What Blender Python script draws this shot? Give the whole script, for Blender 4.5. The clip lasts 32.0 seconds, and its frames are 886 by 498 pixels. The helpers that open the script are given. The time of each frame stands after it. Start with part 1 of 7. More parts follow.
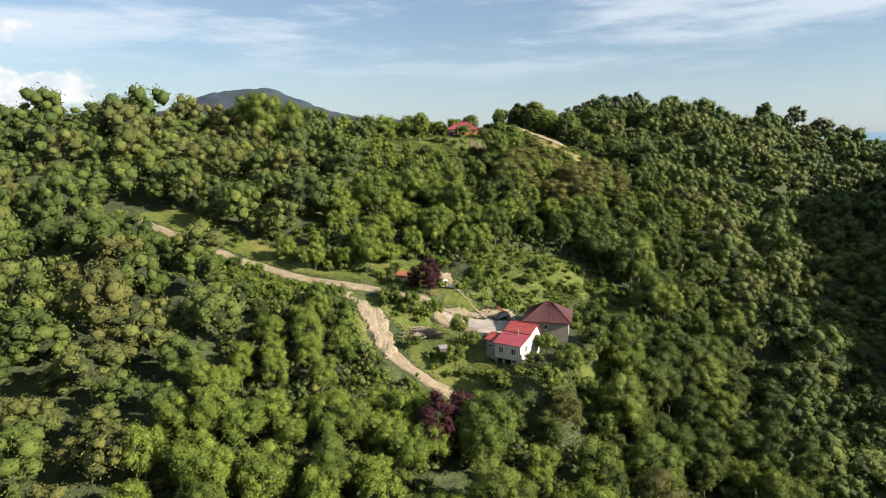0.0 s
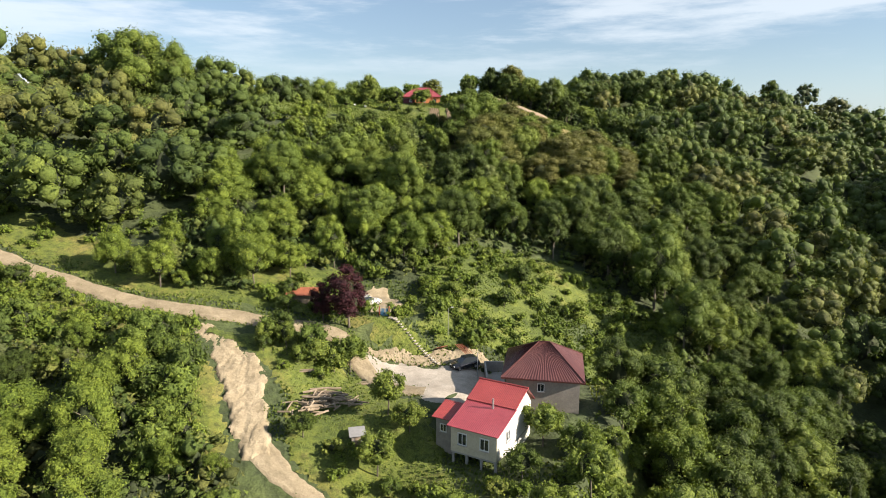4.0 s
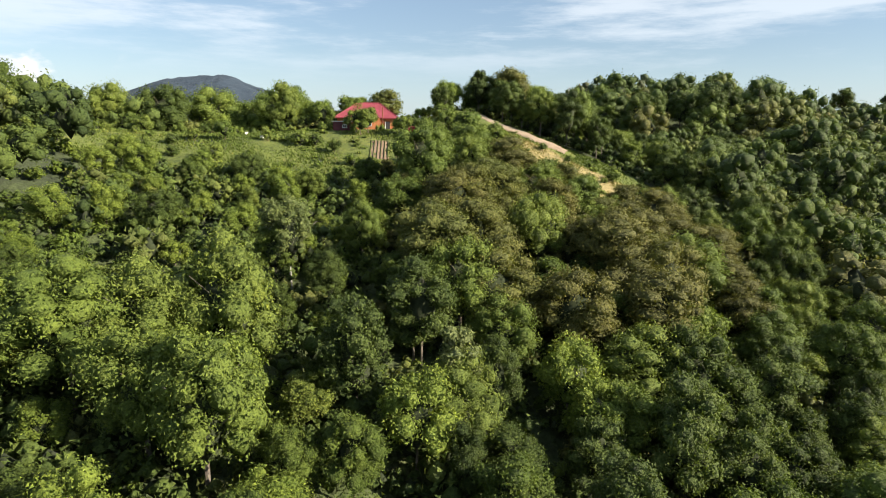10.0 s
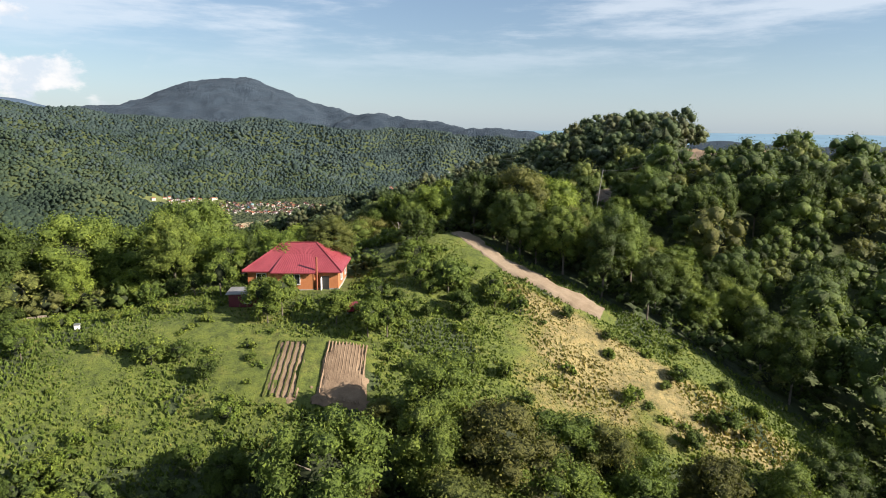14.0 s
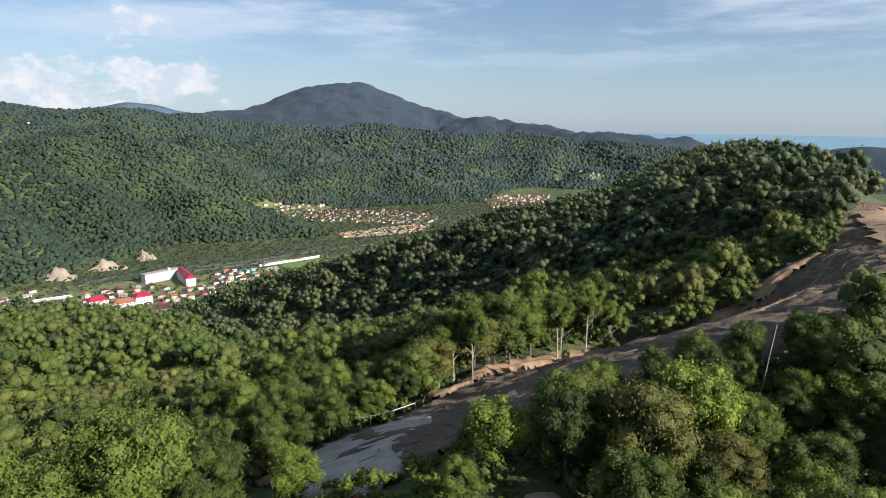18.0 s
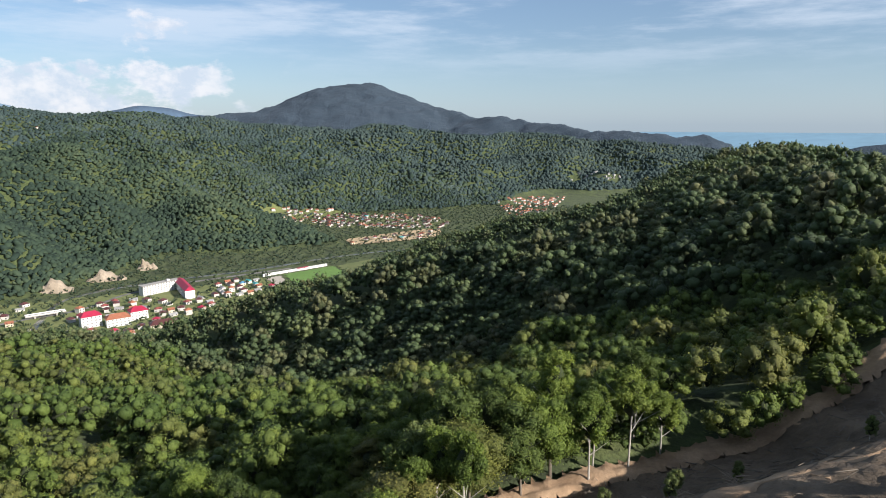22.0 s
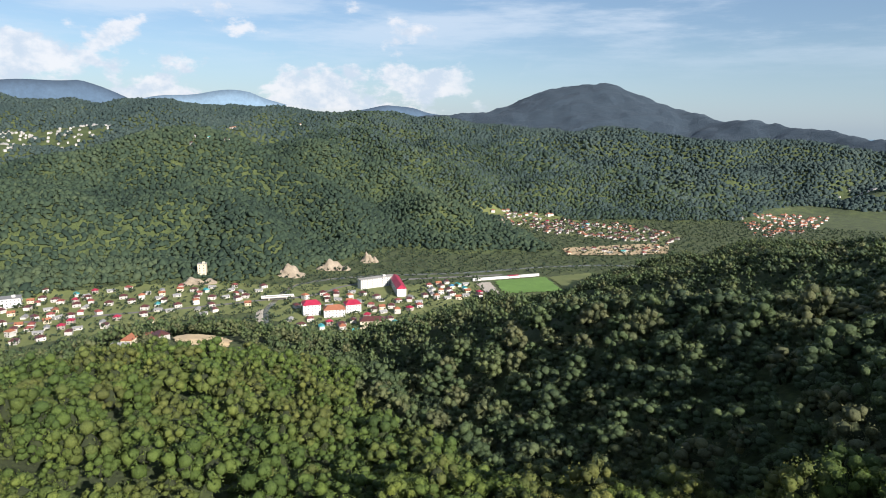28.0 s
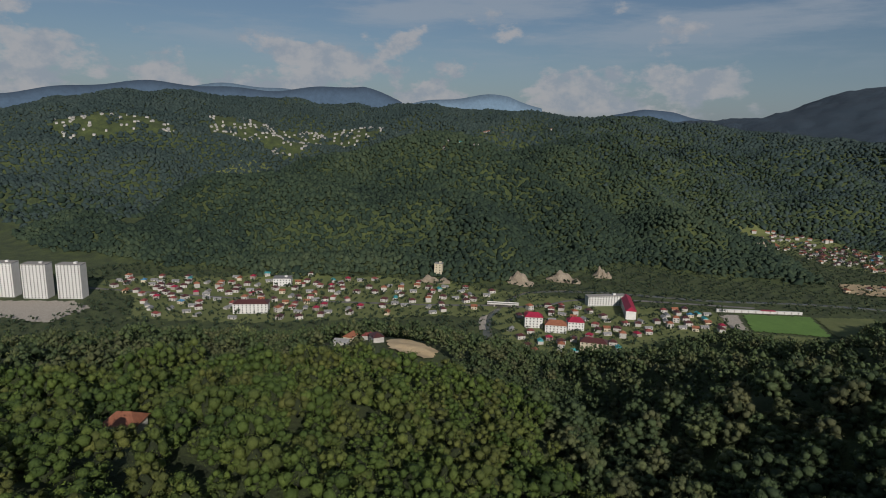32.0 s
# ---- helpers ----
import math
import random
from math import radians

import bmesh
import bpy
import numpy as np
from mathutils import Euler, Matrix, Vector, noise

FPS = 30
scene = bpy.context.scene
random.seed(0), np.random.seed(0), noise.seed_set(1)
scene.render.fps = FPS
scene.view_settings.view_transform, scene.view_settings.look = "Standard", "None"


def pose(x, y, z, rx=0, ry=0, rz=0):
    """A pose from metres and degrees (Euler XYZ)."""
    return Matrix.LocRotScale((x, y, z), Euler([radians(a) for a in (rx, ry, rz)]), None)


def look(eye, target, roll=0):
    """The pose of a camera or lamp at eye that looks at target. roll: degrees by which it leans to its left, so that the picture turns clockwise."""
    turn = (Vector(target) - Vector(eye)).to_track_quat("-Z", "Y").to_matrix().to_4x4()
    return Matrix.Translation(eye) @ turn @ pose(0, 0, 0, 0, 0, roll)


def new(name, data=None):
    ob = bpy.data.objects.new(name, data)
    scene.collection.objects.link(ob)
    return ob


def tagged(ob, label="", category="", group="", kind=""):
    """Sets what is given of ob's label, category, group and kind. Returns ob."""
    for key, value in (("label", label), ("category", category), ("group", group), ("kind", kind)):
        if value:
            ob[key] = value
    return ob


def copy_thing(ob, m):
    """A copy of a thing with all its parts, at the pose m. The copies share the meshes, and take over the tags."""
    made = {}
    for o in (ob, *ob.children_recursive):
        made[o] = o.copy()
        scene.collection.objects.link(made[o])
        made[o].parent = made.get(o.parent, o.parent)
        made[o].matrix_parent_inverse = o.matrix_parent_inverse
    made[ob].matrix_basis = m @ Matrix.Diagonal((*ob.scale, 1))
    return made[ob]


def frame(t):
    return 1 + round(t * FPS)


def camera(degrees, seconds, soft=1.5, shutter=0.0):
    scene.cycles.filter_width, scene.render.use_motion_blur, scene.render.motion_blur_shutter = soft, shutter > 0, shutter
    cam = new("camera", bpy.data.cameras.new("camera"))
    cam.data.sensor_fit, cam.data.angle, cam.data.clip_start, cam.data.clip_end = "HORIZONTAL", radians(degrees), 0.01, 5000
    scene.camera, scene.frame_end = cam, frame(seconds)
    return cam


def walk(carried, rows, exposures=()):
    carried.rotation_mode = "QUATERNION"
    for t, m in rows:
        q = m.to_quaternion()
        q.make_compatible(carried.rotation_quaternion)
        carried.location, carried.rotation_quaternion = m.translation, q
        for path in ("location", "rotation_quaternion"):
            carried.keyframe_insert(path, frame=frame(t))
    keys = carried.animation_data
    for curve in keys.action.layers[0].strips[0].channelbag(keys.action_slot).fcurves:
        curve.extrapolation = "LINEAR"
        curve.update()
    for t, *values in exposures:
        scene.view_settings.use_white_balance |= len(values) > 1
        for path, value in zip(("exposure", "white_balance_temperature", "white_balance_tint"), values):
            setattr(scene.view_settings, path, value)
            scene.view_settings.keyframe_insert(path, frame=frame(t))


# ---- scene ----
cam = camera(71.2, 32.0, 0.95)
PATH = [
    (0.0, (2.76, -2.41, 59.07), (3.50, 46.74, 49.96), -0.30),
    (0.5, (3.70, 4.85, 56.86), (4.82, 54.02, 47.88), -0.38),
    (1.0, (4.64, 12.09, 54.94), (6.17, 61.26, 45.98), -0.44),
    (1.5, (5.60, 19.31, 53.29), (7.54, 68.45, 44.25), -0.45),
    (2.0, (6.56, 26.51, 51.92), (8.91, 75.60, 42.71), -0.40),
    (2.5, (7.53, 33.69, 50.82), (10.17, 82.72, 41.38), -0.27),
    (4.5, (11.51, 62.21, 49.04), (14.43, 111.25, 39.73), 0.22),
    (5.0, (12.55, 69.37, 48.97), (15.48, 118.42, 39.74), 0.27),
    (5.5, (13.60, 76.53, 49.05), (16.55, 125.59, 39.85), 0.34),
    (6.0, (14.67, 83.71, 49.28), (17.65, 132.76, 40.03), 0.37),
    (6.5, (15.76, 90.90, 49.69), (18.78, 139.92, 40.29), 0.49),
    (7.0, (16.87, 98.10, 50.31), (19.97, 147.08, 40.73), 0.79),
    (7.5, (18.01, 105.31, 51.18), (21.21, 154.24, 41.42), 1.04),
    (8.0, (19.18, 112.51, 52.29), (22.47, 161.42, 42.42), 1.13),
    (8.5, (20.38, 119.71, 53.65), (23.71, 168.61, 43.77), 1.06),
    (9.0, (21.62, 126.89, 55.28), (24.95, 175.80, 45.45), 0.94),
    (9.5, (22.90, 134.04, 57.16), (26.20, 182.97, 47.42), 0.84),
    (10.0, (24.23, 141.15, 59.28), (27.47, 190.10, 49.63), 0.66),
    (10.5, (25.59, 148.21, 61.63), (28.78, 197.18, 52.05), 0.44),
    (11.0, (26.99, 155.20, 64.18), (30.15, 204.18, 54.63), 0.39),
    (11.5, (28.42, 162.12, 66.89), (31.52, 211.10, 57.36), 0.51),
    (12.0, (29.84, 168.94, 69.73), (32.82, 217.94, 60.21), 0.58),
    (12.5, (31.26, 175.68, 72.68), (34.08, 224.67, 63.11), 0.62),
    (13.0, (32.64, 182.32, 75.69), (35.26, 231.31, 66.05), 0.65),
    (13.5, (33.97, 188.85, 78.73), (36.15, 237.85, 69.04), 0.65),
    (14.0, (35.20, 195.28, 81.78), (36.65, 244.31, 72.05), 0.70),
    (14.5, (36.30, 201.62, 84.74), (36.86, 250.67, 75.03), 0.79),
    (15.0, (37.22, 207.88, 87.58), (36.49, 256.93, 77.92), 0.89),
    (15.5, (37.98, 214.04, 90.31), (35.13, 263.02, 80.68), 0.99),
    (17.5, (39.28, 237.89, 99.87), (33.19, 286.52, 90.00), 0.52),
    (18.0, (39.41, 243.91, 101.46), (32.42, 292.44, 91.65), 0.52),
    (18.5, (39.49, 249.96, 102.73), (32.06, 298.43, 92.96), 0.47),
    (19.0, (39.49, 256.03, 103.70), (32.01, 304.49, 93.93), 0.39),
    (19.5, (39.43, 262.10, 104.39), (31.99, 310.56, 94.59), 0.27),
    (20.0, (39.30, 268.15, 104.89), (31.90, 316.61, 95.04), 0.10),
    (20.5, (39.12, 274.15, 105.23), (31.76, 322.61, 95.36), -0.03),
    (21.0, (38.86, 280.10, 105.46), (31.48, 328.56, 95.61), -0.08),
    (21.5, (38.53, 285.97, 105.59), (30.88, 334.40, 95.76), -0.05),
    (22.0, (38.12, 291.76, 105.68), (30.02, 340.11, 95.85), -0.03),
    (22.5, (37.64, 297.46, 105.74), (29.08, 345.73, 95.91), -0.01),
    (23.0, (37.07, 303.05, 105.79), (27.94, 351.22, 95.96), -0.00),
    (23.5, (36.41, 308.53, 105.87), (26.04, 356.44, 96.03), 0.07),
    (24.0, (35.66, 313.88, 105.99), (23.23, 361.30, 96.14), 0.21),
    (24.5, (34.82, 319.10, 106.18), (20.41, 365.95, 96.32), 0.29),
    (25.0, (33.89, 324.17, 106.47), (17.88, 370.50, 96.60), 0.33),
    (25.5, (32.85, 329.10, 106.84), (15.40, 374.90, 96.96), 0.39),
    (27.5, (27.71, 347.35, 109.17), (4.54, 390.52, 99.23), 0.78),
    (28.0, (26.84, 351.59, 109.98), (2.28, 393.99, 100.04), 1.01),
    (28.5, (26.17, 355.70, 110.89), (0.24, 397.28, 100.92), 1.12),
    (29.0, (25.67, 359.70, 111.89), (-1.66, 400.35, 101.88), 1.16),
    (29.5, (25.39, 363.57, 112.97), (-3.58, 403.07, 102.94), 1.18),
    (30.0, (25.38, 367.33, 114.16), (-5.59, 405.28, 104.11), 1.23),
    (30.5, (25.67, 370.98, 115.44), (-7.48, 407.03, 105.37), 1.29),
    (31.0, (26.28, 374.53, 116.83), (-8.97, 408.52, 106.72), 1.39),
    (31.5, (27.22, 377.98, 118.31), (-9.97, 409.82, 108.18), 1.48),
    (32.0, (28.49, 381.32, 119.90), (-10.57, 410.82, 109.72), 1.67),
]
walk(cam, [(t, look(eye, target, roll)) for t, eye, target, roll in PATH], [(0, 1.43, 6600, 12), (4, 1.61, 6700, 12), (10, 1.61, 6700, 12), (14, 1.39, 6500, 13), (18, 1.23, 6150, 13), (25, 1.25, 6100, 13), (29, 1.21, 6100, 12), (30.2, 1.19, 6100, 12), (31.0, 1.04, 6100, 12), (31.3, 1.01, 6100, 12), (31.6, 0.82, 6100, 12), (32.0, -0.17, 6100, 12)])

# ---- light ----
SUN_UP, SUN_ROUND = radians(25.5), radians(111)
world = bpy.data.worlds.new("sky")
scene.world = world
world.use_nodes = True
wn, wl = world.node_tree.nodes, world.node_tree.links
wn.clear()
w_out, w_bg = wn.new("ShaderNodeOutputWorld"), wn.new("ShaderNodeBackground")
w_sky = wn.new("ShaderNodeTexSky")
w_sky.sky_type, w_sky.sun_disc, w_sky.sun_elevation, w_sky.sun_rotation = "NISHITA", False, SUN_UP, SUN_ROUND
w_sky.air_density, w_sky.dust_density, w_sky.ozone_density, w_sky.altitude = 1.0, 0.6, 2.6, 200
w_co = wn.new("ShaderNodeTexCoord")
w_bg.inputs["Strength"].default_value = 0.046


def wmath(op, a, b=0.0, c=None):
    n = wn.new("ShaderNodeMath")
    n.operation = op
    for i, v in enumerate((a, b) if c is None else (a, b, c)):
        if isinstance(v, (int, float)):
            n.inputs[i].default_value = v
        else:
            wl.new(v, n.inputs[i])
    return n.outputs[0]


def wramp(value, lo, hi):
    n = wn.new("ShaderNodeMapRange")
    n.interpolation_type = "SMOOTHSTEP"
    wl.new(value, n.inputs["Value"])
    n.inputs["From Min"].default_value, n.inputs["From Max"].default_value = lo, hi
    return n.outputs["Result"]


def wnoise(scale, stretch, detail, rough=0.55):
    m, n = wn.new("ShaderNodeMapping"), wn.new("ShaderNodeTexNoise")
    wl.new(w_co.outputs["Generated"], m.inputs["Vector"])
    m.inputs["Scale"].default_value = stretch
    wl.new(m.outputs["Vector"], n.inputs["Vector"])
    n.inputs["Scale"].default_value, n.inputs["Detail"].default_value, n.inputs["Roughness"].default_value = scale, detail, rough
    return n.outputs["Fac"]


w_sep = wn.new("ShaderNodeSeparateXYZ")
wl.new(w_co.outputs["Generated"], w_sep.inputs[0])
up, west = w_sep.outputs["Z"], wmath("MULTIPLY", w_sep.outputs["X"], -1.0)
# high thin cloud in level streaks, and heaped cloud low over the land to the west
streak = wmath("MULTIPLY", wramp(wnoise(2.6, (1, 1, 6.5), 7, 0.62), 0.43, 0.64), wramp(up, 0.04, 0.16))
bank = wmath("ADD", wnoise(8.5, (1, 1, 1.9), 9, 0.58), wmath("MULTIPLY", wmath("SUBTRACT", 0.07, up), 1.35))
heap = wmath("MULTIPLY", wramp(bank, 0.475, 0.565), wramp(up, 0.004, 0.024))
heap = wmath("MULTIPLY", heap, wramp(west, 0.36, 0.52))
veil = wmath("MULTIPLY", wramp(up, 0.13, 0.0), 0.3)
w_haze = wn.new("ShaderNodeMix")
w_haze.data_type = "RGBA"
veil = wmath("ADD", veil, 0.2)
wl.new(veil, w_haze.inputs["Factor"])
wl.new(w_sky.outputs[0], w_haze.inputs["A"])
w_haze.inputs["B"].default_value = (4.4, 5.95, 7.4, 1)
w_thin = wn.new("ShaderNodeMix")
w_thin.data_type = "RGBA"
wl.new(wmath("MULTIPLY", streak, 0.6), w_thin.inputs["Factor"])
wl.new(w_haze.outputs["Result"], w_thin.inputs["A"])
w_thin.inputs["B"].default_value = (7.2, 7.9, 8.5, 1)
w_mix = wn.new("ShaderNodeMix")
w_mix.data_type = "RGBA"
wl.new(wmath("MULTIPLY", heap, 0.85), w_mix.inputs["Factor"])
wl.new(w_thin.outputs["Result"], w_mix.inputs["A"])
w_puff = wn.new("ShaderNodeMix")
w_puff.data_type = "RGBA"
wl.new(wramp(wnoise(26.0, (1, 1, 1.3), 6, 0.6), 0.36, 0.62), w_puff.inputs["Factor"])
w_puff.inputs["A"].default_value, w_puff.inputs["B"].default_value = (6.3, 7.0, 7.7, 1), (9.0, 8.8, 8.6, 1)
wl.new(w_puff.outputs["Result"], w_mix.inputs["B"])
wl.new(w_mix.outputs["Result"], w_bg.inputs["Color"])
wl.new(w_bg.outputs[0], w_out.inputs["Surface"])

sun_data = bpy.data.lights.new("sun", "SUN")
sun_data.energy, sun_data.angle, sun_data.color = 4.8, radians(0.6), (1.0, 0.9, 0.76)
sun = new("sun", sun_data)
sun_way = Vector((math.sin(SUN_ROUND) * math.cos(SUN_UP), math.cos(SUN_ROUND) * math.cos(SUN_UP), math.sin(SUN_UP)))
sun.matrix_world = look(sun_way * 300, (0, 0, 0))

# ---- materials ----
def material(name):
    m = bpy.data.materials.new(name)
    m.use_nodes = True
    n, l = m.node_tree.nodes, m.node_tree.links
    return m, n, l, n["Principled BSDF"]


def colours(n, l, fac, cols):
    r = n.new("ShaderNodeValToRGB")
    e = r.color_ramp.elements
    e[0].position, e[0].color = cols[0][0], (*cols[0][1], 1)
    e[1].position, e[1].color = cols[-1][0], (*cols[-1][1], 1)
    for p, c in cols[1:-1]:
        e.new(p).color = (*c, 1)
    l.new(fac, r.inputs[0])
    return r.outputs["Color"]


def noise_of(n, l, scale, detail=6, rough=0.6, coord="Object", stretch=None):
    t, c = n.new("ShaderNodeTexNoise"), n.new("ShaderNodeTexCoord")
    vec = c.outputs[coord]
    if stretch:
        m = n.new("ShaderNodeMapping")
        m.inputs["Scale"].default_value = stretch
        l.new(vec, m.inputs["Vector"])
        vec = m.outputs["Vector"]
    l.new(vec, t.inputs["Vector"])
    t.inputs["Scale"].default_value, t.inputs["Detail"].default_value, t.inputs["Roughness"].default_value = scale, detail, rough
    return t.outputs["Fac"]


def blend(n, l, a, b, fac, mode="MIX"):
    x = n.new("ShaderNodeMix")
    x.data_type, x.blend_type = "RGBA", mode
    for sock, v in (("Factor", fac), ("A", a), ("B", b)):
        s = x.inputs[sock] if sock == "Factor" else [i for i in x.inputs if i.name == sock and i.type == "RGBA"][0]
        if isinstance(v, (int, float)):
            s.default_value = v
        elif isinstance(v, tuple):
            s.default_value = (*v, 1)
        else:
            l.new(v, s)
    return [o for o in x.outputs if o.type == "RGBA"][0]


def relief(n, l, p, height, strength, distance):
    b = n.new("ShaderNodeBump")
    b.inputs["Strength"].default_value, b.inputs["Distance"].default_value = strength, distance
    l.new(height, b.inputs["Height"])
    l.new(b.outputs[0], p.inputs["Normal"])


def surface(name, dark, light, scale=1.0, rough=0.8, fine=9.0, bump=0.4, depth=0.05, metal=0.0, stretch=None, each=0.12):
    """A weathered surface: two colours mixed by stains and by grain, and fine relief."""
    m, n, l, p = material(name)
    stains, grain = noise_of(n, l, scale, 5, 0.65, stretch=stretch), noise_of(n, l, scale * fine, 5, 0.7)
    c = colours(n, l, stains, [(0.3, tuple(0.77 * v for v in dark)), (0.7, tuple(0.77 * v for v in light))])
    g = colours(n, l, grain, [(0.25, (0.55, 0.55, 0.55)), (0.75, (1.15, 1.15, 1.15))])
    c = blend(n, l, c, g, 0.55, "MULTIPLY")
    info = n.new("ShaderNodeObjectInfo")
    v = colours(n, l, info.outputs["Random"], [(0, (1 - each,) * 3), (1, (1 + each,) * 3)])
    l.new(blend(n, l, c, v, 1.0, "MULTIPLY"), p.inputs["Base Color"])
    p.inputs["Roughness"].default_value, p.inputs["Metallic"].default_value = rough, metal
    relief(n, l, p, grain, bump, depth)
    return m


def leaves(name, cols, by_tint=False, gloss=0.55, vary=0.85, glow=(1.3, 1.35, 0.5), by_tuft=True):
    """Foliage: each tree has its own tone, each spray of leaves differs a little, light shines through."""
    m, n, l, p = material(name)
    if by_tint:
        a = n.new("ShaderNodeAttribute")
        a.attribute_name = "tint"
        tone = a.outputs["Fac"]
    else:
        tone = n.new("ShaderNodeObjectInfo").outputs["Random"]
    c = colours(n, l, tone, [(i / (len(cols) - 1), tuple(0.93 * v for v in k)) for i, k in enumerate(cols)])
    isl = n.new("ShaderNodeNewGeometry").outputs["Random Per Island"]
    v = colours(n, l, isl, [(0, (0.68, 0.72, 0.66)), (0.55, (1.0, 1.0, 1.0)), (1, (1.38, 1.3, 1.15))])
    if by_tuft:
        b = n.new("ShaderNodeAttribute")
        b.attribute_name = "tuft"
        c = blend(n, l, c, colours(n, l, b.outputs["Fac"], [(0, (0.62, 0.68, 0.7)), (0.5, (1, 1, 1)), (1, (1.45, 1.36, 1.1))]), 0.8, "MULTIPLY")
    c = blend(n, l, c, v, vary, "MULTIPLY")
    if by_tuft:
        # noise darkens the leaf colour in patches, as shade between leaves would
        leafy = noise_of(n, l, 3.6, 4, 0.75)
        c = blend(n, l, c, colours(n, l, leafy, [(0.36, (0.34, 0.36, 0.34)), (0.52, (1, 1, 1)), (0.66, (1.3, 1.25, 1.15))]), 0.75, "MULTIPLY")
        relief(n, l, p, leafy, 0.9, 0.35)
    l.new(c, p.inputs["Base Color"])
    p.inputs["Roughness"].default_value = gloss
    p.inputs["Specular IOR Level"].default_value = 0.22
    t, mix = n.new("ShaderNodeBsdfTranslucent"), n.new("ShaderNodeMixShader")
    l.new(blend(n, l, c, glow, 1.0, "MULTIPLY"), t.inputs["Color"])
    mix.inputs[0].default_value = 0.2
    l.new(p.outputs[0], mix.inputs[1]), l.new(t.outputs[0], mix.inputs[2])
    l.new(mix.outputs[0], n["Material Output"].inputs["Surface"])
    return m


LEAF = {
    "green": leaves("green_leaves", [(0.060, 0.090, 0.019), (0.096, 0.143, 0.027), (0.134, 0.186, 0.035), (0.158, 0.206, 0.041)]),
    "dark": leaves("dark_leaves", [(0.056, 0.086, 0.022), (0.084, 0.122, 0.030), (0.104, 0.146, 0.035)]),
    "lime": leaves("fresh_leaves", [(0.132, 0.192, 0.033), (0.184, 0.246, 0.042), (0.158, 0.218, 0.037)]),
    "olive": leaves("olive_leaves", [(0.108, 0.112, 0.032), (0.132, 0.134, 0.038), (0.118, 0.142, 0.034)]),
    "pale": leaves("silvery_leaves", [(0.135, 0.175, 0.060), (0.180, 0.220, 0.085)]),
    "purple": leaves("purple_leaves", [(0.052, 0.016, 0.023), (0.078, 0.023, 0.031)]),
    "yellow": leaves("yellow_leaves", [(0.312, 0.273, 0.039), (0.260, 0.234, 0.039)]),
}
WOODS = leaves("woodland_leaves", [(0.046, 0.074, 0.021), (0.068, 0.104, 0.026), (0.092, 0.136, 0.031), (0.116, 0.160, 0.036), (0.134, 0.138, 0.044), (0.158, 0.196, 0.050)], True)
# one woodland palette twice: shade in the ridge's colour, sunlight in the spur's
SHADED_WOODS = leaves("shade_toned_leaves", [(0.036, 0.057, 0.031), (0.052, 0.079, 0.039), (0.068, 0.101, 0.046), (0.086, 0.121, 0.052), (0.106, 0.114, 0.058), (0.122, 0.154, 0.066)], True)
SUNLIT_WOODS = leaves("sun_toned_spur_leaves", [(0.044, 0.074, 0.022), (0.060, 0.098, 0.026), (0.075, 0.118, 0.029), (0.090, 0.134, 0.032), (0.104, 0.118, 0.036), (0.112, 0.152, 0.038)], True)
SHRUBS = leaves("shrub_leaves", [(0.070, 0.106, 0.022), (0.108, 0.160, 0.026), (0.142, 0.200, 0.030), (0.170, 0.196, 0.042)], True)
# leaves of far woods, tinted bluer with distance to put haze in the colour
HAZE_WOODS = leaves("haze_tinted_leaves", [(0.022, 0.039, 0.029), (0.033, 0.055, 0.036), (0.045, 0.069, 0.041), (0.060, 0.084, 0.047)], True, 0.85, 0.5, (1.05, 1.1, 0.9), False)
DEEP_HAZE_WOODS = leaves("deep_haze_leaves", [(0.034, 0.056, 0.056), (0.039, 0.062, 0.060), (0.045, 0.069, 0.065), (0.053, 0.077, 0.071)], True, 0.9, 0.4, (1.0, 1.05, 1.0), False)
GRASS = leaves("meadow_grass", [(0.088, 0.130, 0.026), (0.128, 0.166, 0.034), (0.205, 0.185, 0.060), (0.285, 0.230, 0.092)], True, 0.7, by_tuft=False)
# twig hearts of the crowns, coloured dark for the shade within
CROWN_SHADE = surface("crown_shade_twigs", (0.020, 0.030, 0.009), (0.036, 0.050, 0.014), 0.8, 1.0)
BARK = surface("bark", (0.10, 0.08, 0.06), (0.22, 0.19, 0.15), 1.5, 0.9)
PALE_BARK = surface("pale_bark", (0.35, 0.33, 0.29), (0.55, 0.52, 0.47), 2.0, 0.8)
DIRT = surface("pale_dirt_track", (0.25, 0.20, 0.125), (0.44, 0.365, 0.245), 0.55, 0.95, 7, 0.9, 0.16)
GRAVEL = surface("pale_gravel", (0.33, 0.29, 0.24), (0.56, 0.51, 0.44), 0.45, 0.95, 9, 0.7, 0.08)
CLAY = surface("bare_clay", (0.23, 0.145, 0.082), (0.43, 0.30, 0.185), 0.16, 0.95, 11, 0.7, 0.25)
GREY_EARTH = surface("churned_earth", (0.10, 0.074, 0.048), (0.26, 0.19, 0.125), 0.16, 0.95, 10, 1.0, 0.6)
SOIL = surface("tilled_soil", (0.19, 0.125, 0.075), (0.33, 0.235, 0.15), 0.5, 0.95, 12, 0.6, 0.1)
RED_TILE = surface("red_metal_tile", (0.27, 0.04, 0.042), (0.36, 0.065, 0.06), 0.6, 0.42, 8, 0.1, 0.01)
PINK_TILE = surface("sun_faded_red_sheet", (0.27, 0.045, 0.06), (0.34, 0.07, 0.085), 0.5, 0.38, 8, 0.1, 0.01)
BROWN_TILE = surface("brown_metal_tile", (0.085, 0.03, 0.03), (0.12, 0.045, 0.04), 0.5, 0.36, 8, 0.1, 0.01)
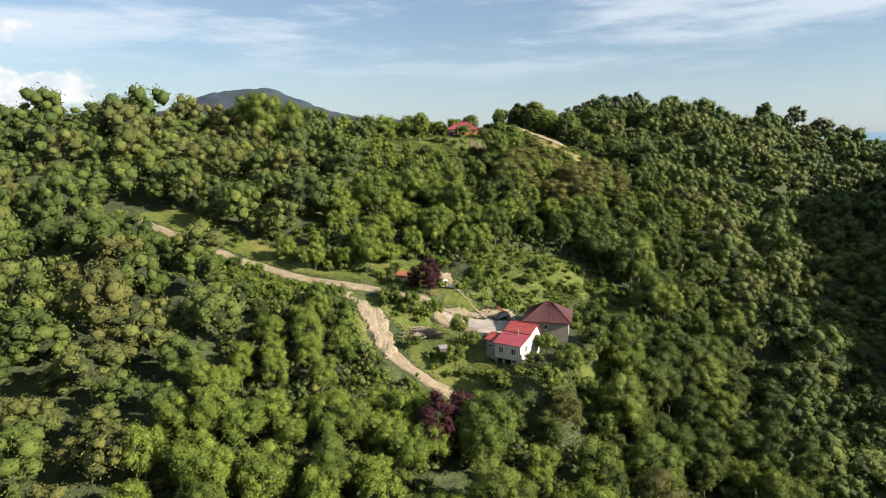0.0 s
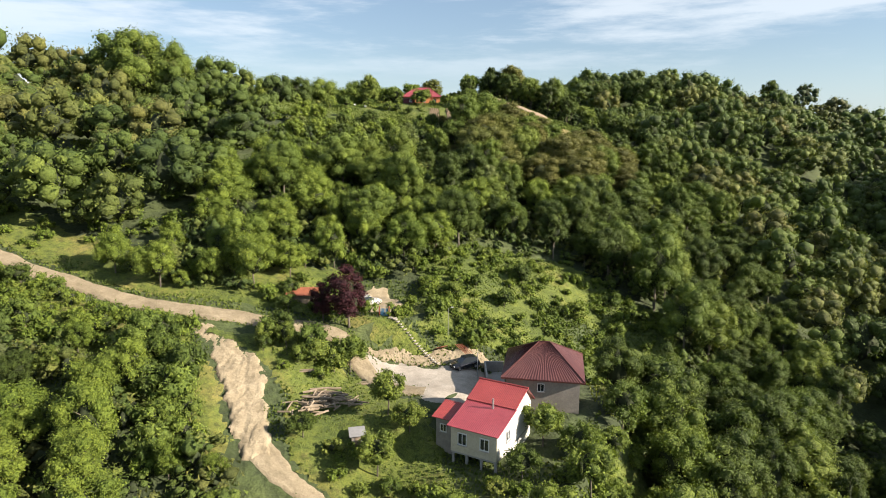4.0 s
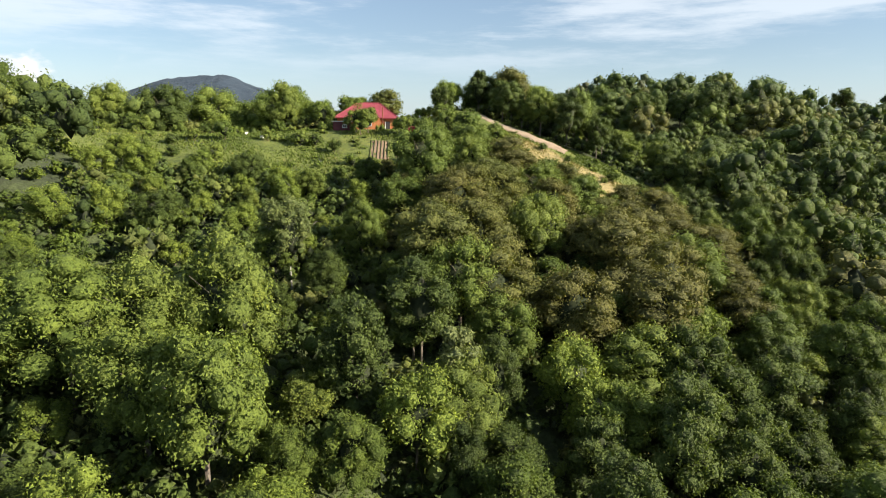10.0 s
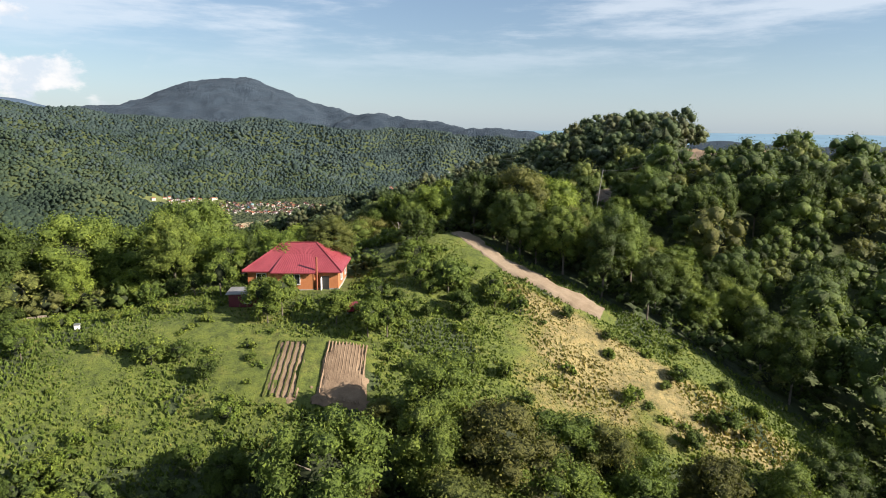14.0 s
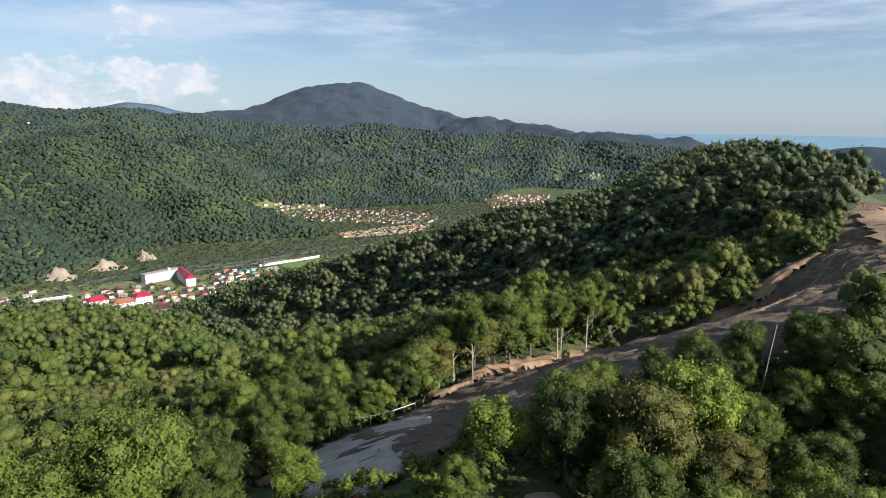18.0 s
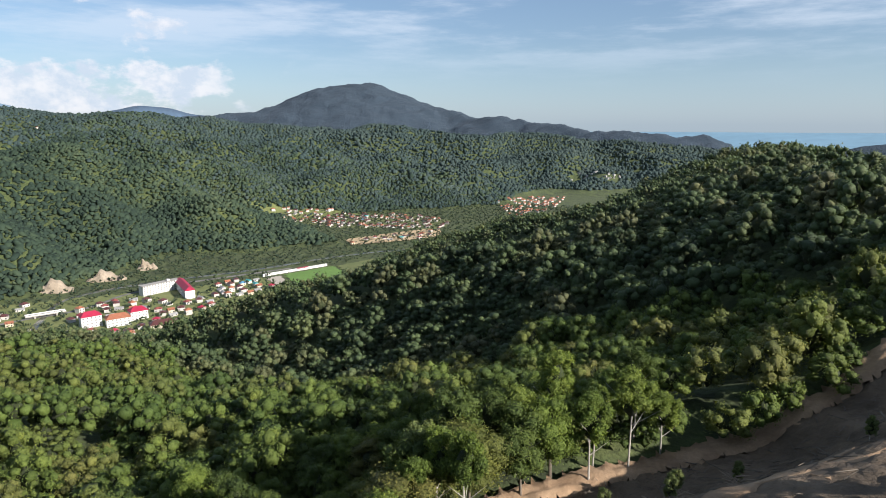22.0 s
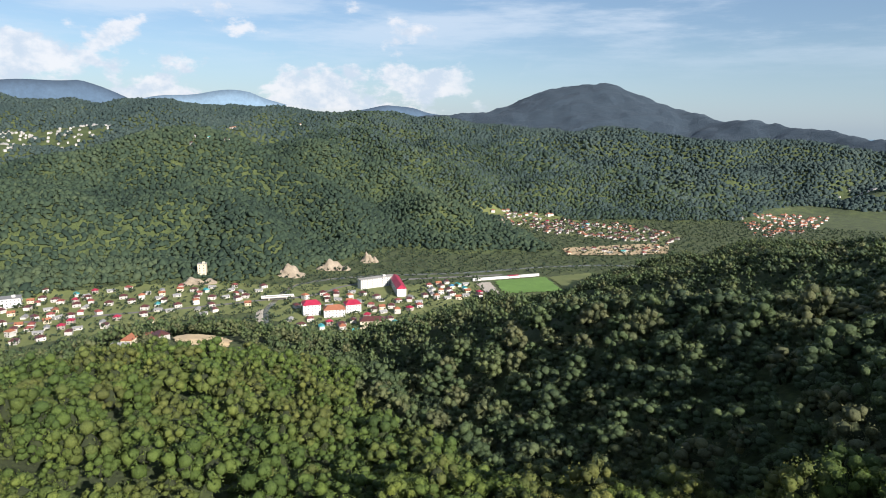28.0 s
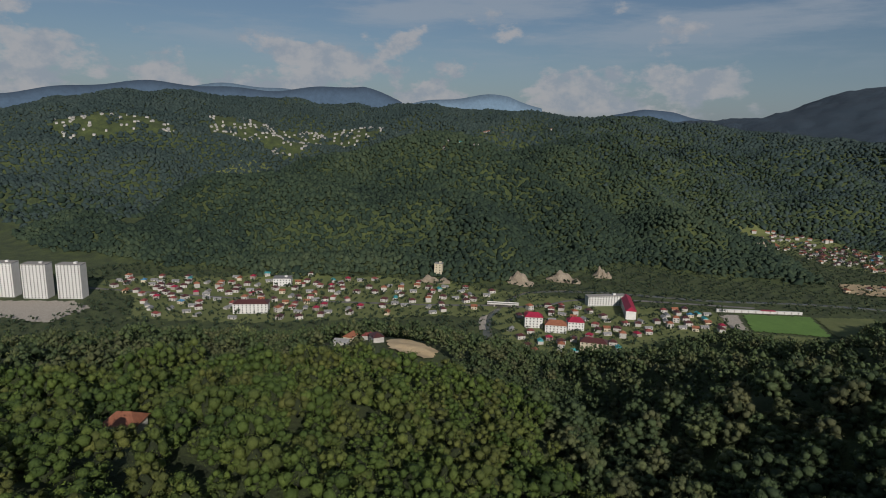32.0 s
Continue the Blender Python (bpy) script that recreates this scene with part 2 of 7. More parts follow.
WHITE_WALL = surface("white_render", (0.62, 0.6, 0.55), (0.8, 0.78, 0.73), 0.6, 0.85, 12, 0.25, 0.01)
CREAM_WALL = surface("cream_render", (0.55, 0.49, 0.36), (0.68, 0.62, 0.47), 0.6, 0.85, 12, 0.25, 0.01)
GREY_WALL = surface("grey_blockwork", (0.27, 0.24, 0.21), (0.4, 0.36, 0.31), 0.7, 0.9, 10, 0.5, 0.02)
ORANGE_BRICK = surface("orange_brick", (0.50, 0.17, 0.06), (0.62, 0.25, 0.10), 0.9, 0.85, 10, 0.3, 0.01)
CONCRETE = surface("concrete", (0.3, 0.29, 0.27), (0.46, 0.44, 0.41), 0.8, 0.85, 12, 0.3, 0.01)
WOOD = surface("weathered_wood", (0.2, 0.15, 0.10), (0.4, 0.32, 0.23), 1.2, 0.8, 10, 0.4, 0.02, stretch=(1, 1, 0.2))
STEEL = surface("galvanised_steel", (0.4, 0.4, 0.4), (0.6, 0.6, 0.6), 1.0, 0.4, 8, 0.1, 0.01, 0.7)
RUST = surface("rusted_sheet", (0.24, 0.07, 0.035), (0.42, 0.14, 0.07), 1.2, 0.75, 9, 0.3, 0.02)
MAROON = surface("maroon_boards", (0.13, 0.012, 0.025), (0.2, 0.02, 0.035), 1.0, 0.55, 9, 0.2, 0.01)
FRAME = surface("white_frame", (0.7, 0.7, 0.68), (0.8, 0.8, 0.78), 1.0, 0.5, 9, 0.05, 0.01)
DARK = surface("dark_rubber_and_door_shade", (0.015, 0.015, 0.016), (0.03, 0.03, 0.03), 2.0, 0.6)
BLUE = surface("blue_paint", (0.06, 0.2, 0.36), (0.1, 0.28, 0.46), 1.0, 0.5)
TEAL = surface("teal_sheet", (0.05, 0.3, 0.33), (0.08, 0.4, 0.42), 1.0, 0.5)
BLOCK_WHITE = surface("white_panel_wall", (0.66, 0.66, 0.64), (0.8, 0.8, 0.78), 0.2, 0.8, 9, 0.1, 0.02)
CRIMSON = surface("crimson_sheet", (0.32, 0.015, 0.05), (0.42, 0.03, 0.07), 0.1, 0.45, 9, 0.1, 0.02)
ROOF_GREY = surface("grey_sheet", (0.22, 0.22, 0.22), (0.36, 0.36, 0.36), 0.4, 0.6, 9, 0.2, 0.02)
TOWN_RED = surface("dull_red_tile", (0.2, 0.05, 0.045), (0.3, 0.085, 0.07), 0.4, 0.6, 9, 0.2, 0.02)
TOWN_WHITE = surface("weathered_white_wall", (0.42, 0.41, 0.38), (0.62, 0.6, 0.56), 0.3, 0.85, 9, 0.2, 0.02)
ROOF_ORANGE = surface("orange_tile", (0.26, 0.095, 0.05), (0.38, 0.15, 0.08), 0.4, 0.7, 9, 0.2, 0.02)
ROCK = surface("pale_rock_face", (0.27, 0.22, 0.16), (0.46, 0.39, 0.30), 0.06, 0.95, 9, 0.9, 1.5)
SAND = surface("yellow_sand", (0.46, 0.34, 0.19), (0.6, 0.47, 0.29), 0.05, 0.95, 14, 0.6, 0.3)
TURF = surface("sports_turf", (0.09, 0.18, 0.03), (0.13, 0.24, 0.045), 0.03, 0.9, 20, 0.2, 0.05)
PLAIN_TURF = surface("rough_turf", (0.11, 0.14, 0.04), (0.18, 0.2, 0.065), 0.04, 0.9, 20, 0.2, 0.05)
ASPHALT = surface("asphalt", (0.10, 0.10, 0.10), (0.2, 0.19, 0.18), 0.1, 0.9, 20, 0.2, 0.02)


def land_material():
    m, n, l, p = material("hillside_ground")
    a, b, c = noise_of(n, l, 0.045, 6), noise_of(n, l, 0.5, 6), noise_of(n, l, 3.5, 6, 0.7)
    col = colours(n, l, a, [(0.35, (0.032, 0.048, 0.018)), (0.55, (0.056, 0.080, 0.025)), (0.7, (0.084, 0.106, 0.035))])
    col = blend(n, l, col, colours(n, l, b, [(0.3, (0.45, 0.45, 0.4)), (0.7, (1.25, 1.2, 1.1))]), 0.8, "MULTIPLY")
    col = blend(n, l, col, colours(n, l, c, [(0.3, (0.5, 0.5, 0.45)), (0.7, (1.25, 1.25, 1.2))]), 0.7, "MULTIPLY")
    l.new(col, p.inputs["Base Color"])
    p.inputs["Roughness"].default_value = 0.95
    relief(n, l, p, b, 0.7, 1.2)
    return m


LAND = land_material()


def glass_material(name, tint):
    m, n, l, p = material(name)
    p.inputs["Base Color"].default_value = (*tint, 1)
    p.inputs["Roughness"].default_value = 0.06
    p.inputs["Specular IOR Level"].default_value = 0.8
    return m


GLASS = glass_material("dark_window_glass", (0.02, 0.025, 0.03))


def water_material(name, colour, scale, rough):
    m, n, l, p = material(name)
    w = noise_of(n, l, scale, 4)
    l.new(colours(n, l, w, [(0.3, tuple(v * 0.9 for v in colour)), (0.7, tuple(v * 1.1 for v in colour))]), p.inputs["Base Color"])
    p.inputs["Roughness"].default_value = rough
    relief(n, l, p, w, 0.2, 0.5)
    return m


SEA = water_material("sea_water", (0.13, 0.235, 0.32), 0.01, 0.7)
RIVER = water_material("river_water", (0.10, 0.10, 0.07), 0.2, 0.2)

# ---- the land ----
def ramp(a, b, v):
    u = np.clip((v - a) / (b - a), 0, 1)
    return u * u * (3 - 2 * u)


def ridge(X, Y, spine, slope, soft):
    """Height of a long hill: its crest line, its side slope and how round the crest is."""
    best = np.full(np.shape(X), -1e4)
    for (ax, ay, az), (bx, by, bz) in zip(spine, spine[1:]):
        dx, dy = bx - ax, by - ay
        u = np.clip(((X - ax) * dx + (Y - ay) * dy) / (dx * dx + dy * dy), 0, 1)
        d = np.hypot(X - ax - u * dx, Y - ay - u * dy)
        best = np.maximum(best, az + u * (bz - az) - slope * (np.sqrt(d * d + soft * soft) - soft))
    return best


HOUSE_HILL = [(-230, 210, 52), (-120, 226, 59), (-65, 244, 59), (-5, 271, 57), (20, 280, 59), (42, 308, 61), (52, 332, 58), (82, 362, 62), (110, 375, 66)]
GRASS_SPUR = [(42, 302, 60.5), (50, 294, 56.5), (62, 287, 50.5), (76, 280, 43), (110, 266, 26)]
RIGHT_CREST = [(110, 375, 64), (138, 370, 63), (170, 364, 54), (215, 356, 47), (260, 352, 38), (430, 310, 22)]
# hill added out of view to the east, to cast shade on the ravine
EAST_SHADE_HILL = [(330, 345, 22), (268, 262, 58), (258, 215, 74), (252, 170, 62), (246, 120, 66), (244, 60, 52), (240, -20, 46)]
LONG_RIDGE = [(125, 378, 68), (158, 430, 72), (158, 500, 70), (175, 600, 76), (215, 780, 79), (300, 1100, 67), (420, 1250, 40)]
LEFT_SPUR = [(-70, 250, 55), (-150, 400, 20), (-215, 500, -5), (-305, 585, -30), (-400, 690, -88), (-470, 780, -132)]
LEFT_SHOULDER = [(-120, 330, 28), (-190, 405, 4), (-260, 430, -6), (-350, 440, -22), (-440, 400, -46)]
FAR_SPUR = [(300, 1100, 66), (80, 1160, 0), (-90, 1235, -70), (-225, 1245, -128)]
RIDGE_FLANKS = ([(175, 600, 73), (60, 640, 35), (-60, 700, 1), (-180, 760, -39), (-300, 815, -90), (-370, 860, -127)],
                [(215, 780, 76), (40, 860, 16), (-120, 930, -42), (-260, 985, -94), (-340, 1010, -128)])
VILLAGE_HILL = [(-1208, 1805, 88), (-1074, 1970, 56), (-918, 2123, 44), (-758, 2200, 27), (-438, 2305, -13), (-230, 2293, -68), (-105, 2205, -112)]
WORKS_FOOT = [(34, 386, 43), (46, 393, 43.4), (61, 402, 42.8), (73, 410, 42.4), (92, 418, 49.5), (108, 428, 59)]
WORKS_TOP = [(150, 415, 65), (236, 424, 65), (246, 500, 64), (185, 520, 66)]
TOWN_SPURS = ([(-1182, 1263, 64), (-960, 1190, 0), (-820, 1090, -60), (-740, 1020, -108)], [(-1240, 1050, 32), (-1060, 900, -34), (-930, 790, -100)],
              [(-1300, 820, -26), (-1130, 690, -84), (-1060, 640, -118)], [(-1074, 1970, 52), (-800, 1960, -30), (-690, 1900, -84)], [(-758, 2200, 24), (-560, 2090, -52), (-470, 2000, -104)])
TOWN_HILL = [(-1440, 540, -96), (-1360, 640, -66), (-1307, 803, -24), (-1240, 1050, 36), (-1182, 1263, 72), (-1073, 1671, 40), (-932, 2015, 20)]
TOWN_NOSE = [(-1182, 1263, 66), (-850, 1480, -32), (-600, 1510, -72), (-420, 1480, -122)]
BACK_RANGE = [(-2726, 891, 196), (-2697, 1632, 152), (-2061, 2087, 148), (-1761, 2398, 142), (-1296, 2613, 112), (-841, 2826, 88), (-300, 3150, 62),
              (200, 3200, 34), (739, 3173, 4), (1000, 3200, -18)]
PEAK = [(-2300, 4050, 150), (-1807, 4160, 186), (-1500, 4480, 345), (-1390, 4560, 382), (-1230, 4580, 386), (-980, 4540, 305), (-713, 4490, 218), (-450, 4300, 150), (-250, 4150, 146), (-87, 4060, 112), (60, 3960, 104), (250, 3740, 70), (520, 3560, 62), (760, 3500, 44)]
CAPE = [(1300, 3300, -110), (1560, 3650, -100), (1800, 3800, -90), (2300, 3900, -90)]


def wobble(X, Y, size, seed):
    return (np.sin(X / size + seed) * np.sin(Y / size * 0.87 + 1.7 * seed) + 0.6 * np.sin((X + Y) / size * 1.63 + 2.1 * seed) * np.sin((X - 0.7 * Y) / size * 1.37 - seed)
            + 0.35 * np.sin((0.6 * X - Y) / size * 2.9 + seed) * np.sin((X + 0.4 * Y) / size * 3.3))


def land(X, Y):
    X, Y = np.asarray(X, float), np.asarray(Y, float)
    far = ramp(500, 1300, np.hypot(X - 30, Y - 250))
    parts = [
        np.full(X.shape, -132.0),
        ridge(X, Y, HOUSE_HILL, 0.345 + 0.09 * ramp(15, 60, X) * ramp(300, 260, Y), 8),
        ridge(X, Y, GRASS_SPUR, 0.46, 6),
        ridge(X, Y, RIGHT_CREST, 0.55, 8),
        ridge(X, Y, EAST_SHADE_HILL, 0.95, 8),
        ridge(X, Y, LONG_RIDGE, 0.46, 24),
        ridge(X, Y, LEFT_SPUR, 0.42, 40),
        ridge(X, Y, LEFT_SHOULDER, 0.4, 40),
        ridge(X, Y, FAR_SPUR, 0.44, 20),
        ridge(X, Y, TOWN_HILL, 0.42, 50),
        ridge(X, Y, TOWN_NOSE, 0.46, 30),
        ridge(X, Y, BACK_RANGE, 0.27, 60) + 14 * far * wobble(X, Y, 170, 2.0),
        ridge(X, Y, CAPE, 0.22, 60),
        ridge(X, Y, VILLAGE_HILL, 0.4, 40),
        ridge(X, Y, WORKS_TOP, 0.5, 8),
        *(ridge(X, Y, f, 0.5, 18) for f in RIDGE_FLANKS),
        *(ridge(X, Y, f, 0.5, 22) for f in TOWN_SPURS),
    ]
    k = 3.0
    top = np.maximum.reduce(parts)
    h = top + k * np.log(sum(np.exp((p - top) / k) for p in parts))
    rough = ramp(-126, -95, h)
    h = h + rough * (0.7 * wobble(X, Y, 19, 0.4) * (1 - far) + far * (8 * wobble(X, Y, 95, 1.0) + 4 * wobble(X, Y, 41, 3.0) + 14 * ramp(-120, -70, h) - 52 * np.sin((Y - 0.3 * X) / 100 + 0.9 * np.sin(X / 170 + Y / 300) + 0.35 * np.sin(X / 60)) ** 2 * ramp(-128, -75, h) * ramp(120, 45, h)))
    # the wooded hollow under the long ridge
    hollow = -ridge(X, Y, [(96, 468, 0), (98, 505, 0), (55, 532, 0), (10, 532, 0), (-25, 522, 0), (-80, 548, 0)], 1.0, 1.0)
    h = h - 8 * np.exp(-(hollow / 26) ** 2)
    # the foot of the works, where the bare slope drops to the felled edge
    for (ax, ay, az), (bx, by, bz) in zip(WORKS_FOOT, WORKS_FOOT[1:]):
        u = np.clip(((X - ax) * (bx - ax) + (Y - ay) * (by - ay)) / ((bx - ax) ** 2 + (by - ay) ** 2), 0, 1)
        d = np.hypot(X - ax - u * (bx - ax), Y - ay - u * (by - ay))
        h = np.minimum(h, np.maximum(az + u * (bz - az) + 0.02 * d * d, h - 14))
    # levelled plots: the lower yard, the house platform on the crest, the cleared works on the ridge
    for px, py, pz, rx, ry, edge in ((13, 131, 15.6, 12, 8, 0.5), (30, 133, 14.0, 8, 9, 0.6), (21, 117, 12.4, 8, 8, 0.7), (6, 150, 21.6, 8, 6, 0.6), (15.5, 287, 58.2, 13.5, 10.5, 0.5)):
        d = np.sqrt(((X - px) / rx) ** 2 + ((Y - py) / ry) ** 2)
        h = h + (pz - h) * ramp(1 + edge, 1, d)
    return h


def mesh_of(name, verts, faces, mat, smooth=False, tint=None, inner=None, tuft=None):
    """A mesh from arrays: verts (n, 3) and faces (m, 3) or (m, 4)."""
    verts, faces = np.asarray(verts, np.float32), np.asarray(faces, np.int32)
    me = bpy.data.meshes.new(name)
    me.vertices.add(len(verts))
    me.vertices.foreach_set("co", verts.ravel())
    k = faces.shape[1]
    me.loops.add(faces.size)
    me.loops.foreach_set("vertex_index", faces.ravel())
    me.polygons.add(len(faces))
    me.polygons.foreach_set("loop_start", np.arange(0, faces.size, k, dtype=np.int32))
    me.update(calc_edges=True)
    if smooth:
        me.polygons.foreach_set("use_smooth", np.ones(len(faces), bool))
    if tint is not None:
        me.attributes.new("tint", "FLOAT", "POINT").data.foreach_set("value", np.asarray(tint, np.float32))
    if tuft is not None:
        me.attributes.new("tuft", "FLOAT", "POINT").data.foreach_set("value", np.asarray(tuft, np.float32))
    me.materials.append(mat)
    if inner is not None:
        me.materials.append(CROWN_SHADE)
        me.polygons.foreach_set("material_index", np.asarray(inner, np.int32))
    return me


def steps(near_lo, near_hi, step, lo, hi, grow):
    mid = list(np.arange(near_lo, near_hi + 0.1, step))
    up_, down_, s = [], [], step
    v = near_hi
    while v < hi:
        s *= grow
        v += s
        up_.append(min(v, hi))
    v, s = near_lo, step
    while v > lo:
        s *= grow
        v -= s
        down_.append(max(v, lo))
    return np.array(down_[::-1] + mid + up_)


GX, GY = steps(-170, 240, 4.0, -4800, 3600, 1.024), steps(0, 560, 4.0, -700, 4900, 1.022)
mesh_x, mesh_y = np.meshgrid(GX, GY)
GZ = land(mesh_x, mesh_y)


def ground_at(x, y):
    """Height of the ground mesh itself."""
    x, y = np.asarray(x, float), np.asarray(y, float)
    i, j = np.clip(np.searchsorted(GX, x) - 1, 0, len(GX) - 2), np.clip(np.searchsorted(GY, y) - 1, 0, len(GY) - 2)
    u, v = (x - GX[i]) / (GX[i + 1] - GX[i]), (y - GY[j]) / (GY[j + 1] - GY[j])
    return (GZ[j, i] * (1 - u) + GZ[j, i + 1] * u) * (1 - v) + (GZ[j + 1, i] * (1 - u) + GZ[j + 1, i + 1] * u) * v


def grid_faces(rows, cols):
    a = (np.arange(rows - 1)[:, None] * cols + np.arange(cols - 1)).ravel()
    return np.stack([a, a + 1, a + cols + 1, a + cols], 1)


tagged(new("ground", mesh_of("ground", np.stack([mesh_x, mesh_y, GZ], -1).reshape(-1, 3), grid_faces(len(GY), len(GX)), LAND, True)),
                "steep wooded hills with meadow clearings above a valley", "ground", kind="structure")

# the sea beyond the river mouth, and haze-tinted ranges at the edge of sight
sea_u, sea_v = np.meshgrid(np.linspace(-300, 4300, 40), np.linspace(0, 1, 24))
sea_y = 3300 + sea_v * 1560
sea_z = -128 + 187 * sea_v
sea_v3 = np.stack([sea_u, sea_y - np.maximum(0, sea_u - 300) * 0.45, sea_z], -1).reshape(-1, 3)
tagged(new("water", mesh_of("water", sea_v3, grid_faces(24, 40), SEA, True)), "calm pale blue sea reaching the horizon", "sea", kind="structure")


def far_range(name, bearing0, bearing1, dist, base, height, seed, mat, label, lone=False):
    th = np.radians(np.linspace(bearing0, bearing1, 90))
    w = np.linspace(0, 1, 90)
    top = base + height * (0.55 + 0.25 * np.sin(w * 5 + seed) + 0.16 * np.sin(w * 13 + 2 * seed) + 0.05 * np.sin(w * 41 + seed)) * np.minimum(1, 8 * np.minimum(w + 0.05, 1.05 - w))
    if lone:
        top = base + height * (np.sin(np.pi * w) ** 1.6 + 0.04 * np.sin(w * 23 + seed))
    rows = []
    for k, (dz, dd) in enumerate(((0, 0), (0.45, 60), (0.8, 120), (1.0, 170), (0.6, 260))):
        z = -140 + (top + 140) * dz
        rows.append(np.stack([30 - np.sin(th) * (dist + dd), 330 + np.cos(th) * (dist + dd), z], -1))
    v = np.concatenate(rows)
    return tagged(new(name, mesh_of(name, v, grid_faces(5, 90), mat, True)), label, "mountains", kind="structure")


# the wooded mountain across the valley, its blue colour standing for haze
pk_x, pk_y = np.meshgrid(np.linspace(-2700, 900, 150), np.linspace(3330, 4860, 76))
pk_z = ridge(pk_x, pk_y, PEAK, 0.42, 60) + 9 * wobble(pk_x, pk_y, 90, 1.0) + 5 * wobble(pk_x, pk_y, 31, 2.0) + np.random.default_rng(3).uniform(0, 7, pk_x.shape)
HAZE_FOREST = surface("haze_tinted_slopes", (0.030, 0.054, 0.084), (0.044, 0.073, 0.106), 0.012, 1.0, 14, 0.9, 12.0)
tagged(new("backdrop_mountain", mesh_of("backdrop_mountain", np.stack([pk_x, pk_y, pk_z], -1).reshape(-1, 3), grid_faces(76, 150), HAZE_FOREST, True)),
       "wooded mountain with a broad rounded top, tinted blue for haze", "mountain", kind="structure")
# bluer, then paler slopes: distance haze put in the colour
HAZE_BLUE = surface("haze_blue_slopes", (0.072, 0.122, 0.195), (0.088, 0.145, 0.225), 0.004, 1.0, 9, 0.1, 2.0)
HAZE_PALE = surface("haze_pale_slopes", (0.15, 0.235, 0.33), (0.175, 0.265, 0.365), 0.004, 1.0, 9, 0.1, 2.0)
far_range("backdrop_range", 56.5, 100, 4350, 172, 188, 0.6, HAZE_BLUE, "distant mountain range on the skyline, tinted blue for haze")
far_range("backdrop_range_pale", 44, 82, 4450, 175, 210, 2.9, HAZE_PALE, "farthest mountain range under clouds, tinted pale for haze")
far_range("backdrop_cape", -52, -22.5, 2700, -22, 62, 4.4, HAZE_FOREST, "dark wooded cape across the water")
far_range("backdrop_knoll", 30, 39.5, 4400, 165, 64, 0.9, HAZE_BLUE, "single hilltop far behind the woods, tinted blue for haze", True)

# ---- helpers for things ----
def part(name, bm, mat, parent, label="", smooth=False):
    """One mesh object under a thing or under a part."""
    me = bpy.data.meshes.new(name)
    bm.to_mesh(me)
    bm.free()
    if smooth:
        me.polygons.foreach_set("use_smooth", np.ones(len(me.polygons), bool))
    me.materials.append(mat)
    ob = new(name, me)
    ob.parent = parent
    return tagged(ob, label) if label else ob


def thing(name, m, label, category, group="", kind=""):
    ob = new(name)
    ob.empty_display_size = 0.3
    ob.matrix_basis = m
    return tagged(ob, label, category, group, kind)


def box(sx, sy, sz, x=0, y=0, z=0, bevel=0.0, bm=None, turn=0.0):
    """A block, x and y at its middle and z at its foot."""
    own = bmesh.new()
    m = Matrix.Translation((x, y, z + sz / 2)) @ Matrix.Rotation(turn, 4, "Z") @ Matrix.Diagonal((sx, sy, sz, 1))
    bmesh.ops.create_cube(own, size=1, matrix=m)
    if bevel:
        bmesh.ops.bevel(own, geom=own.edges[:], offset=bevel, segments=1, affect="EDGES")
    if bm is None:
        return own
    me = bpy.data.meshes.new("tmp")
    own.to_mesh(me)
    own.free()
    bm.from_mesh(me)
    bpy.data.meshes.remove(me)
    return bm


def rod(p0, p1, r0, r1=None, sides=7, bm=None):
    """A round bar between two points, tapered."""
    bm = bm or bmesh.new()
    p0, p1 = Vector(p0), Vector(p1)
    d = p1 - p0
    m = Matrix.Translation((p0 + p1) / 2) @ d.to_track_quat("Z", "Y").to_matrix().to_4x4()
    bmesh.ops.create_cone(bm, cap_ends=True, segments=sides, radius1=r0, radius2=r0 if r1 is None else r1, depth=d.length, matrix=m)
    return bm


def slab(points, thick, bm=None):
    """A flat plate with thickness below its face."""
    bm = bm or bmesh.new()
    pts = [Vector(p) for p in points]
    nrm = (pts[1] - pts[0]).cross(pts[2] - pts[0]).normalized()
    if nrm.z < 0:
        pts, nrm = pts[::-1], -nrm
    a, b = [bm.verts.new(p) for p in pts], [bm.verts.new(p - nrm * thick) for p in pts]
    bm.faces.new(a), bm.faces.new(b[::-1])
    for i in range(len(pts)):
        j = (i + 1) % len(pts)
        bm.faces.new((a[j], a[i], b[i], b[j]))
    return bm


def inside(x, y, ring):
    """Whether points lie in a ring of corners."""
    r, hit = np.asarray(ring, float), np.zeros(np.shape(x), bool)
    for (ax, ay), (bx, by) in zip(r, np.roll(r, -1, 0)):
        cross = ((ay > y) != (by > y)) & (x < (bx - ax) * (y - ay) / (by - ay + 1e-12) + ax)
        hit ^= cross
    return hit


def off_line(x, y, line):
    """Distance to a line of points."""
    d = np.full(np.shape(x), 1e9)
    for (ax, ay), (bx, by) in zip(line, line[1:]):
        dx, dy = bx - ax, by - ay
        u = np.clip(((x - ax) * dx + (y - ay) * dy) / (dx * dx + dy * dy), 0, 1)
        d = np.minimum(d, np.hypot(x - ax - u * dx, y - ay - u * dy))
    return d


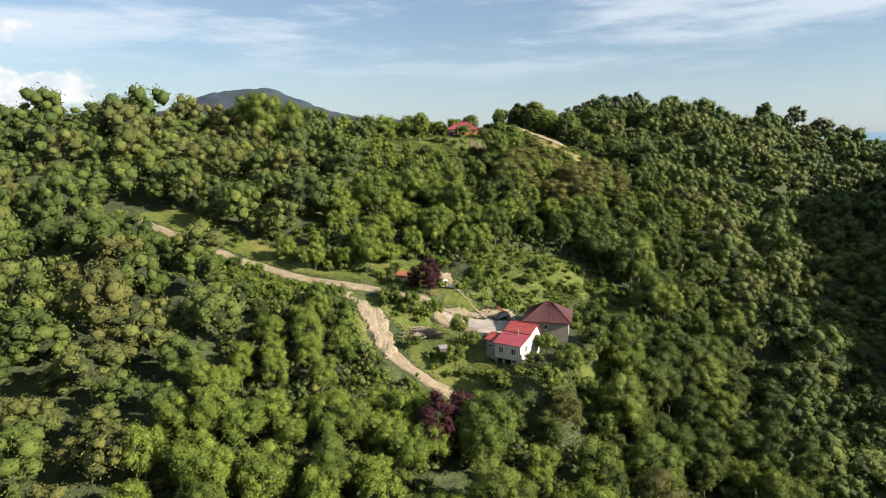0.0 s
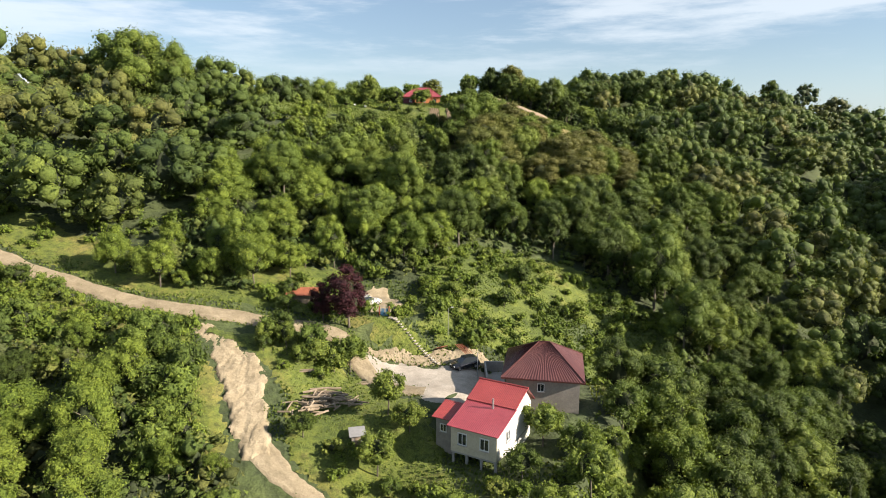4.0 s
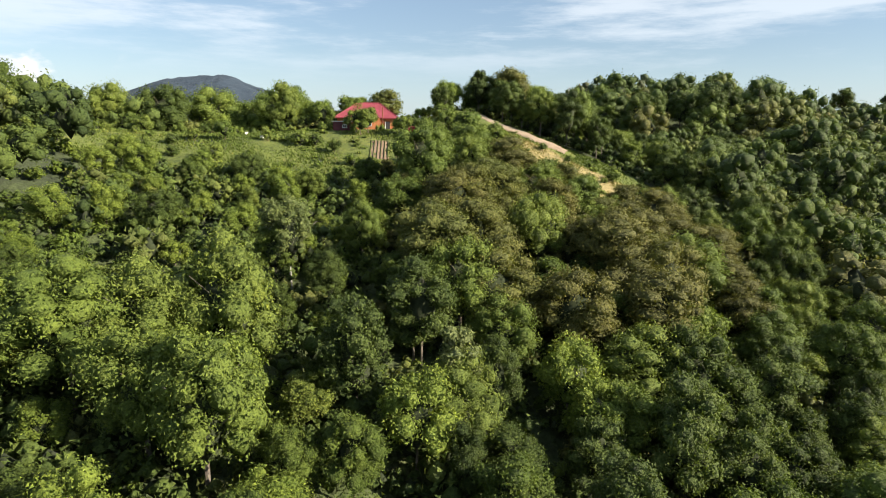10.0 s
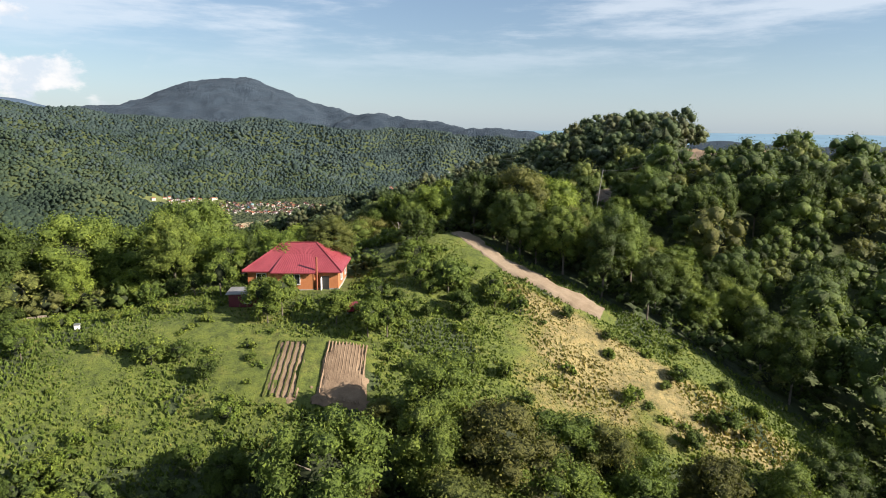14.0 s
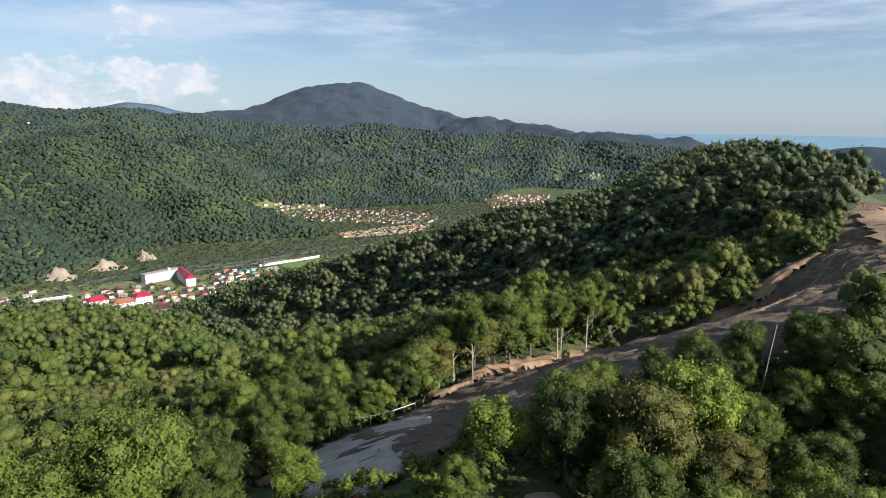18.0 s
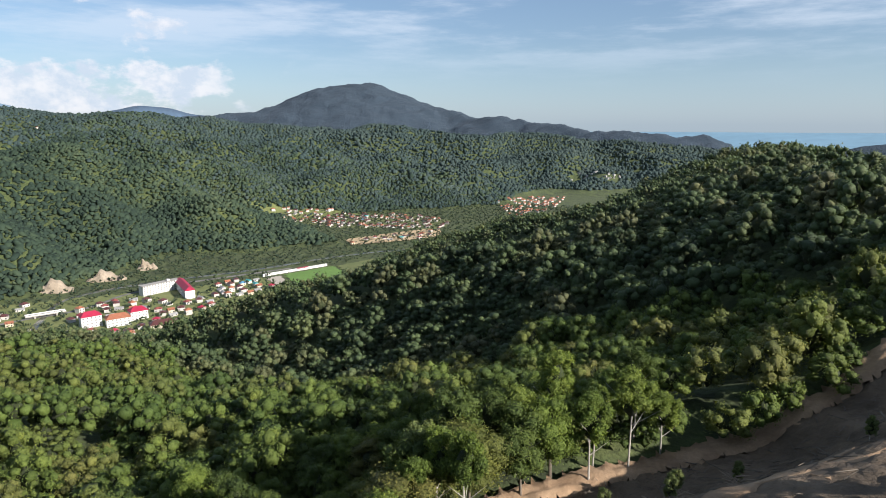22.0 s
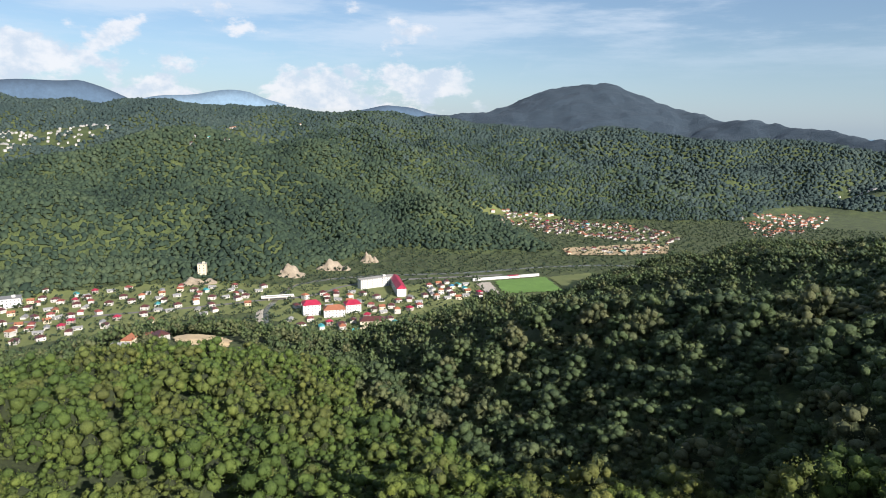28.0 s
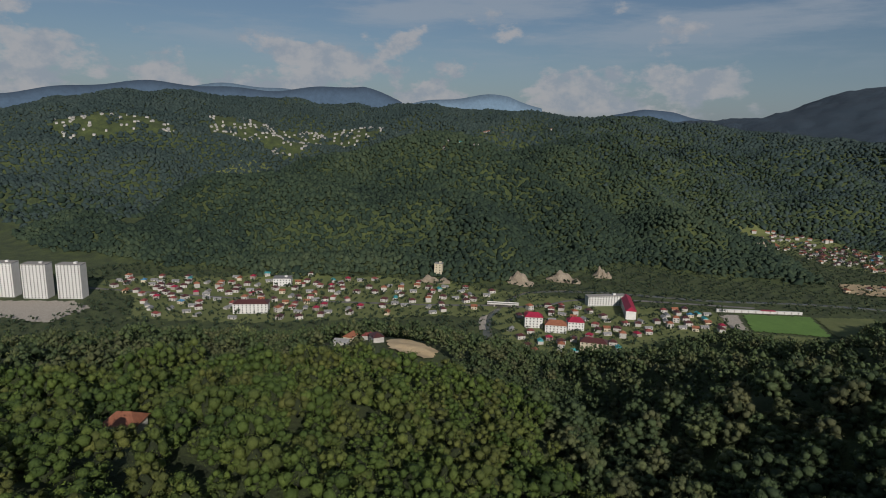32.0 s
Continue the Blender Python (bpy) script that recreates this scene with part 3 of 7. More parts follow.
# ---- where nothing tall grows ----
TRACK = [(-78, 164), (-62, 156), (-48, 150), (-32, 144.5), (-20, 142), (-9, 141.5), (-1, 142), (4, 138), (8, 132), (13, 131)]
LOWER_TRACK = [(-15, 140), (-14, 134), (-11, 127), (-7, 120), (-2, 115), (4, 111.5), (9, 109)]
HILL_TRACK = [(41.2, 304), (43.4, 299.4), (48, 294.2), (54, 290), (59, 287.5), (63, 285.5)]
TRACK_VERGE = [(-84, 165), (-62, 154), (-46, 148), (-32, 142), (-19, 139), (-19, 133.5), (-34, 132), (-48, 137), (-64, 144), (-84, 153)]
CLEARING = [(-2, 324), (4, 301), (12, 297), (27, 296), (35, 304), (43, 334), (60, 345), (84, 353), (112, 370), (150, 394), (240, 408), (250, 520), (190, 540), (156, 500), (146, 478), (126, 440), (108, 427), (92, 417), (73, 409),
            (61, 401), (46, 392), (34, 385), (22, 362)]
WORKS = [(-2, 324), (12, 314), (24, 312), (42, 336)] + CLEARING[7:]
YARD = [(-9, 133), (-5, 119), (10, 108), (34, 104), (42, 124), (40, 146), (26, 150), (14, 158), (0, 160), (-14, 153)]
SHRUB_SLOPE = [(14, 146), (40, 142), (58, 150), (62, 172), (44, 182), (24, 176), (12, 164)]
CREST_MEADOW = [(-85, 236), (-30, 240), (20, 247), (36, 256), (60, 256), (86, 258), (98, 268), (76, 286), (62, 292), (50, 299), (40, 306), (30, 296), (26, 292), (4, 284), (-10, 282), (-40, 268), (-85, 256)]
SOUTH_VILLAGE = [(-725, 1775), (-660, 1812), (-600, 1858), (-460, 1885), (-330, 1912), (-195, 1830), (-205, 1680), (-336, 1685), (-455, 1668), (-570, 1735), (-640, 1765)]
VILLAGE_FOOT = [(-345, 1470), (-260, 1530), (-190, 1595), (-205, 1650), (-300, 1600), (-370, 1520)]
WEST_TOWN = [(-2330, 1080), (-2140, 1020), (-1990, 1080), (-2060, 1330), (-2080, 1480), (-2000, 1700), (-2160, 1640), (-2330, 1480)]
WEST_HAMLET = [(-2330, 520), (-2200, 600), (-2110, 900), (-2180, 930), (-2290, 700)]
CREST_HAMLET = [(-1760, 1880), (-1720, 1900), (-1670, 2190), (-1700, 2210)]
MOUTH_VILLAGE = [(-110, 2140), (-60, 1915), (5, 1950), (80, 2180), (95, 2380), (-10, 2390)]
CAPE_VILLAGE = [(120, 2740), (170, 2680), (290, 2640), (320, 2700), (160, 2830)]


def open_ground(x, y):
    """1 where the woods are cut back."""
    o = inside(x, y, CLEARING) | inside(x, y, YARD) | inside(x, y, SHRUB_SLOPE) | inside(x, y, CREST_MEADOW) | inside(x, y, TRACK_VERGE)
    o |= (off_line(x, y, TRACK) < 4.5) | (off_line(x, y, LOWER_TRACK) < 4.2) | (off_line(x, y, HILL_TRACK) < 4)
    o |= (inside(x, y, SOUTH_VILLAGE) | inside(x, y, WEST_TOWN) | inside(x, y, MOUTH_VILLAGE) | inside(x, y, CAPE_VILLAGE) | inside(x, y, VILLAGE_FOOT) | inside(x, y, CREST_HAMLET) | inside(x, y, WEST_HAMLET)) & (np.sin(x * 0.043) * np.sin(y * 0.051 + 1) > -0.45)
    o |= np.hypot((x + 284) / 44, (y - 588) / 34) < 1
    o |= np.hypot((x + 312) / 38, (y - 568) / 28) < 1
    o |= np.hypot((x + 184) / 19, (y - 410) / 13) < 1
    o |= np.hypot((x - 4.5) / 4, (y - 88) / 5) < 1
    return o


# ---- tree shapes ----
ICO = bmesh.new()
bmesh.ops.create_icosphere(ICO, subdivisions=1, radius=1)
ICO_V = np.array([v.co[:] for v in ICO.verts])
ICO_F = np.array([[v.index for v in f.verts] for f in ICO.faces])
ICO.free()
FINE = bmesh.new()
bmesh.ops.create_icosphere(FINE, subdivisions=2, radius=1)
FINE_V = np.array([v.co[:] for v in FINE.verts])
FINE_F = np.array([[v.index for v in f.verts] for f in FINE.faces])
FINE.free()
OCT_V = np.array([(1, 0, 0), (0, 1, 0), (-1, 0, 0), (0, -1, 0), (0, 0, 1), (0, 0, -1)], float)
OCT_F = np.array([(0, 1, 4), (1, 2, 4), (2, 3, 4), (3, 0, 4), (1, 0, 5), (2, 1, 5), (3, 2, 5), (0, 3, 5)])


DOME_V = np.array([(0, 0, 1.0)] + [(0.72 * math.cos(a), 0.72 * math.sin(a), 0.6) for a in (0.0, 2.1, 4.2)] + [(math.cos(a), math.sin(a), -0.5) for a in (1.05, 3.15, 5.25)])
DOME_F = np.array([(0, 1, 2), (0, 2, 3), (0, 3, 1), (1, 4, 2), (2, 5, 3), (3, 6, 1), (4, 5, 2), (5, 6, 3), (6, 4, 1)])


def crown(rng, radius, low, high, lobes, sprays, leaf, tier=0.85, fine=False):
    """A domed crown: a heart of twigs coloured dark for inner shade, under uneven leafy boughs, each clad in many small
    leaf sprays that stand off its surface.
    Gives triangles, how many of the first ones are the dark heart, and a tone for each bough and spray."""
    ball_v, ball_f = (FINE_V, FINE_F) if fine else (ICO_V, ICO_F) if lobes > 12 else (OCT_V, OCT_F)
    core_v, core_f = (ICO_V, ICO_F) if fine else (OCT_V, OCT_F)
    mid, tall = (low + high) / 2, (high - low) / 2
    k = np.arange(lobes)
    up_ = np.clip(-0.5 + 1.5 * (k + 0.5) / lobes + rng.uniform(-0.16, 0.16, lobes), -0.7, 0.98)
    ang = k * 2.39996 + rng.uniform(-0.5, 0.5, lobes)
    flat = np.sqrt(1 - up_**2)
    rad = radius * rng.uniform(0.2, 0.44, lobes) * (1.3 if lobes < 10 else 1.0)
    reach = np.where(up_ > 0.25, rng.uniform(0.8, 1.15, lobes), rng.uniform(0.65, 1.05, lobes))
    lop = 1 + 0.24 * np.sin(ang + rng.uniform(0, 6.283))
    cen = np.stack([np.cos(ang) * flat * reach * lop * (radius * 0.74), np.sin(ang) * flat * reach * lop * (radius * 0.74), mid + up_ * reach * (tall - radius * 0.3)], 1)
    heart = core_v * rng.uniform(0.85, 1.1, (len(core_v), 1)) * ((0.5, 0.5, 0.6) if lobes > 8 else (0.34, 0.34, 0.5)) * np.array((radius, radius, tall)) + (0, 0, mid)
    own_tone = np.clip(0.5 + 0.15 * rng.standard_normal(lobes), 0, 1)
    vs, fs, at, tones = [heart], [core_f], len(core_v), [np.full(len(core_v), 0.5)]
    for c, r, t in zip(cen, rad, own_tone):
        rough = 1 + 0.16 * np.sin(ball_v @ rng.normal(size=3) * 3.2 + rng.uniform(0, 6.3)) + 0.1 * np.sin(ball_v @ rng.normal(size=3) * 6.5) + rng.uniform(-0.07, 0.07, len(ball_v))
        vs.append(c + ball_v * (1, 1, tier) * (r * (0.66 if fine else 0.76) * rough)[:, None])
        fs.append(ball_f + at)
        # boughs toned darker than their sprays: shade between leaves put in the colour
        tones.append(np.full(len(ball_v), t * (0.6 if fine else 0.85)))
        at += len(ball_v)
    many = int(sprays * 2.6)
    pick = rng.choice(lobes, many, p=rad**2 / (rad**2).sum())
    d = rng.normal(size=(many, 3)) + (0, 0, 0.3)
    d /= np.linalg.norm(d, axis=1, keepdims=True)
    # sprays gather in tufts: some ways out of a bough are bare
    bunch = np.sin(d[:, 0] * 7 + pick * 2.1) * np.sin(d[:, 1] * 6.3 + pick) * np.sin(d[:, 2] * 6.7 + pick * 0.7)
    away = (0.68 if fine else 0.74) + 0.36 * rng.random(many) + 0.3 * np.clip(bunch, 0, 1) + 0.4 * rng.random(many) ** 6
    p = cen[pick] + d * (1, 1, tier) * (rad[pick] * away)[:, None]
    buried = (bunch < -0.25) & (rng.random(many) < 0.6)
    for n_, (c, r) in enumerate(zip(cen, rad)):
        buried |= (np.linalg.norm((p - c) / (1, 1, tier), axis=1) < r * (0.64 if fine else 0.72))
    sel = np.flatnonzero(~buried)[:sprays]
    p, pick, d, n = p[sel], pick[sel], d[sel], len(sel)
    nrm = d * 0.75 + (0, 0, 0.2) + rng.normal(size=(n, 3)) * 0.5
    nrm /= np.linalg.norm(nrm, axis=1, keepdims=True)
    side = np.cross(nrm, rng.normal(size=(n, 3)))
    side /= np.linalg.norm(side, axis=1, keepdims=True) + 1e-9
    fwd = np.cross(nrm, side)
    s = leaf * rng.uniform(0.6, 1.4, n)[:, None]
    q = np.stack([p - side * s * 0.6 - fwd * s * 0.6, p + side * s * 0.6 - fwd * s * 0.6, p + fwd * s * 1.25 - nrm * s * 0.3], 1).reshape(-1, 3)
    fs.append(at + np.arange(n * 3).reshape(-1, 3))
    vs.append(q)
    tones.append(np.repeat(np.clip(own_tone[pick] + 0.12 * np.clip(bunch[sel], -1, 1), 0, 1), 3))
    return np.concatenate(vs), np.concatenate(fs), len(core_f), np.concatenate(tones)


def trunk_mesh(rng, height, foot, limbs, mat):
    bm = bmesh.new()
    lean = (rng.uniform(-0.3, 0.3), rng.uniform(-0.3, 0.3))
    fork = Vector((lean[0], lean[1], height * 0.55))
    rod((0, 0, -1.2), fork, foot, foot * 0.7, 7, bm)
    rod(fork, fork + Vector((lean[0], lean[1], height * 0.4)), foot * 0.7, foot * 0.15, 6, bm)
    for k in range(limbs):
        a, z = k * 2.4 + rng.uniform(0, 1), height * rng.uniform(0.35, 0.7)
        b = Vector((lean[0] * z / height, lean[1] * z / height, z))
        rod(b, b + Vector((math.cos(a), math.sin(a), 0.8)) * height * rng.uniform(0.2, 0.33), foot * 0.38, foot * 0.08, 5, bm)
    me = bpy.data.meshes.new("trunk")
    bm.to_mesh(me)
    bm.free()
    me.materials.append(mat)
    return me


rng = np.random.default_rng(7)
KINDS = {}


def tree_kind(key, name, label, category, leaf, bark, radius, low, high, lobes, sprays, size, foot, forms=3, tier=0.85):
    """Some forms of one kind of tree, each a trunk and a crown."""
    made = []
    for k in range(forms):
        grow = rng.uniform(0.88, 1.14)
        v, f, k_in, tone = crown(rng, radius * grow, low * grow, high * grow, lobes, sprays, size, tier, True)
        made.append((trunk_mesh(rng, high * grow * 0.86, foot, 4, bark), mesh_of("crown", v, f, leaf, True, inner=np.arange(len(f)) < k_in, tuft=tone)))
    KINDS[key] = (name, label, category, made)


tree_kind("oak", "oak_tree", "broad green oak with a rounded leafy crown on the hillside", "tree", LEAF["green"], BARK, 4.2, 1.0, 11.5, 30, 6600, 0.15, 0.24, 3)
tree_kind("alder", "alder_tree", "dark green alder with a dense upright crown on the hillside", "tree", LEAF["dark"], BARK, 3.4, 0.8, 12.0, 28, 6000, 0.145, 0.2, 3)
tree_kind("beech", "beech_tree", "green beech with a full uneven crown on the hillside", "tree", LEAF["green"], BARK, 3.9, 0.8, 10.6, 26, 6200, 0.15, 0.22, 3, 0.65)
tree_kind("locust", "locust_tree", "bright yellow-green locust tree in full leaf on the slope", "tree", LEAF["lime"], BARK, 3.4, 0.3, 8.6, 25, 5200, 0.145, 0.17, 3)
tree_kind("hornbeam", "hornbeam_tree", "olive-brown hornbeam with a dry spreading crown", "tree", LEAF["olive"], BARK, 4.6, 1.0, 11.0, 28, 6600, 0.155, 0.22, 3, 0.55)
tree_kind("aspen", "aspen_tree", "pale grey-green aspen with a light trunk", "tree", LEAF["pale"], PALE_BARK, 2.8, 2.0, 13.0, 26, 4200, 0.15, 0.15, 2)
tree_kind("hazel", "hazel_bush", "low green hazel bush on the open slope", "bush", LEAF["green"], BARK, 1.7, 0.0, 3.2, 9, 800, 0.14, 0.07, 3)
tree_kind("bramble", "bramble_bush", "low fresh-green bramble bush in the meadow", "bush", LEAF["lime"], BARK, 1.4, -0.3, 1.9, 9, 600, 0.125, 0.05, 3)
tree_kind("plum", "purple_plum_tree", "dark purple-leaved plum tree beside the track", "tree", LEAF["purple"], BARK, 3.0, -0.2, 9.4, 24, 4200, 0.165, 0.18, 1)
tree_kind("yellowing", "yellowing_tree", "small tree with yellow leaves among green woods", "tree", LEAF["yellow"], BARK, 2.6, 1.0, 7.0, 12, 1700, 0.19, 0.14, 1)
tree_kind("fruit", "fruit_tree", "small round green fruit tree in the garden", "tree", LEAF["green"], BARK, 2.4, 0.8, 5.4, 15, 1900, 0.15, 0.12, 2)
tree_kind("edge_oak", "slim_oak_tree", "tall slim oak with a bare trunk at the felled edge", "tree", LEAF["green"], PALE_BARK, 2.9, 5.0, 13.5, 20, 4000, 0.16, 0.17, 3)


def plant(key, x, y, scale=1.0, form=None, label="", group=""):
    name, text, category, made = KINDS[key]
    trunk_me, crown_me = made[int(rng.integers(len(made))) if form is None else form]
    t = thing(name, Matrix.LocRotScale((x, y, float(ground_at(x, y))), Euler((0, 0, rng.uniform(0, 6.283))), (scale * rng.uniform(0.92, 1.08), scale * rng.uniform(0.92, 1.08), scale * rng.uniform(0.85, 1.2))),
              label or text, category, group or name.replace("_", " ") + "s on the hill")
    for nm, me in (("trunk", trunk_me), ("crown", crown_me)):
        o = new(nm, me)
        o.parent = t
    return t


def scatter(x0, x1, y0, y1, gap, seed, jit=0.48):
    """Jittered places on a grid."""
    r = np.random.default_rng(seed)
    gx, gy = np.meshgrid(np.arange(x0, x1, gap), np.arange(y0, y1, gap))
    n = gx.size
    return gx.ravel() + r.uniform(-jit, jit, n) * gap, gy.ravel() + r.uniform(-jit, jit, n) * gap


def mood(x, y):
    """A slow mix of kinds across the hill, 0 to 1."""
    return np.clip(0.5 + 0.28 * wobble(x, y, 31, 5.0), 0, 1)


WORKS_EDGE = [(18, 352), (22, 362), (34, 385), (46, 392), (61, 401), (73, 409), (92, 417), (108, 427), (126, 440), (146, 478)]
FLIGHT = [(3, -2), (12, 66), (20, 119), (30, 170), (38, 214), (39, 256), (37, 303), (27, 350), (28, 381)]
# ---- trees near the way, each a thing ----
tx, ty = scatter(-95, 150, 60, 470, 6.2, 11)
keep = ~open_ground(tx, ty)
ahead = off_line(tx, ty, FLIGHT)
near_zone = (ahead < 58) & ~((ty > 395) & (ahead > 45))
near_trees = np.flatnonzero(keep & near_zone)
for i in near_trees:
    x, y, m, r = tx[i], ty[i], float(mood(tx[i], ty[i])), rng.random()
    fresh_share = min(0.88, max(0.08, (46 - x) / 80 + 0.5 * (m - 0.5) + (0.3 if x < 18 and 150 < y < 250 else 0)))
    if 205 < y < 262 and 20 < x < 78:
        key = "hornbeam" if r < 0.62 else "beech" if r < 0.85 else "oak"
    elif y > 395:
        key = "oak" if r < 0.5 else "alder" if r < 0.7 else "hornbeam" if r < 0.85 else "beech"
    elif y > 300:
        key = "oak" if r < 0.25 else "alder" if r < 0.78 else "beech" if r < 0.93 else "hornbeam"
    elif x > 45:
        key = "alder" if r < 0.5 else "oak" if r < 0.85 else "beech"
    else:
        key = "locust" if r < fresh_share else "oak" if r < fresh_share + 0.22 else "beech" if r < fresh_share + 0.36 else "alder" if r < 0.93 else "aspen" if r < 0.96 else "hornbeam"
    tall = rng.uniform(0.55, 1.05) if y < 190 else rng.uniform(0.7, 1.1)
    if y < 162 and x < 14:
        tall = rng.uniform(0.78, 1.05) if y < 100 else rng.uniform(0.55, 0.85) if y < 124 and x < -18 else rng.uniform(0.32, 0.58)
    elif 196 < y < 246 and -62 < x < 24:
        tall = rng.uniform(0.36, 0.66)
    elif y > 370 and off_line(np.array(x), np.array(y), WORKS_EDGE) < 13:
        tall = rng.uniform(1.25, 1.6)
        key = "edge_oak" if r < 0.5 else "aspen" if r < 0.62 else "alder" if r < 0.8 else "oak" if r < 0.92 else "hornbeam"
        if key == "edge_oak":
            tall = rng.uniform(1.1, 1.45)
    elif 90 < x and 360 < y < 415:
        tall = rng.uniform(0.65, 0.95)
    elif 84 < x < 145 and 320 < y < 352:
        tall = rng.uniform(0.88, 1.18)
    elif 26 < x < 42 and 292 < y < 314:
        tall = rng.uniform(0.35, 0.5)
    elif 10 < x < 36 and 238 < y < 262:
        tall = rng.uniform(0.4, 0.6)
    elif 36 < x < 84 and 322 < y < 366:
        tall = rng.uniform(0.64, 0.9)
    elif 45 < x < 145 and 312 < y < 384:
        tall = rng.uniform(0.7, 1.05)
    elif x < -45 and y > 185:
        tall = rng.uniform(0.85, 1.2)
    elif x > 70 and y < 300:
        tall = rng.uniform(0.6, 0.95)
    elif x > 40 and y < 200:
        tall = rng.uniform(0.75, 1.15)
    elif y > 395:
        tall = rng.uniform(0.85, 1.2)
    plant(key, x, y, tall)


def wood(name, label, x, y, mat, radius, high, lobes, sprays, leaf, forms, seed, sink=0.4):
    """Many trees that nobody could count, as one mesh."""
    r = np.random.default_rng(seed)
    shapes = [crown(r, radius, high * 0.12, high, lobes, sprays, leaf) if sprays else None for _ in range(forms)]
    z = ground_at(x, y) - sink
    pick, ang = r.integers(forms, size=len(x)), r.uniform(0, 6.283, len(x))
    size, tall = 0.64 + 0.62 * r.random(len(x)) ** 1.4, r.uniform(0.78, 1.25, len(x))
    # lighter leaf tone over the left spur, standing for sunlight
    tone = np.clip(0.5 * mood(x, y) + 0.65 * r.random(len(x)) - 0.08 + 0.1 * ramp(-40, -120, x) * ramp(700, 560, y), 0, 1)
    vs, fs, ts, ins, tf, at = [], [], [], [], [], 0
    for k in range(forms):
        me = np.flatnonzero(pick == k)
        if not len(me):
            continue
        v, f, k_in, tuft = shapes[k]
        c, s = np.cos(ang[me])[:, None] * size[me][:, None], np.sin(ang[me])[:, None] * size[me][:, None]
        q = np.stack([x[me][:, None] + c * v[:, 0] - s * v[:, 1], y[me][:, None] + s * v[:, 0] + c * v[:, 1], z[me][:, None] + v[:, 2] * (size[me] * tall[me])[:, None]], -1)
        vs.append(q.reshape(-1, 3))
        fs.append((f[None] + at + (np.arange(len(me)) * len(v))[:, None, None]).reshape(-1, 3))
        ts.append(np.repeat(tone[me], len(v)))
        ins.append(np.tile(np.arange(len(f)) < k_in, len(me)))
        tf.append(np.tile(tuft, len(me)))
        at += len(me) * len(v)
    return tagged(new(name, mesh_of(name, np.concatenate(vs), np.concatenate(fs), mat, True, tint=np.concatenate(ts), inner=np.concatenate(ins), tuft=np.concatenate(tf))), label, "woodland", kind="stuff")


def behind_ridge(x, y):
    """The slope of the long ridge that faces away from the valley."""
    return x > np.interp(y, [380, 430, 500, 600, 780, 1100, 1250], [330, 205, 185, 200, 240, 325, 445])


def woods_at(x0, x1, y0, y1, gap, seed, test):
    x, y = scatter(x0, x1, y0, y1, gap, seed, 0.38)
    ok = test(x, y) & ~open_ground(x, y) & ~((y > 400) & (y < 1330) & behind_ridge(x, y)) & ~((x < -190) & (y < 190))
    return x[ok], y[ok]


# ---- the rest of the hill woods, and the thicket under the trees ----
def near_flight(x, y):
    a = off_line(x, y, FLIGHT)
    return (a < 58) & ~((y > 395) & (a > 45)) & (x > -95) & (x < 150) & (y > 60) & (y < 470)


wx, wy = woods_at(-95, 150, 55, 470, 3.0, 31, lambda x, y: near_flight(x, y) & ~((y > 360) & (off_line(x, y, WORKS_EDGE) < 7)))
wood("undergrowth", "tangled green undergrowth beneath the hillside trees", wx, wy, WOODS, 2.4, 4.0, 5, 90, 0.23, 6, 9, 0.6)
wx, wy = woods_at(-150, 230, 60, 640, 7.7, 21, lambda x, y: ~near_flight(x, y) & (off_line(x, y, FLIGHT) < 135))
wood("hillside_woods", "mixed green woods covering the near hillsides", wx, wy, WOODS, 5.3, 12.2, 16, 820, 0.25, 6, 3)
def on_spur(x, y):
    """The spur on the house's side of the wooded hollow, given the sunlit leaf colour."""
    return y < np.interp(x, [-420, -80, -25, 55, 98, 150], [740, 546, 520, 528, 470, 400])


wx, wy = woods_at(-420, 420, 100, 740, 9.3, 22, lambda x, y: (off_line(x, y, FLIGHT) >= 135) & (off_line(x, y, FLIGHT) < 330) & (ground_at(x, y) > -126))
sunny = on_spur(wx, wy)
wood("ravine_woods", "dense woods in the ravine and on the long ridge, leaves coloured as in shade", wx[~sunny], wy[~sunny], SHADED_WOODS, 6.2, 15.0, 16, 460, 0.31, 6, 4)
wood("spur_woods", "yellow-green woods on the spurs, leaves coloured as in sun", wx[sunny], wy[sunny], SUNLIT_WOODS, 6.2, 14.0, 14, 400, 0.32, 6, 16)
wx, wy = woods_at(-620, 420, 380, 1330, 9.0, 23, lambda x, y: (off_line(x, y, FLIGHT) >= 330) & (ground_at(x, y) > -127) & ~(y > 300 + (x + 1100) * 1.315))
wood("far_ridge_woods", "green woods down the long ridge to the valley, leaves coloured as in shade", wx, wy, SHADED_WOODS, 5.4, 13.0, 7, 46, 0.8, 6, 5)


def outlying(x, y):
    a = off_line(x, y, FLIGHT)
    return (y < 58) | ((x < -190) & (y < 190)) | ((a < 135) & ((x >= 230) | (x <= -150))) | ((a >= 135) & (y < 100))


wx, wy = scatter(-420, 340, -120, 400, 9.5, 27)
sel = outlying(wx, wy)
wood("outlying_woods", "green woods on the outer slopes of the hills", wx[sel], wy[sel], WOODS, 5.0, 11.5, 6, 40, 1.1, 5, 14)


def over_river(x, y):
    return y > 300 + (x + 1100) * 1.315


def far_side(x, y):
    return (ground_at(x, y) > -128) & (over_river(x, y) | (y > 1340)) & (x < 420)


wx, wy = woods_at(-1460, 420, 420, 2150, 7.0, 24, far_side)


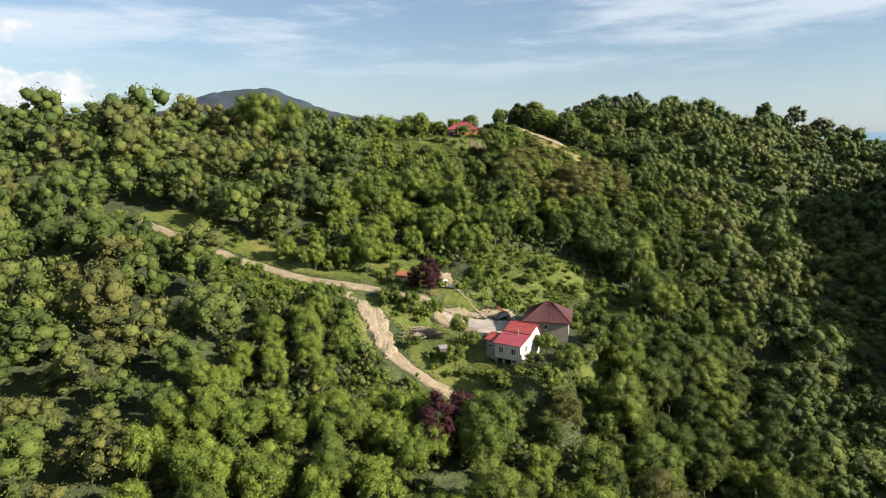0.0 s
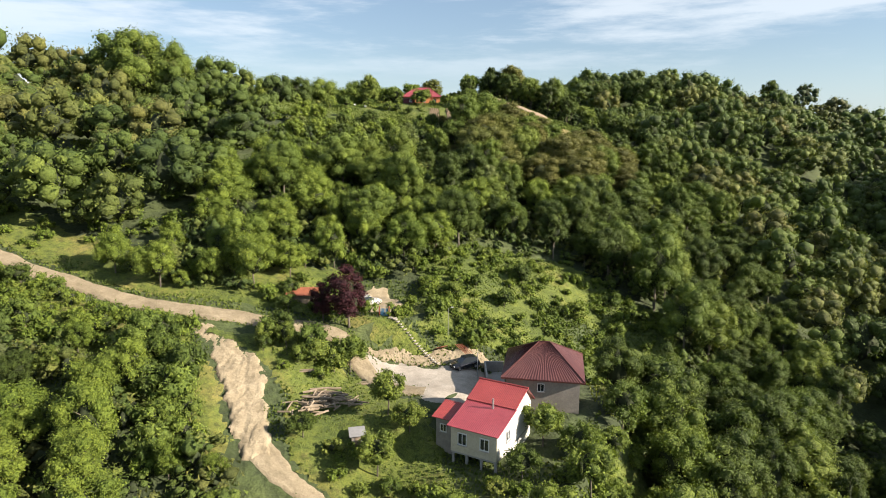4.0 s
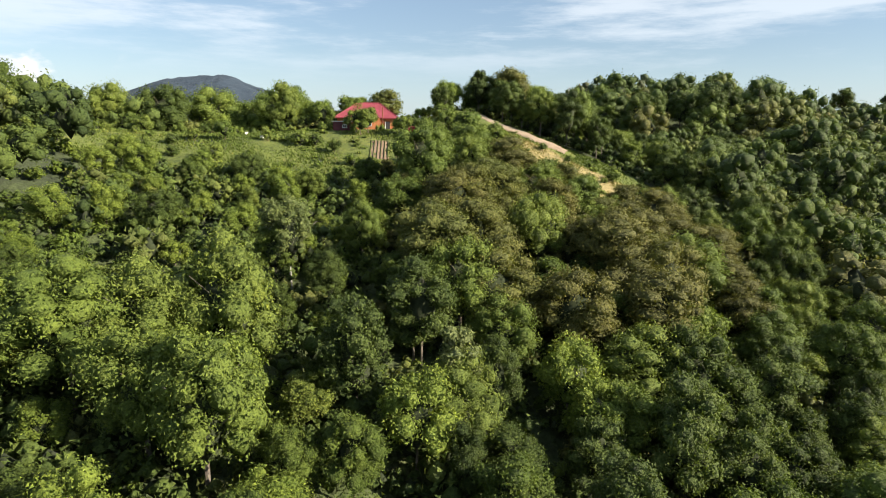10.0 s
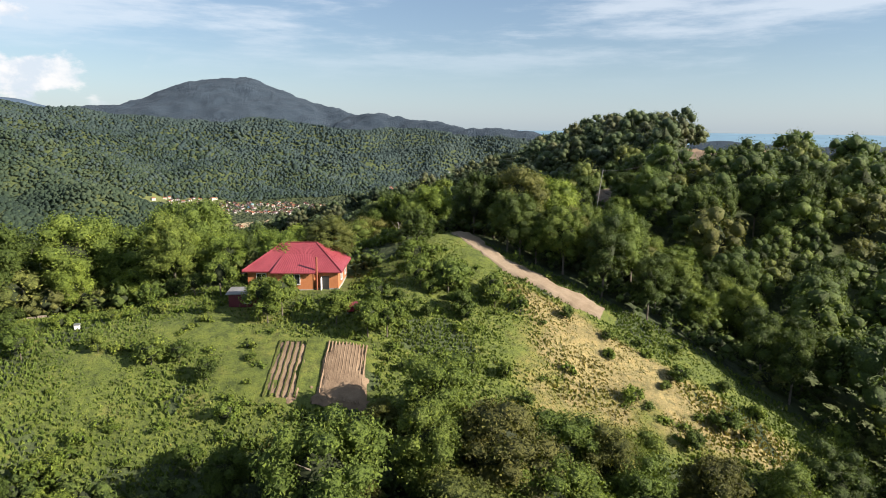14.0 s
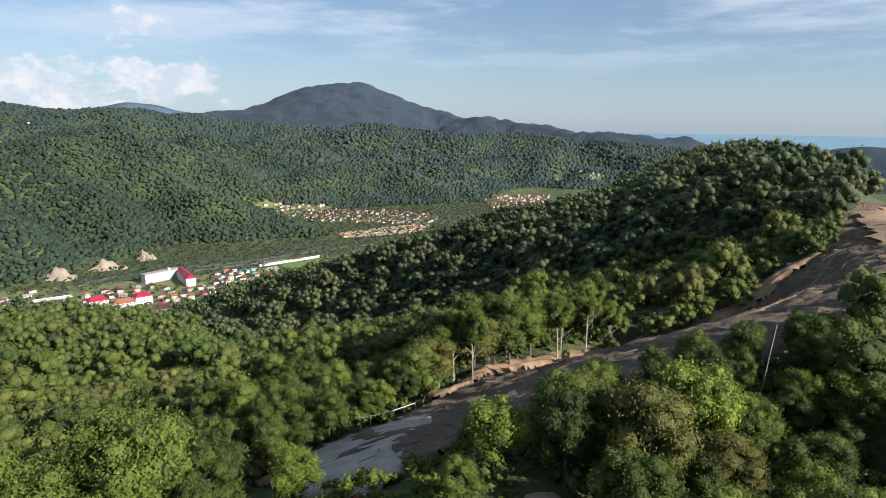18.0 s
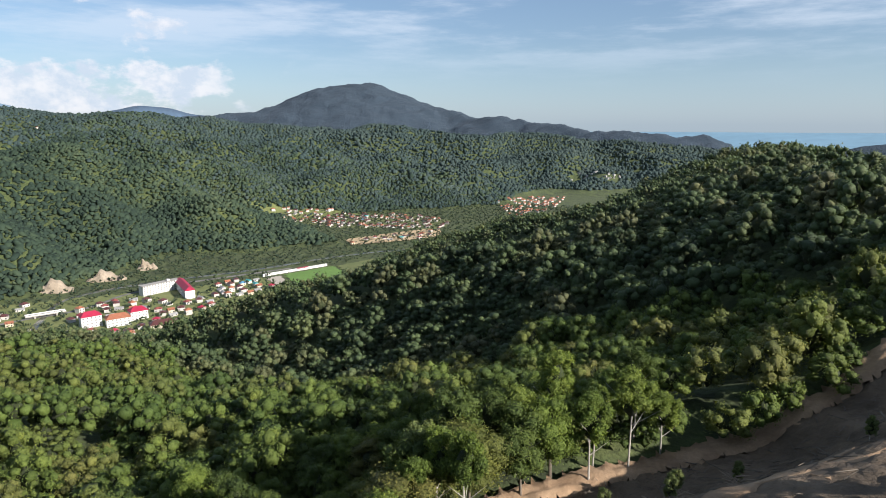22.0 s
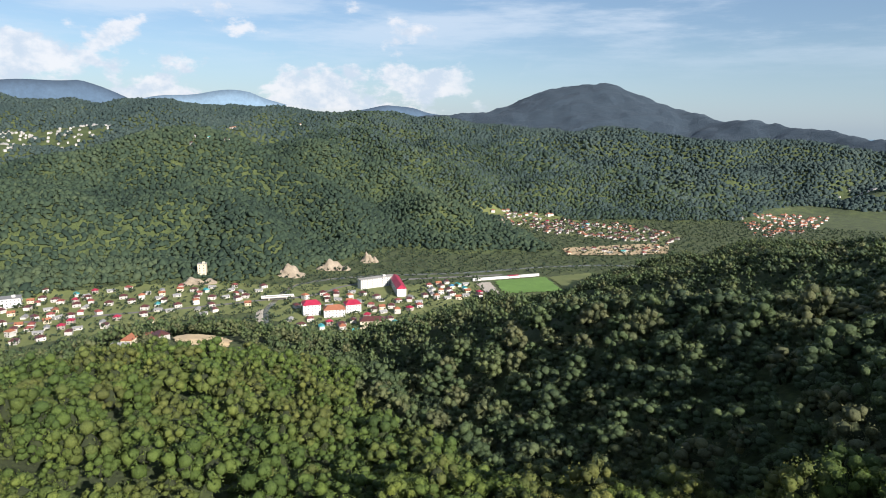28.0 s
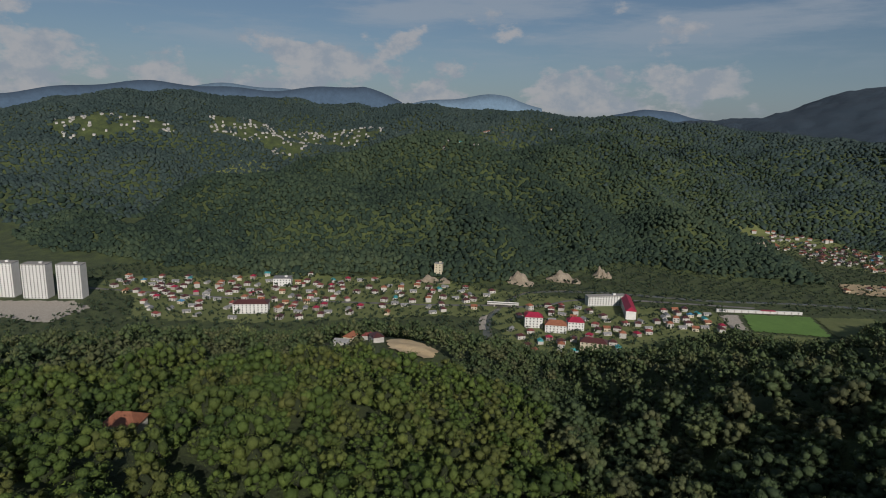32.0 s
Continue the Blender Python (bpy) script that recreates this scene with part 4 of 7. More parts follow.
def blobs(name, label, x, y, mat, radius, high, seed):
    """Far trees, each an uneven rounded crown, in stands of differing height."""
    r = np.random.default_rng(seed)
    z = ground_at(x, y)
    n = len(x)
    v = DOME_V[None] * r.uniform(0.7, 1.3, (n, len(DOME_V), 1))
    lean = r.normal(0, 0.35, (n, 2, 1))
    ang = r.uniform(0, 6.283, (n, 1))
    ca, sa = np.cos(ang), np.sin(ang)
    v = np.stack([ca * v[..., 0] - sa * v[..., 1] + lean[:, 0] * v[..., 2], sa * v[..., 0] + ca * v[..., 1] + lean[:, 1] * v[..., 2], v[..., 2]], -1)
    s = radius * (0.7 + 0.75 * r.random(n) ** 2.0)
    x, y = x + r.normal(0, radius * 0.4, n), y + r.normal(0, radius * 0.4, n)
    z = ground_at(x, y)
    stand = 0.5 + 0.28 * wobble(x, y, 37, 2.0)
    q = np.stack([x[:, None] + v[..., 0] * s[:, None], y[:, None] + v[..., 1] * s[:, None], (z + high * (0.02 + 0.42 * r.random(n) + 0.2 * stand))[:, None] + v[..., 2] * s[:, None] * 0.8], -1)
    f = (DOME_F[None] + (np.arange(n) * len(DOME_V))[:, None, None]).reshape(-1, 3)
    # broad tone patches stand for gully shading and paler grassy streaks
    tone = np.clip(0.42 + 0.26 * wobble(x, y, 150, 4.0) + 0.16 * wobble(x, y, 52, 1.0) + 0.22 * r.standard_normal(n), 0, 1)
    return tagged(new(name, mesh_of(name, q.reshape(-1, 3), f, mat, True, tint=np.repeat(tone, len(DOME_V)))), label, "woodland", kind="stuff")


# share of trees given the bluer haze-coloured leaves, rising with distance
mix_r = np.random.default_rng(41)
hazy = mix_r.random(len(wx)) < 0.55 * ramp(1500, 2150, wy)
blobs("town_hill_woods", "green woods on the hill behind the town", wx[~hazy], wy[~hazy], HAZE_WOODS, 5.6, 10.0, 6)
blobs("valley_head_woods", "woods further up the valley side, coloured blue-green for haze", wx[hazy], wy[hazy], DEEP_HAZE_WOODS, 5.6, 10.0, 17)
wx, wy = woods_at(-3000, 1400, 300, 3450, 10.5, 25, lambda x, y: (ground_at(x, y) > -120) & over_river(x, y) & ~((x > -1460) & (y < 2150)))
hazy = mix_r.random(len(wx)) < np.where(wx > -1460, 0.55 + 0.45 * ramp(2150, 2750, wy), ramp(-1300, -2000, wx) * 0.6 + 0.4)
blobs("back_range_woods", "woods on the distant hills, haze put in their colour", wx[hazy], wy[hazy], DEEP_HAZE_WOODS, 7.6, 9.0, 8)
blobs("mid_range_woods", "green woods on the hills behind the town", wx[~hazy], wy[~hazy], HAZE_WOODS, 7.6, 9.0, 18)

# ---- tracks, banks and bare ground ----
TAN_DIRT = surface("tan_dirt_track", (0.26, 0.19, 0.12), (0.42, 0.33, 0.23), 0.3, 0.95, 12, 0.6, 0.1)
def smooth_line(line, step):
    p = np.array(line, float)
    for _ in range(2):
        q = [p[0]]
        for a, b in zip(p, p[1:]):
            q += [a * 0.75 + b * 0.25, a * 0.25 + b * 0.75]
        p = np.array(q + [p[-1]])
    d = np.concatenate([[0], np.cumsum(np.hypot(*np.diff(p, axis=0).T))])
    s = np.arange(0, d[-1], step)
    return np.stack([np.interp(s, d, p[:, 0]), np.interp(s, d, p[:, 1])], 1)


def strip(name, line, width, mat, label, category, lift=0.22, seed=1, ragged=0.5, across=5, step=1.0):
    """A strip of ground laid along a line, with uneven edges."""
    r = np.random.default_rng(seed)
    c = smooth_line(line, step)
    t = np.gradient(c, axis=0)
    t /= np.linalg.norm(t, axis=1, keepdims=True)
    nrm = np.stack([-t[:, 1], t[:, 0]], 1)
    edge = [np.convolve(r.uniform(-ragged, ragged, len(c) + 4), np.ones(5) / 5, "valid") for _ in range(2)]
    rows = []
    for k, w in enumerate(np.linspace(-0.5, 0.5, across)):
        off = w * width + (edge[0] if w < 0 else edge[1]) * abs(w) * 2
        p = c + nrm * off[:, None]
        z = ground_at(p[:, 0], p[:, 1]) + (lift if abs(w) < 0.49 else -0.1) + 0.05 * np.sin(w * 12) * np.sin(np.arange(len(c)) * 0.7) - 0.09 * math.exp(-((abs(w) - 0.24) / 0.09) ** 2) + r.uniform(-0.03, 0.03, len(c))
        rows.append(np.stack([p[:, 0], p[:, 1], z], 1))
    v = np.stack(rows, 1).reshape(-1, 3)
    return tagged(new(name, mesh_of(name, v, grid_faces(len(c), across), mat, True)), label, category, kind="structure")


def patch(name, ring, mat, label, category, gap=2.0, lift=0.25, bumps=0.0, seed=1, tone=None):
    """A patch of ground inside a ring of corners, following the land."""
    r = np.array(ring, float)
    xs, ys = np.arange(r[:, 0].min(), r[:, 0].max() + gap, gap), np.arange(r[:, 1].min(), r[:, 1].max() + gap, gap)
    gx, gy = np.meshgrid(xs, ys)
    jig = np.random.default_rng(seed)
    gx, gy = gx + jig.uniform(-0.3, 0.3, gx.shape) * gap, gy + jig.uniform(-0.3, 0.3, gy.shape) * gap
    gz = ground_at(gx, gy) + lift + bumps * (0.5 * wobble(gx, gy, 3.1, seed) + 0.5 * wobble(gx, gy, 7.7, seed + 1.0)) + bumps * 0.4
    if category == "bank":
        gz = gz - bumps * 0.5 * np.abs(np.sin((0.97 * gx + 0.24 * gy) * 2.3 + 2.2 * wobble(gx, gy, 1.9, seed + 2.0))) ** 2 * (0.5 + 0.5 * wobble(gx, gy, 1.2, seed + 5.0)) - 0.1 * np.abs(np.sin(gx * 7.3 + gy * 1.9 + 1.5 * wobble(gx, gy, 1.1, seed))) + 0.07 * wobble(gx, gy, 0.8, seed + 3.0) + jig.uniform(-0.05, 0.05, gx.shape)
    if category == "earthworks" and gap < 1.2:
        gz = gz + 0.22 * wobble(gx, gy, 1.4, seed) + 0.3 * np.abs(np.sin((0.5 * gx - 0.86 * gy) * 1.1 + 0.8 * np.sin(gx * 0.2))) + jig.uniform(-0.12, 0.12, gx.shape)
    if gap < 1.2:
        rim = off_line(gx, gy, list(ring) + [ring[0]]) + 0.35 * wobble(gx, gy, 0.9, seed)
        gz = gz - (lift + bumps * 0.5 + 0.15) * ramp(0.7, 0.0, rim)
    f = grid_faces(len(ys), len(xs))
    v = np.stack([gx, gy, gz], -1).reshape(-1, 3)
    c = v[f].mean(1)
    f = f[inside(c[:, 0], c[:, 1], ring)]
    used = np.unique(f)
    back = np.full(len(v), -1)
    back[used] = np.arange(len(used))
    return tagged(new(name, mesh_of(name, v[used], back[f], mat, True, None if tone is None else tone(v[used, 0], v[used, 1]))), label, category, kind="structure")


strip("road_track", TRACK, 2.9, DIRT, "pale dirt track with worn wheel ruts along the slope", "track", 0.34, seed=2, across=9, step=0.6)
strip("road_lower_track", LOWER_TRACK[3:], 2.8, DIRT, "bare earth track down the bank", "track", seed=3, ragged=1.0, across=9, step=0.6)
strip("road_hill_track", HILL_TRACK, 4.9, TAN_DIRT, "pale dirt track cut along the meadow edge", "track", 0.5, seed=4, ragged=2.2, across=9, step=0.6)
patch("pavement_yard", [(0.5, 139.2), (4.6, 139.6), (9, 139.4), (14, 139), (19, 140.5), (23, 139), (24, 128), (20, 127.5), (16.5, 126.5), (12.4, 128.6), (9.2, 132.4), (5.6, 136.2), (2.6, 137.6)], GRAVEL, "pale gravel yard beside the houses", "yard", 0.45, 0.16, 0.04, 5)
patch("bare_bank", [(-21, 140.6), (-16.5, 140.0), (-12.5, 136.5), (-8.5, 133.5), (-7, 129), (-5.7, 123), (-4.2, 118), (-7.5, 117.2), (-10.7, 123.2), (-13.8, 130.1), (-17, 135.5)], DIRT, "bare eroded earth bank below the track", "bank", 0.22, 0.3, 0.3, 6)
patch("cut_bank", [(2, 139.8), (8, 141.5), (14, 141.6), (20, 143.5), (24, 142), (22, 140), (14, 139.2), (7, 139.2)], DIRT, "cut earth bank above the yard", "bank", 0.25, 0.3, 0.08, 7)
patch("parking_earth", [(1, 147.5), (8, 147.5), (10, 152), (7, 158), (2, 157)], DIRT, "worn earth parking place", "yard", 0.45, 0.2, 0.05, 8)
patch("tilled_plot", [(23, 256.4), (29.3, 256.2), (29, 260), (28, 265.6), (23.6, 266.3)], SOIL, "bare tilled garden plot below the house", "plot", 0.4, 0.46, 0.06, 9)
patch("seed_rows", [(17.6, 256.2), (22.2, 256.4), (21.4, 266.3), (17.6, 266.1)], SOIL, "garden plot with low vegetable rows", "plot", 0.4, 0.46, 0.06, 10)
patch("works_earth", WORKS, GREY_EARTH, "churned bare earth of the cleared ridge", "earthworks", 0.95, 0.3, 0.55, 11)
patch("works_bank", [(22, 360), (34, 383), (46, 390), (61, 399), (73, 407), (92, 415), (108, 425), (126, 438), (124, 442), (106, 430), (90, 420.5), (71, 412.5), (59, 404.5), (44, 395.5), (31, 387), (18, 364)], CLAY,
      "orange clay bank at the edge of the felled woods", "earthworks", 0.9, 1.2, 0.45, 12)
patch("works_pad", [(2, 330), (9, 339.5), (18, 350), (24, 348), (22.5, 333), (20.5, 327), (25.5, 312), (21, 307.4), (13.5, 308.4), (8, 316)], GRAVEL, "pale gravel pad beside the works", "yard", 0.8, 1.0, 0.12, 13)
patch("garden_path", [(13.2, 297.5), (15.4, 297.5), (16.0, 303), (17, 309), (13.6, 309), (13.0, 303)], CONCRETE, "pale concrete path from the house to the gravel pad", "path", 0.4, 0.5, 0.04, 31)
patch("back_yard", [(2.4, 290), (9.2, 289.5), (9.4, 292), (22, 292.4), (22, 296.5), (5, 297)], CONCRETE, "pale concrete yard behind the crest house", "yard", 0.4, 0.12, 0.03, 32)
patch("works_terrace", [(120, 395), (160, 405), (240, 420), (246, 500), (190, 525), (160, 495), (150, 470), (134, 425)], CLAY, "stepped clay terraces on the ridge", "earthworks", 3.0, 1.0, 0.9, 14)


# ---- roofs and walls ----
def wavy(corners, pitch, rise, thick):
    """A ribbed roof sheet over four corners (eave left, eave right, ridge right, ridge left)."""
    el, er, rr, rl = [Vector(c) for c in corners]
    n = max(4, int(round((er - el).length / pitch)) * 2)
    nrm = (er - el).cross(rl - el).normalized()
    if nrm.z < 0:
        nrm = -nrm
    bm = bmesh.new()
    rows = []
    for i in range(n + 1):
        u = i / n
        a, b = el.lerp(er, u), rl.lerp(rr, u)
        up_ = nrm * (rise if i % 2 else 0.0)
        rows.append((bm.verts.new(a + up_), bm.verts.new(b + up_), bm.verts.new(a - nrm * thick), bm.verts.new(b - nrm * thick)))
    for p, q in zip(rows, rows[1:]):
        bm.faces.new((p[0], q[0], q[1], p[1]))
        bm.faces.new((p[2], p[3], q[3], q[2]))
        bm.faces.new((p[0], p[2], q[2], q[0]))
        bm.faces.new((p[1], q[1], q[3], p[3]))
    for p in (rows[0], rows[-1]):
        bm.faces.new((p[0], p[1], p[3], p[2]))
    bmesh.ops.recalc_face_normals(bm, faces=bm.faces[:])
    return bm


def window_part(parent, x, y, z, w, h, turn, label="white-framed window"):
    """A framed window on a wall face: frame with sill, and a dark pane."""
    m = Matrix.Translation((x, y, z)) @ Matrix.Rotation(turn, 4, "Z")
    bm = bmesh.new()
    for sx, sz, px, pz in ((w + 0.16, 0.09, 0, h / 2 + 0.04), (w + 0.16, 0.09, 0, -h / 2 - 0.04), (0.09, h, -w / 2 - 0.035, 0), (0.09, h, w / 2 + 0.035, 0), (0.06, h, 0, 0)):
        box(sx, 0.12, sz, px, -0.03, pz - sz / 2, 0, bm)
    bm.transform(m)
    win = part("window", bm, FRAME, parent, label)
    bm = box(w, 0.04, h, 0, 0.0, -h / 2)
    bm.transform(m)
    part("pane", bm, GLASS, win)
    bm = box(w + 0.3, 0.2, 0.06, 0, -0.08, -h / 2 - 0.15)
    bm.transform(m)
    part("sill", bm, CONCRETE, win)
    return win


def wall_box(parent, x0, x1, y0, y1, z0, z1, mat, thick=0.25):
    """Four walls round a room, each a part."""
    for sx, sy, px, py in ((x1 - x0, thick, (x0 + x1) / 2, y0 + thick / 2), (x1 - x0, thick, (x0 + x1) / 2, y1 - thick / 2), (thick, y1 - y0 - 2 * thick, x0 + thick / 2, (y0 + y1) / 2), (thick, y1 - y0 - 2 * thick, x1 - thick / 2, (y0 + y1) / 2)):
        part("wall", box(sx, sy, z1 - z0, px, py, z0), mat, parent)


# brown hipped house
brown = thing("brown_roofed_house", pose(28.7, 132.9, 13.5, 0, 0, -14), "grey block house with a ribbed brown hipped metal roof", "house")
wall_box(brown, -4.65, 4.65, -4.65, 4.65, -0.8, 5.0, GREY_WALL)
E_, R_ = 5.25, 0.7
for cs in (((-E_, -E_, 4.85), (E_, -E_, 4.85), (R_, 0, 8.1), (-R_, 0, 8.1)), ((E_, E_, 4.85), (-E_, E_, 4.85), (-R_, 0, 8.1), (R_, 0, 8.1)),
           ((E_, -E_, 4.85), (E_, E_, 4.85), (R_, 0.05, 8.1), (R_, -0.05, 8.1)), ((-E_, E_, 4.85), (-E_, -E_, 4.85), (-R_, -0.05, 8.1), (-R_, 0.05, 8.1))):
    part("roof", wavy(cs, 0.36, 0.05, 0.06), BROWN_TILE, brown, "ribbed brown metal roof slope")
for a, b in (((-E_, -E_, 4.9), (-R_, 0, 8.16)), ((E_, -E_, 4.9), (R_, 0, 8.16)), ((-E_, E_, 4.9), (-R_, 0, 8.16)), ((E_, E_, 4.9), (R_, 0, 8.16)), ((-R_, 0, 8.16), (R_, 0, 8.16))):
    part("ridge_cap", rod(a, b, 0.09, 0.09, 6), BROWN_TILE, brown)
for sx, sy, px, py in ((2 * E_, 0.1, 0, -E_), (2 * E_, 0.1, 0, E_), (0.1, 2 * E_, -E_, 0), (0.1, 2 * E_, E_, 0)):
    part("fascia", box(sx, sy, 0.18, px, py, 4.66), BROWN_TILE, brown)
window_part(brown, -0.2, -4.71, 3.6, 0.75, 0.95, 0)
window_part(brown, 4.71, 1.2, 3.4, 0.9, 1.0, radians(90))
# its walled terrace on the yard side
terrace = thing("terrace_wall", pose(22.4, 137.2, 14.6, 0, 0, -4), "low grey concrete wall round a sunken terrace", "wall")
part("wall", box(0.25, 6.2, 1.9, -0.9, 0, -0.3), CONCRETE, terrace)
part("wall", box(2.6, 0.25, 1.9, 0.5, 3.0, -0.3), CONCRETE, terrace)
part("floor_slab", box(2.4, 5.8, 0.2, 0.5, 0, -0.2), CONCRETE, terrace)

# white house with the long red roof, on stilts at the front
white = thing("white_gabled_house", pose(17.5, 117.5, 12.0, 0, 0, -32), "cream house with red tiled gable roof on short stilts", "house")
W2, RY, BY = 2.8, 8.4, 10.6
part("wall", box(2 * W2, 0.22, 3.1, 0, 0.3, 1.9), CREAM_WALL, white, "cream front wall")
part("wall", box(2 * W2, 0.22, 5.0, 0, BY - 0.3, 0.0), WHITE_WALL, white)
for sx in (-1, 1):
    bm = bmesh.new()
    prof = [(0.4, 1.9), (BY - 0.4, 0.2), (BY - 0.4, 5.2), (RY, 7.2), (5.0, 6.02), (0.4, 5.15)]
    a = [bm.verts.new((sx * (W2 - 0.12) + 0.11, y, z)) for y, z in prof]
    b = [bm.verts.new((sx * (W2 - 0.12) - 0.11, y, z)) for y, z in prof]
    bm.faces.new(a), bm.faces.new(b[::-1])
    for i in range(6):
        j = (i + 1) % 6
        bm.faces.new((a[j], a[i], b[i], b[j]))
    bmesh.ops.recalc_face_normals(bm, faces=bm.faces[:])
    part("gable_wall", bm, WHITE_WALL, white, "white rendered gable wall")
part("floor_slab", box(2 * W2, BY - 0.4, 0.25, 0, BY / 2, 1.7), CONCRETE, white)
part("roof", wavy(((-W2 - 0.35, -0.3, 5.05), (W2 + 0.35, -0.3, 5.05), (W2 + 0.35, 4.9, 6.1), (-W2 - 0.35, 4.9, 6.1)), 0.22, 0.035, 0.06), PINK_TILE, white, "sun-faded red lower roof slope")
part("roof", wavy(((-W2 - 0.35, 4.75, 6.2), (W2 + 0.35, 4.75, 6.2), (W2 + 0.35, RY, 7.4), (-W2 - 0.35, RY, 7.4)), 0.22, 0.05, 0.06), RED_TILE, white, "bright red tiled upper roof slope")
part("roof", wavy(((W2 + 0.35, BY + 0.4, 5.05), (-W2 - 0.35, BY + 0.4, 5.05), (-W2 - 0.35, RY, 7.4), (W2 + 0.35, RY, 7.4)), 0.22, 0.05, 0.06), RED_TILE, white)
part("ridge_cap", rod((-W2 - 0.4, RY, 7.45), (W2 + 0.4, RY, 7.45), 0.12, 0.12, 6), RED_TILE, white)
for x in (-2.6, -0.9, 0.9, 2.6):
    part("stilt", box(0.28, 0.28, 3.3, x, 0.45, -1.4, 0.02), CONCRETE, white)
window_part(white, -1.35, 0.17, 3.6, 0.95, 1.25, 0)
window_part(white, 1.35, 0.17, 3.6, 0.95, 1.25, 0)
window_part(white, W2 + 0.02, 3.2, 3.7, 0.8, 1.1, radians(90))
part("chimney", rod((0.5, 4.2, 5.6), (0.5, 4.2, 7.2), 0.13, 0.13, 10), STEEL, white, "galvanised chimney pipe")
annex = thing("grey_annex", pose(16.37, 121.7, 14.4, 0, 0, -32), "grey block annex with a lean-to red metal roof", "annex")
wall_box(annex, -2.4, 0.2, -1.2, 1.4, -2.6, 2.4, GREY_WALL, 0.2)
part("roof", wavy(((-2.8, -1.6, 2.35), (0.2, -1.6, 2.35), (0.2, 1.8, 3.1), (-2.8, 1.8, 3.1)), 0.22, 0.035, 0.06), RED_TILE, annex, "red metal lean-to roof")
window_part(annex, -1.4, -1.25, 1.1, 0.7, 0.8, 0)
post = thing("yard_post", pose(20.2, 136.6, float(ground_at(20.2, 136.6))), "thin grey steel post beside the terrace wall", "post")
part("shaft", rod((0, 0, -0.3), (0, 0, 4.0), 0.06, 0.05, 8), STEEL, post)
part("cap", rod((0, 0, 4.0), (0, 0, 4.08), 0.09, 0.07, 8), STEEL, post)
bars = thing("red_bars", pose(0, 0, 0), "rusty red steel bars lying on the cut bank", "bars")
for i in range(5):
    a, b = (17.5 + 0.26 * i, 142.3 + 0.1 * i), (19.0 + 0.26 * i, 141.1 + 0.1 * i)
    part("bar", rod((a[0], a[1], float(ground_at(*a)) + 0.75), (b[0], b[1], float(ground_at(*b)) + 0.75), 0.05, 0.05, 6), RUST, bars)


# ---- vehicles ----
def loft(rows):
    """A closed skin through cross-sections with the same number of points."""
    bm = bmesh.new()
    vs = [[bm.verts.new(p) for p in row] for row in rows]
    n = len(rows[0])
    for a, b in zip(vs, vs[1:]):
        for i in range(n):
            j = (i + 1) % n
            bm.faces.new((a[i], a[j], b[j], b[i]))
    bm.faces.new(vs[0][::-1]), bm.faces.new(vs[-1])
    bmesh.ops.recalc_face_normals(bm, faces=bm.faces[:])
    return bm


def car(m, paint, label, tall=1.5, hatch=True):
    c = thing("car", m, label, "car", "parked cars")
    secs = [(-2.15, 0.62, 0.45, 0.8), (-2.0, 0.82, 0.3, 0.95), (-0.9, 0.86, 0.25, 0.98), (0.9, 0.86, 0.25, 0.92), (1.7, 0.82, 0.3, 0.82), (2.1, 0.66, 0.4, 0.66)]
    body = part("body", loft([[(x, -w, z0), (x, w, z0), (x, w * 1.02, (z0 + z1) / 2), (x, w * 0.95, z1), (x, -w * 0.95, z1), (x, -w * 1.02, (z0 + z1) / 2)] for x, w, z0, z1 in secs]), paint, c, "", True)
    back = -2.0 if hatch else -1.5
    part("cabin", loft([[(back, -0.7, 0.9), (back, 0.7, 0.9), (back + 0.25, 0.6, tall - 0.1), (back + 0.25, -0.6, tall - 0.1)], [(-0.6, -0.76, 0.92), (-0.6, 0.76, 0.92), (-0.6, 0.6, tall), (-0.6, -0.6, tall)],
                        [(0.3, -0.76, 0.92), (0.3, 0.76, 0.92), (0.2, 0.6, tall - 0.03), (0.2, -0.6, tall - 0.03)], [(1.05, -0.72, 0.9), (1.05, 0.72, 0.9), (0.95, 0.66, 0.95), (0.95, -0.66, 0.95)]]), GLASS, c, "dark window glass")
    part("roof", box(1.7, 1.24, 0.06, -0.55, 0, tall - 0.03, 0.02), paint, c)
    for x in (-1.3, 1.3):
        for y in (-0.8, 0.8):
            tyre = part("tyre", rod((x, y - 0.1, 0.32), (x, y + 0.1, 0.32), 0.32, 0.32, 14), DARK, c)
            part("rim", rod((x, y + (0.1 if y > 0 else -0.1) - 0.02, 0.32), (x, y + (0.1 if y > 0 else -0.1) + 0.02, 0.32), 0.2, 0.2, 10), STEEL, tyre)
    for y in (-0.55, 0.55):
        part("headlight", box(0.1, 0.34, 0.14, 2.02, y, 0.58, 0.02), FRAME, c)
        part("tail_light", box(0.1, 0.2, 0.2, -2.1, y * 1.15, 0.68, 0.02), CRIMSON, c)
    part("bumper", box(0.14, 1.4, 0.16, 2.08, 0, 0.32, 0.03), paint, c)
    return c


CAR_WHITE, CAR_BLACK = surface("white_car_paint", (0.7, 0.7, 0.7), (0.78, 0.78, 0.78), 0.5, 0.2, 9, 0.02, 0.01), surface("black_car_paint", (0.012, 0.014, 0.02), (0.02, 0.022, 0.03), 0.5, 0.15, 9, 0.02, 0.01)
car(pose(4.2, 151.2, 21.85, 0, 0, 24), CAR_WHITE, "white hatchback parked on bare earth beside the track")
car(pose(18.6, 138.8, 15.85, 0, 0, 205), CAR_BLACK, "black off-road car parked on the gravel yard", 1.65)

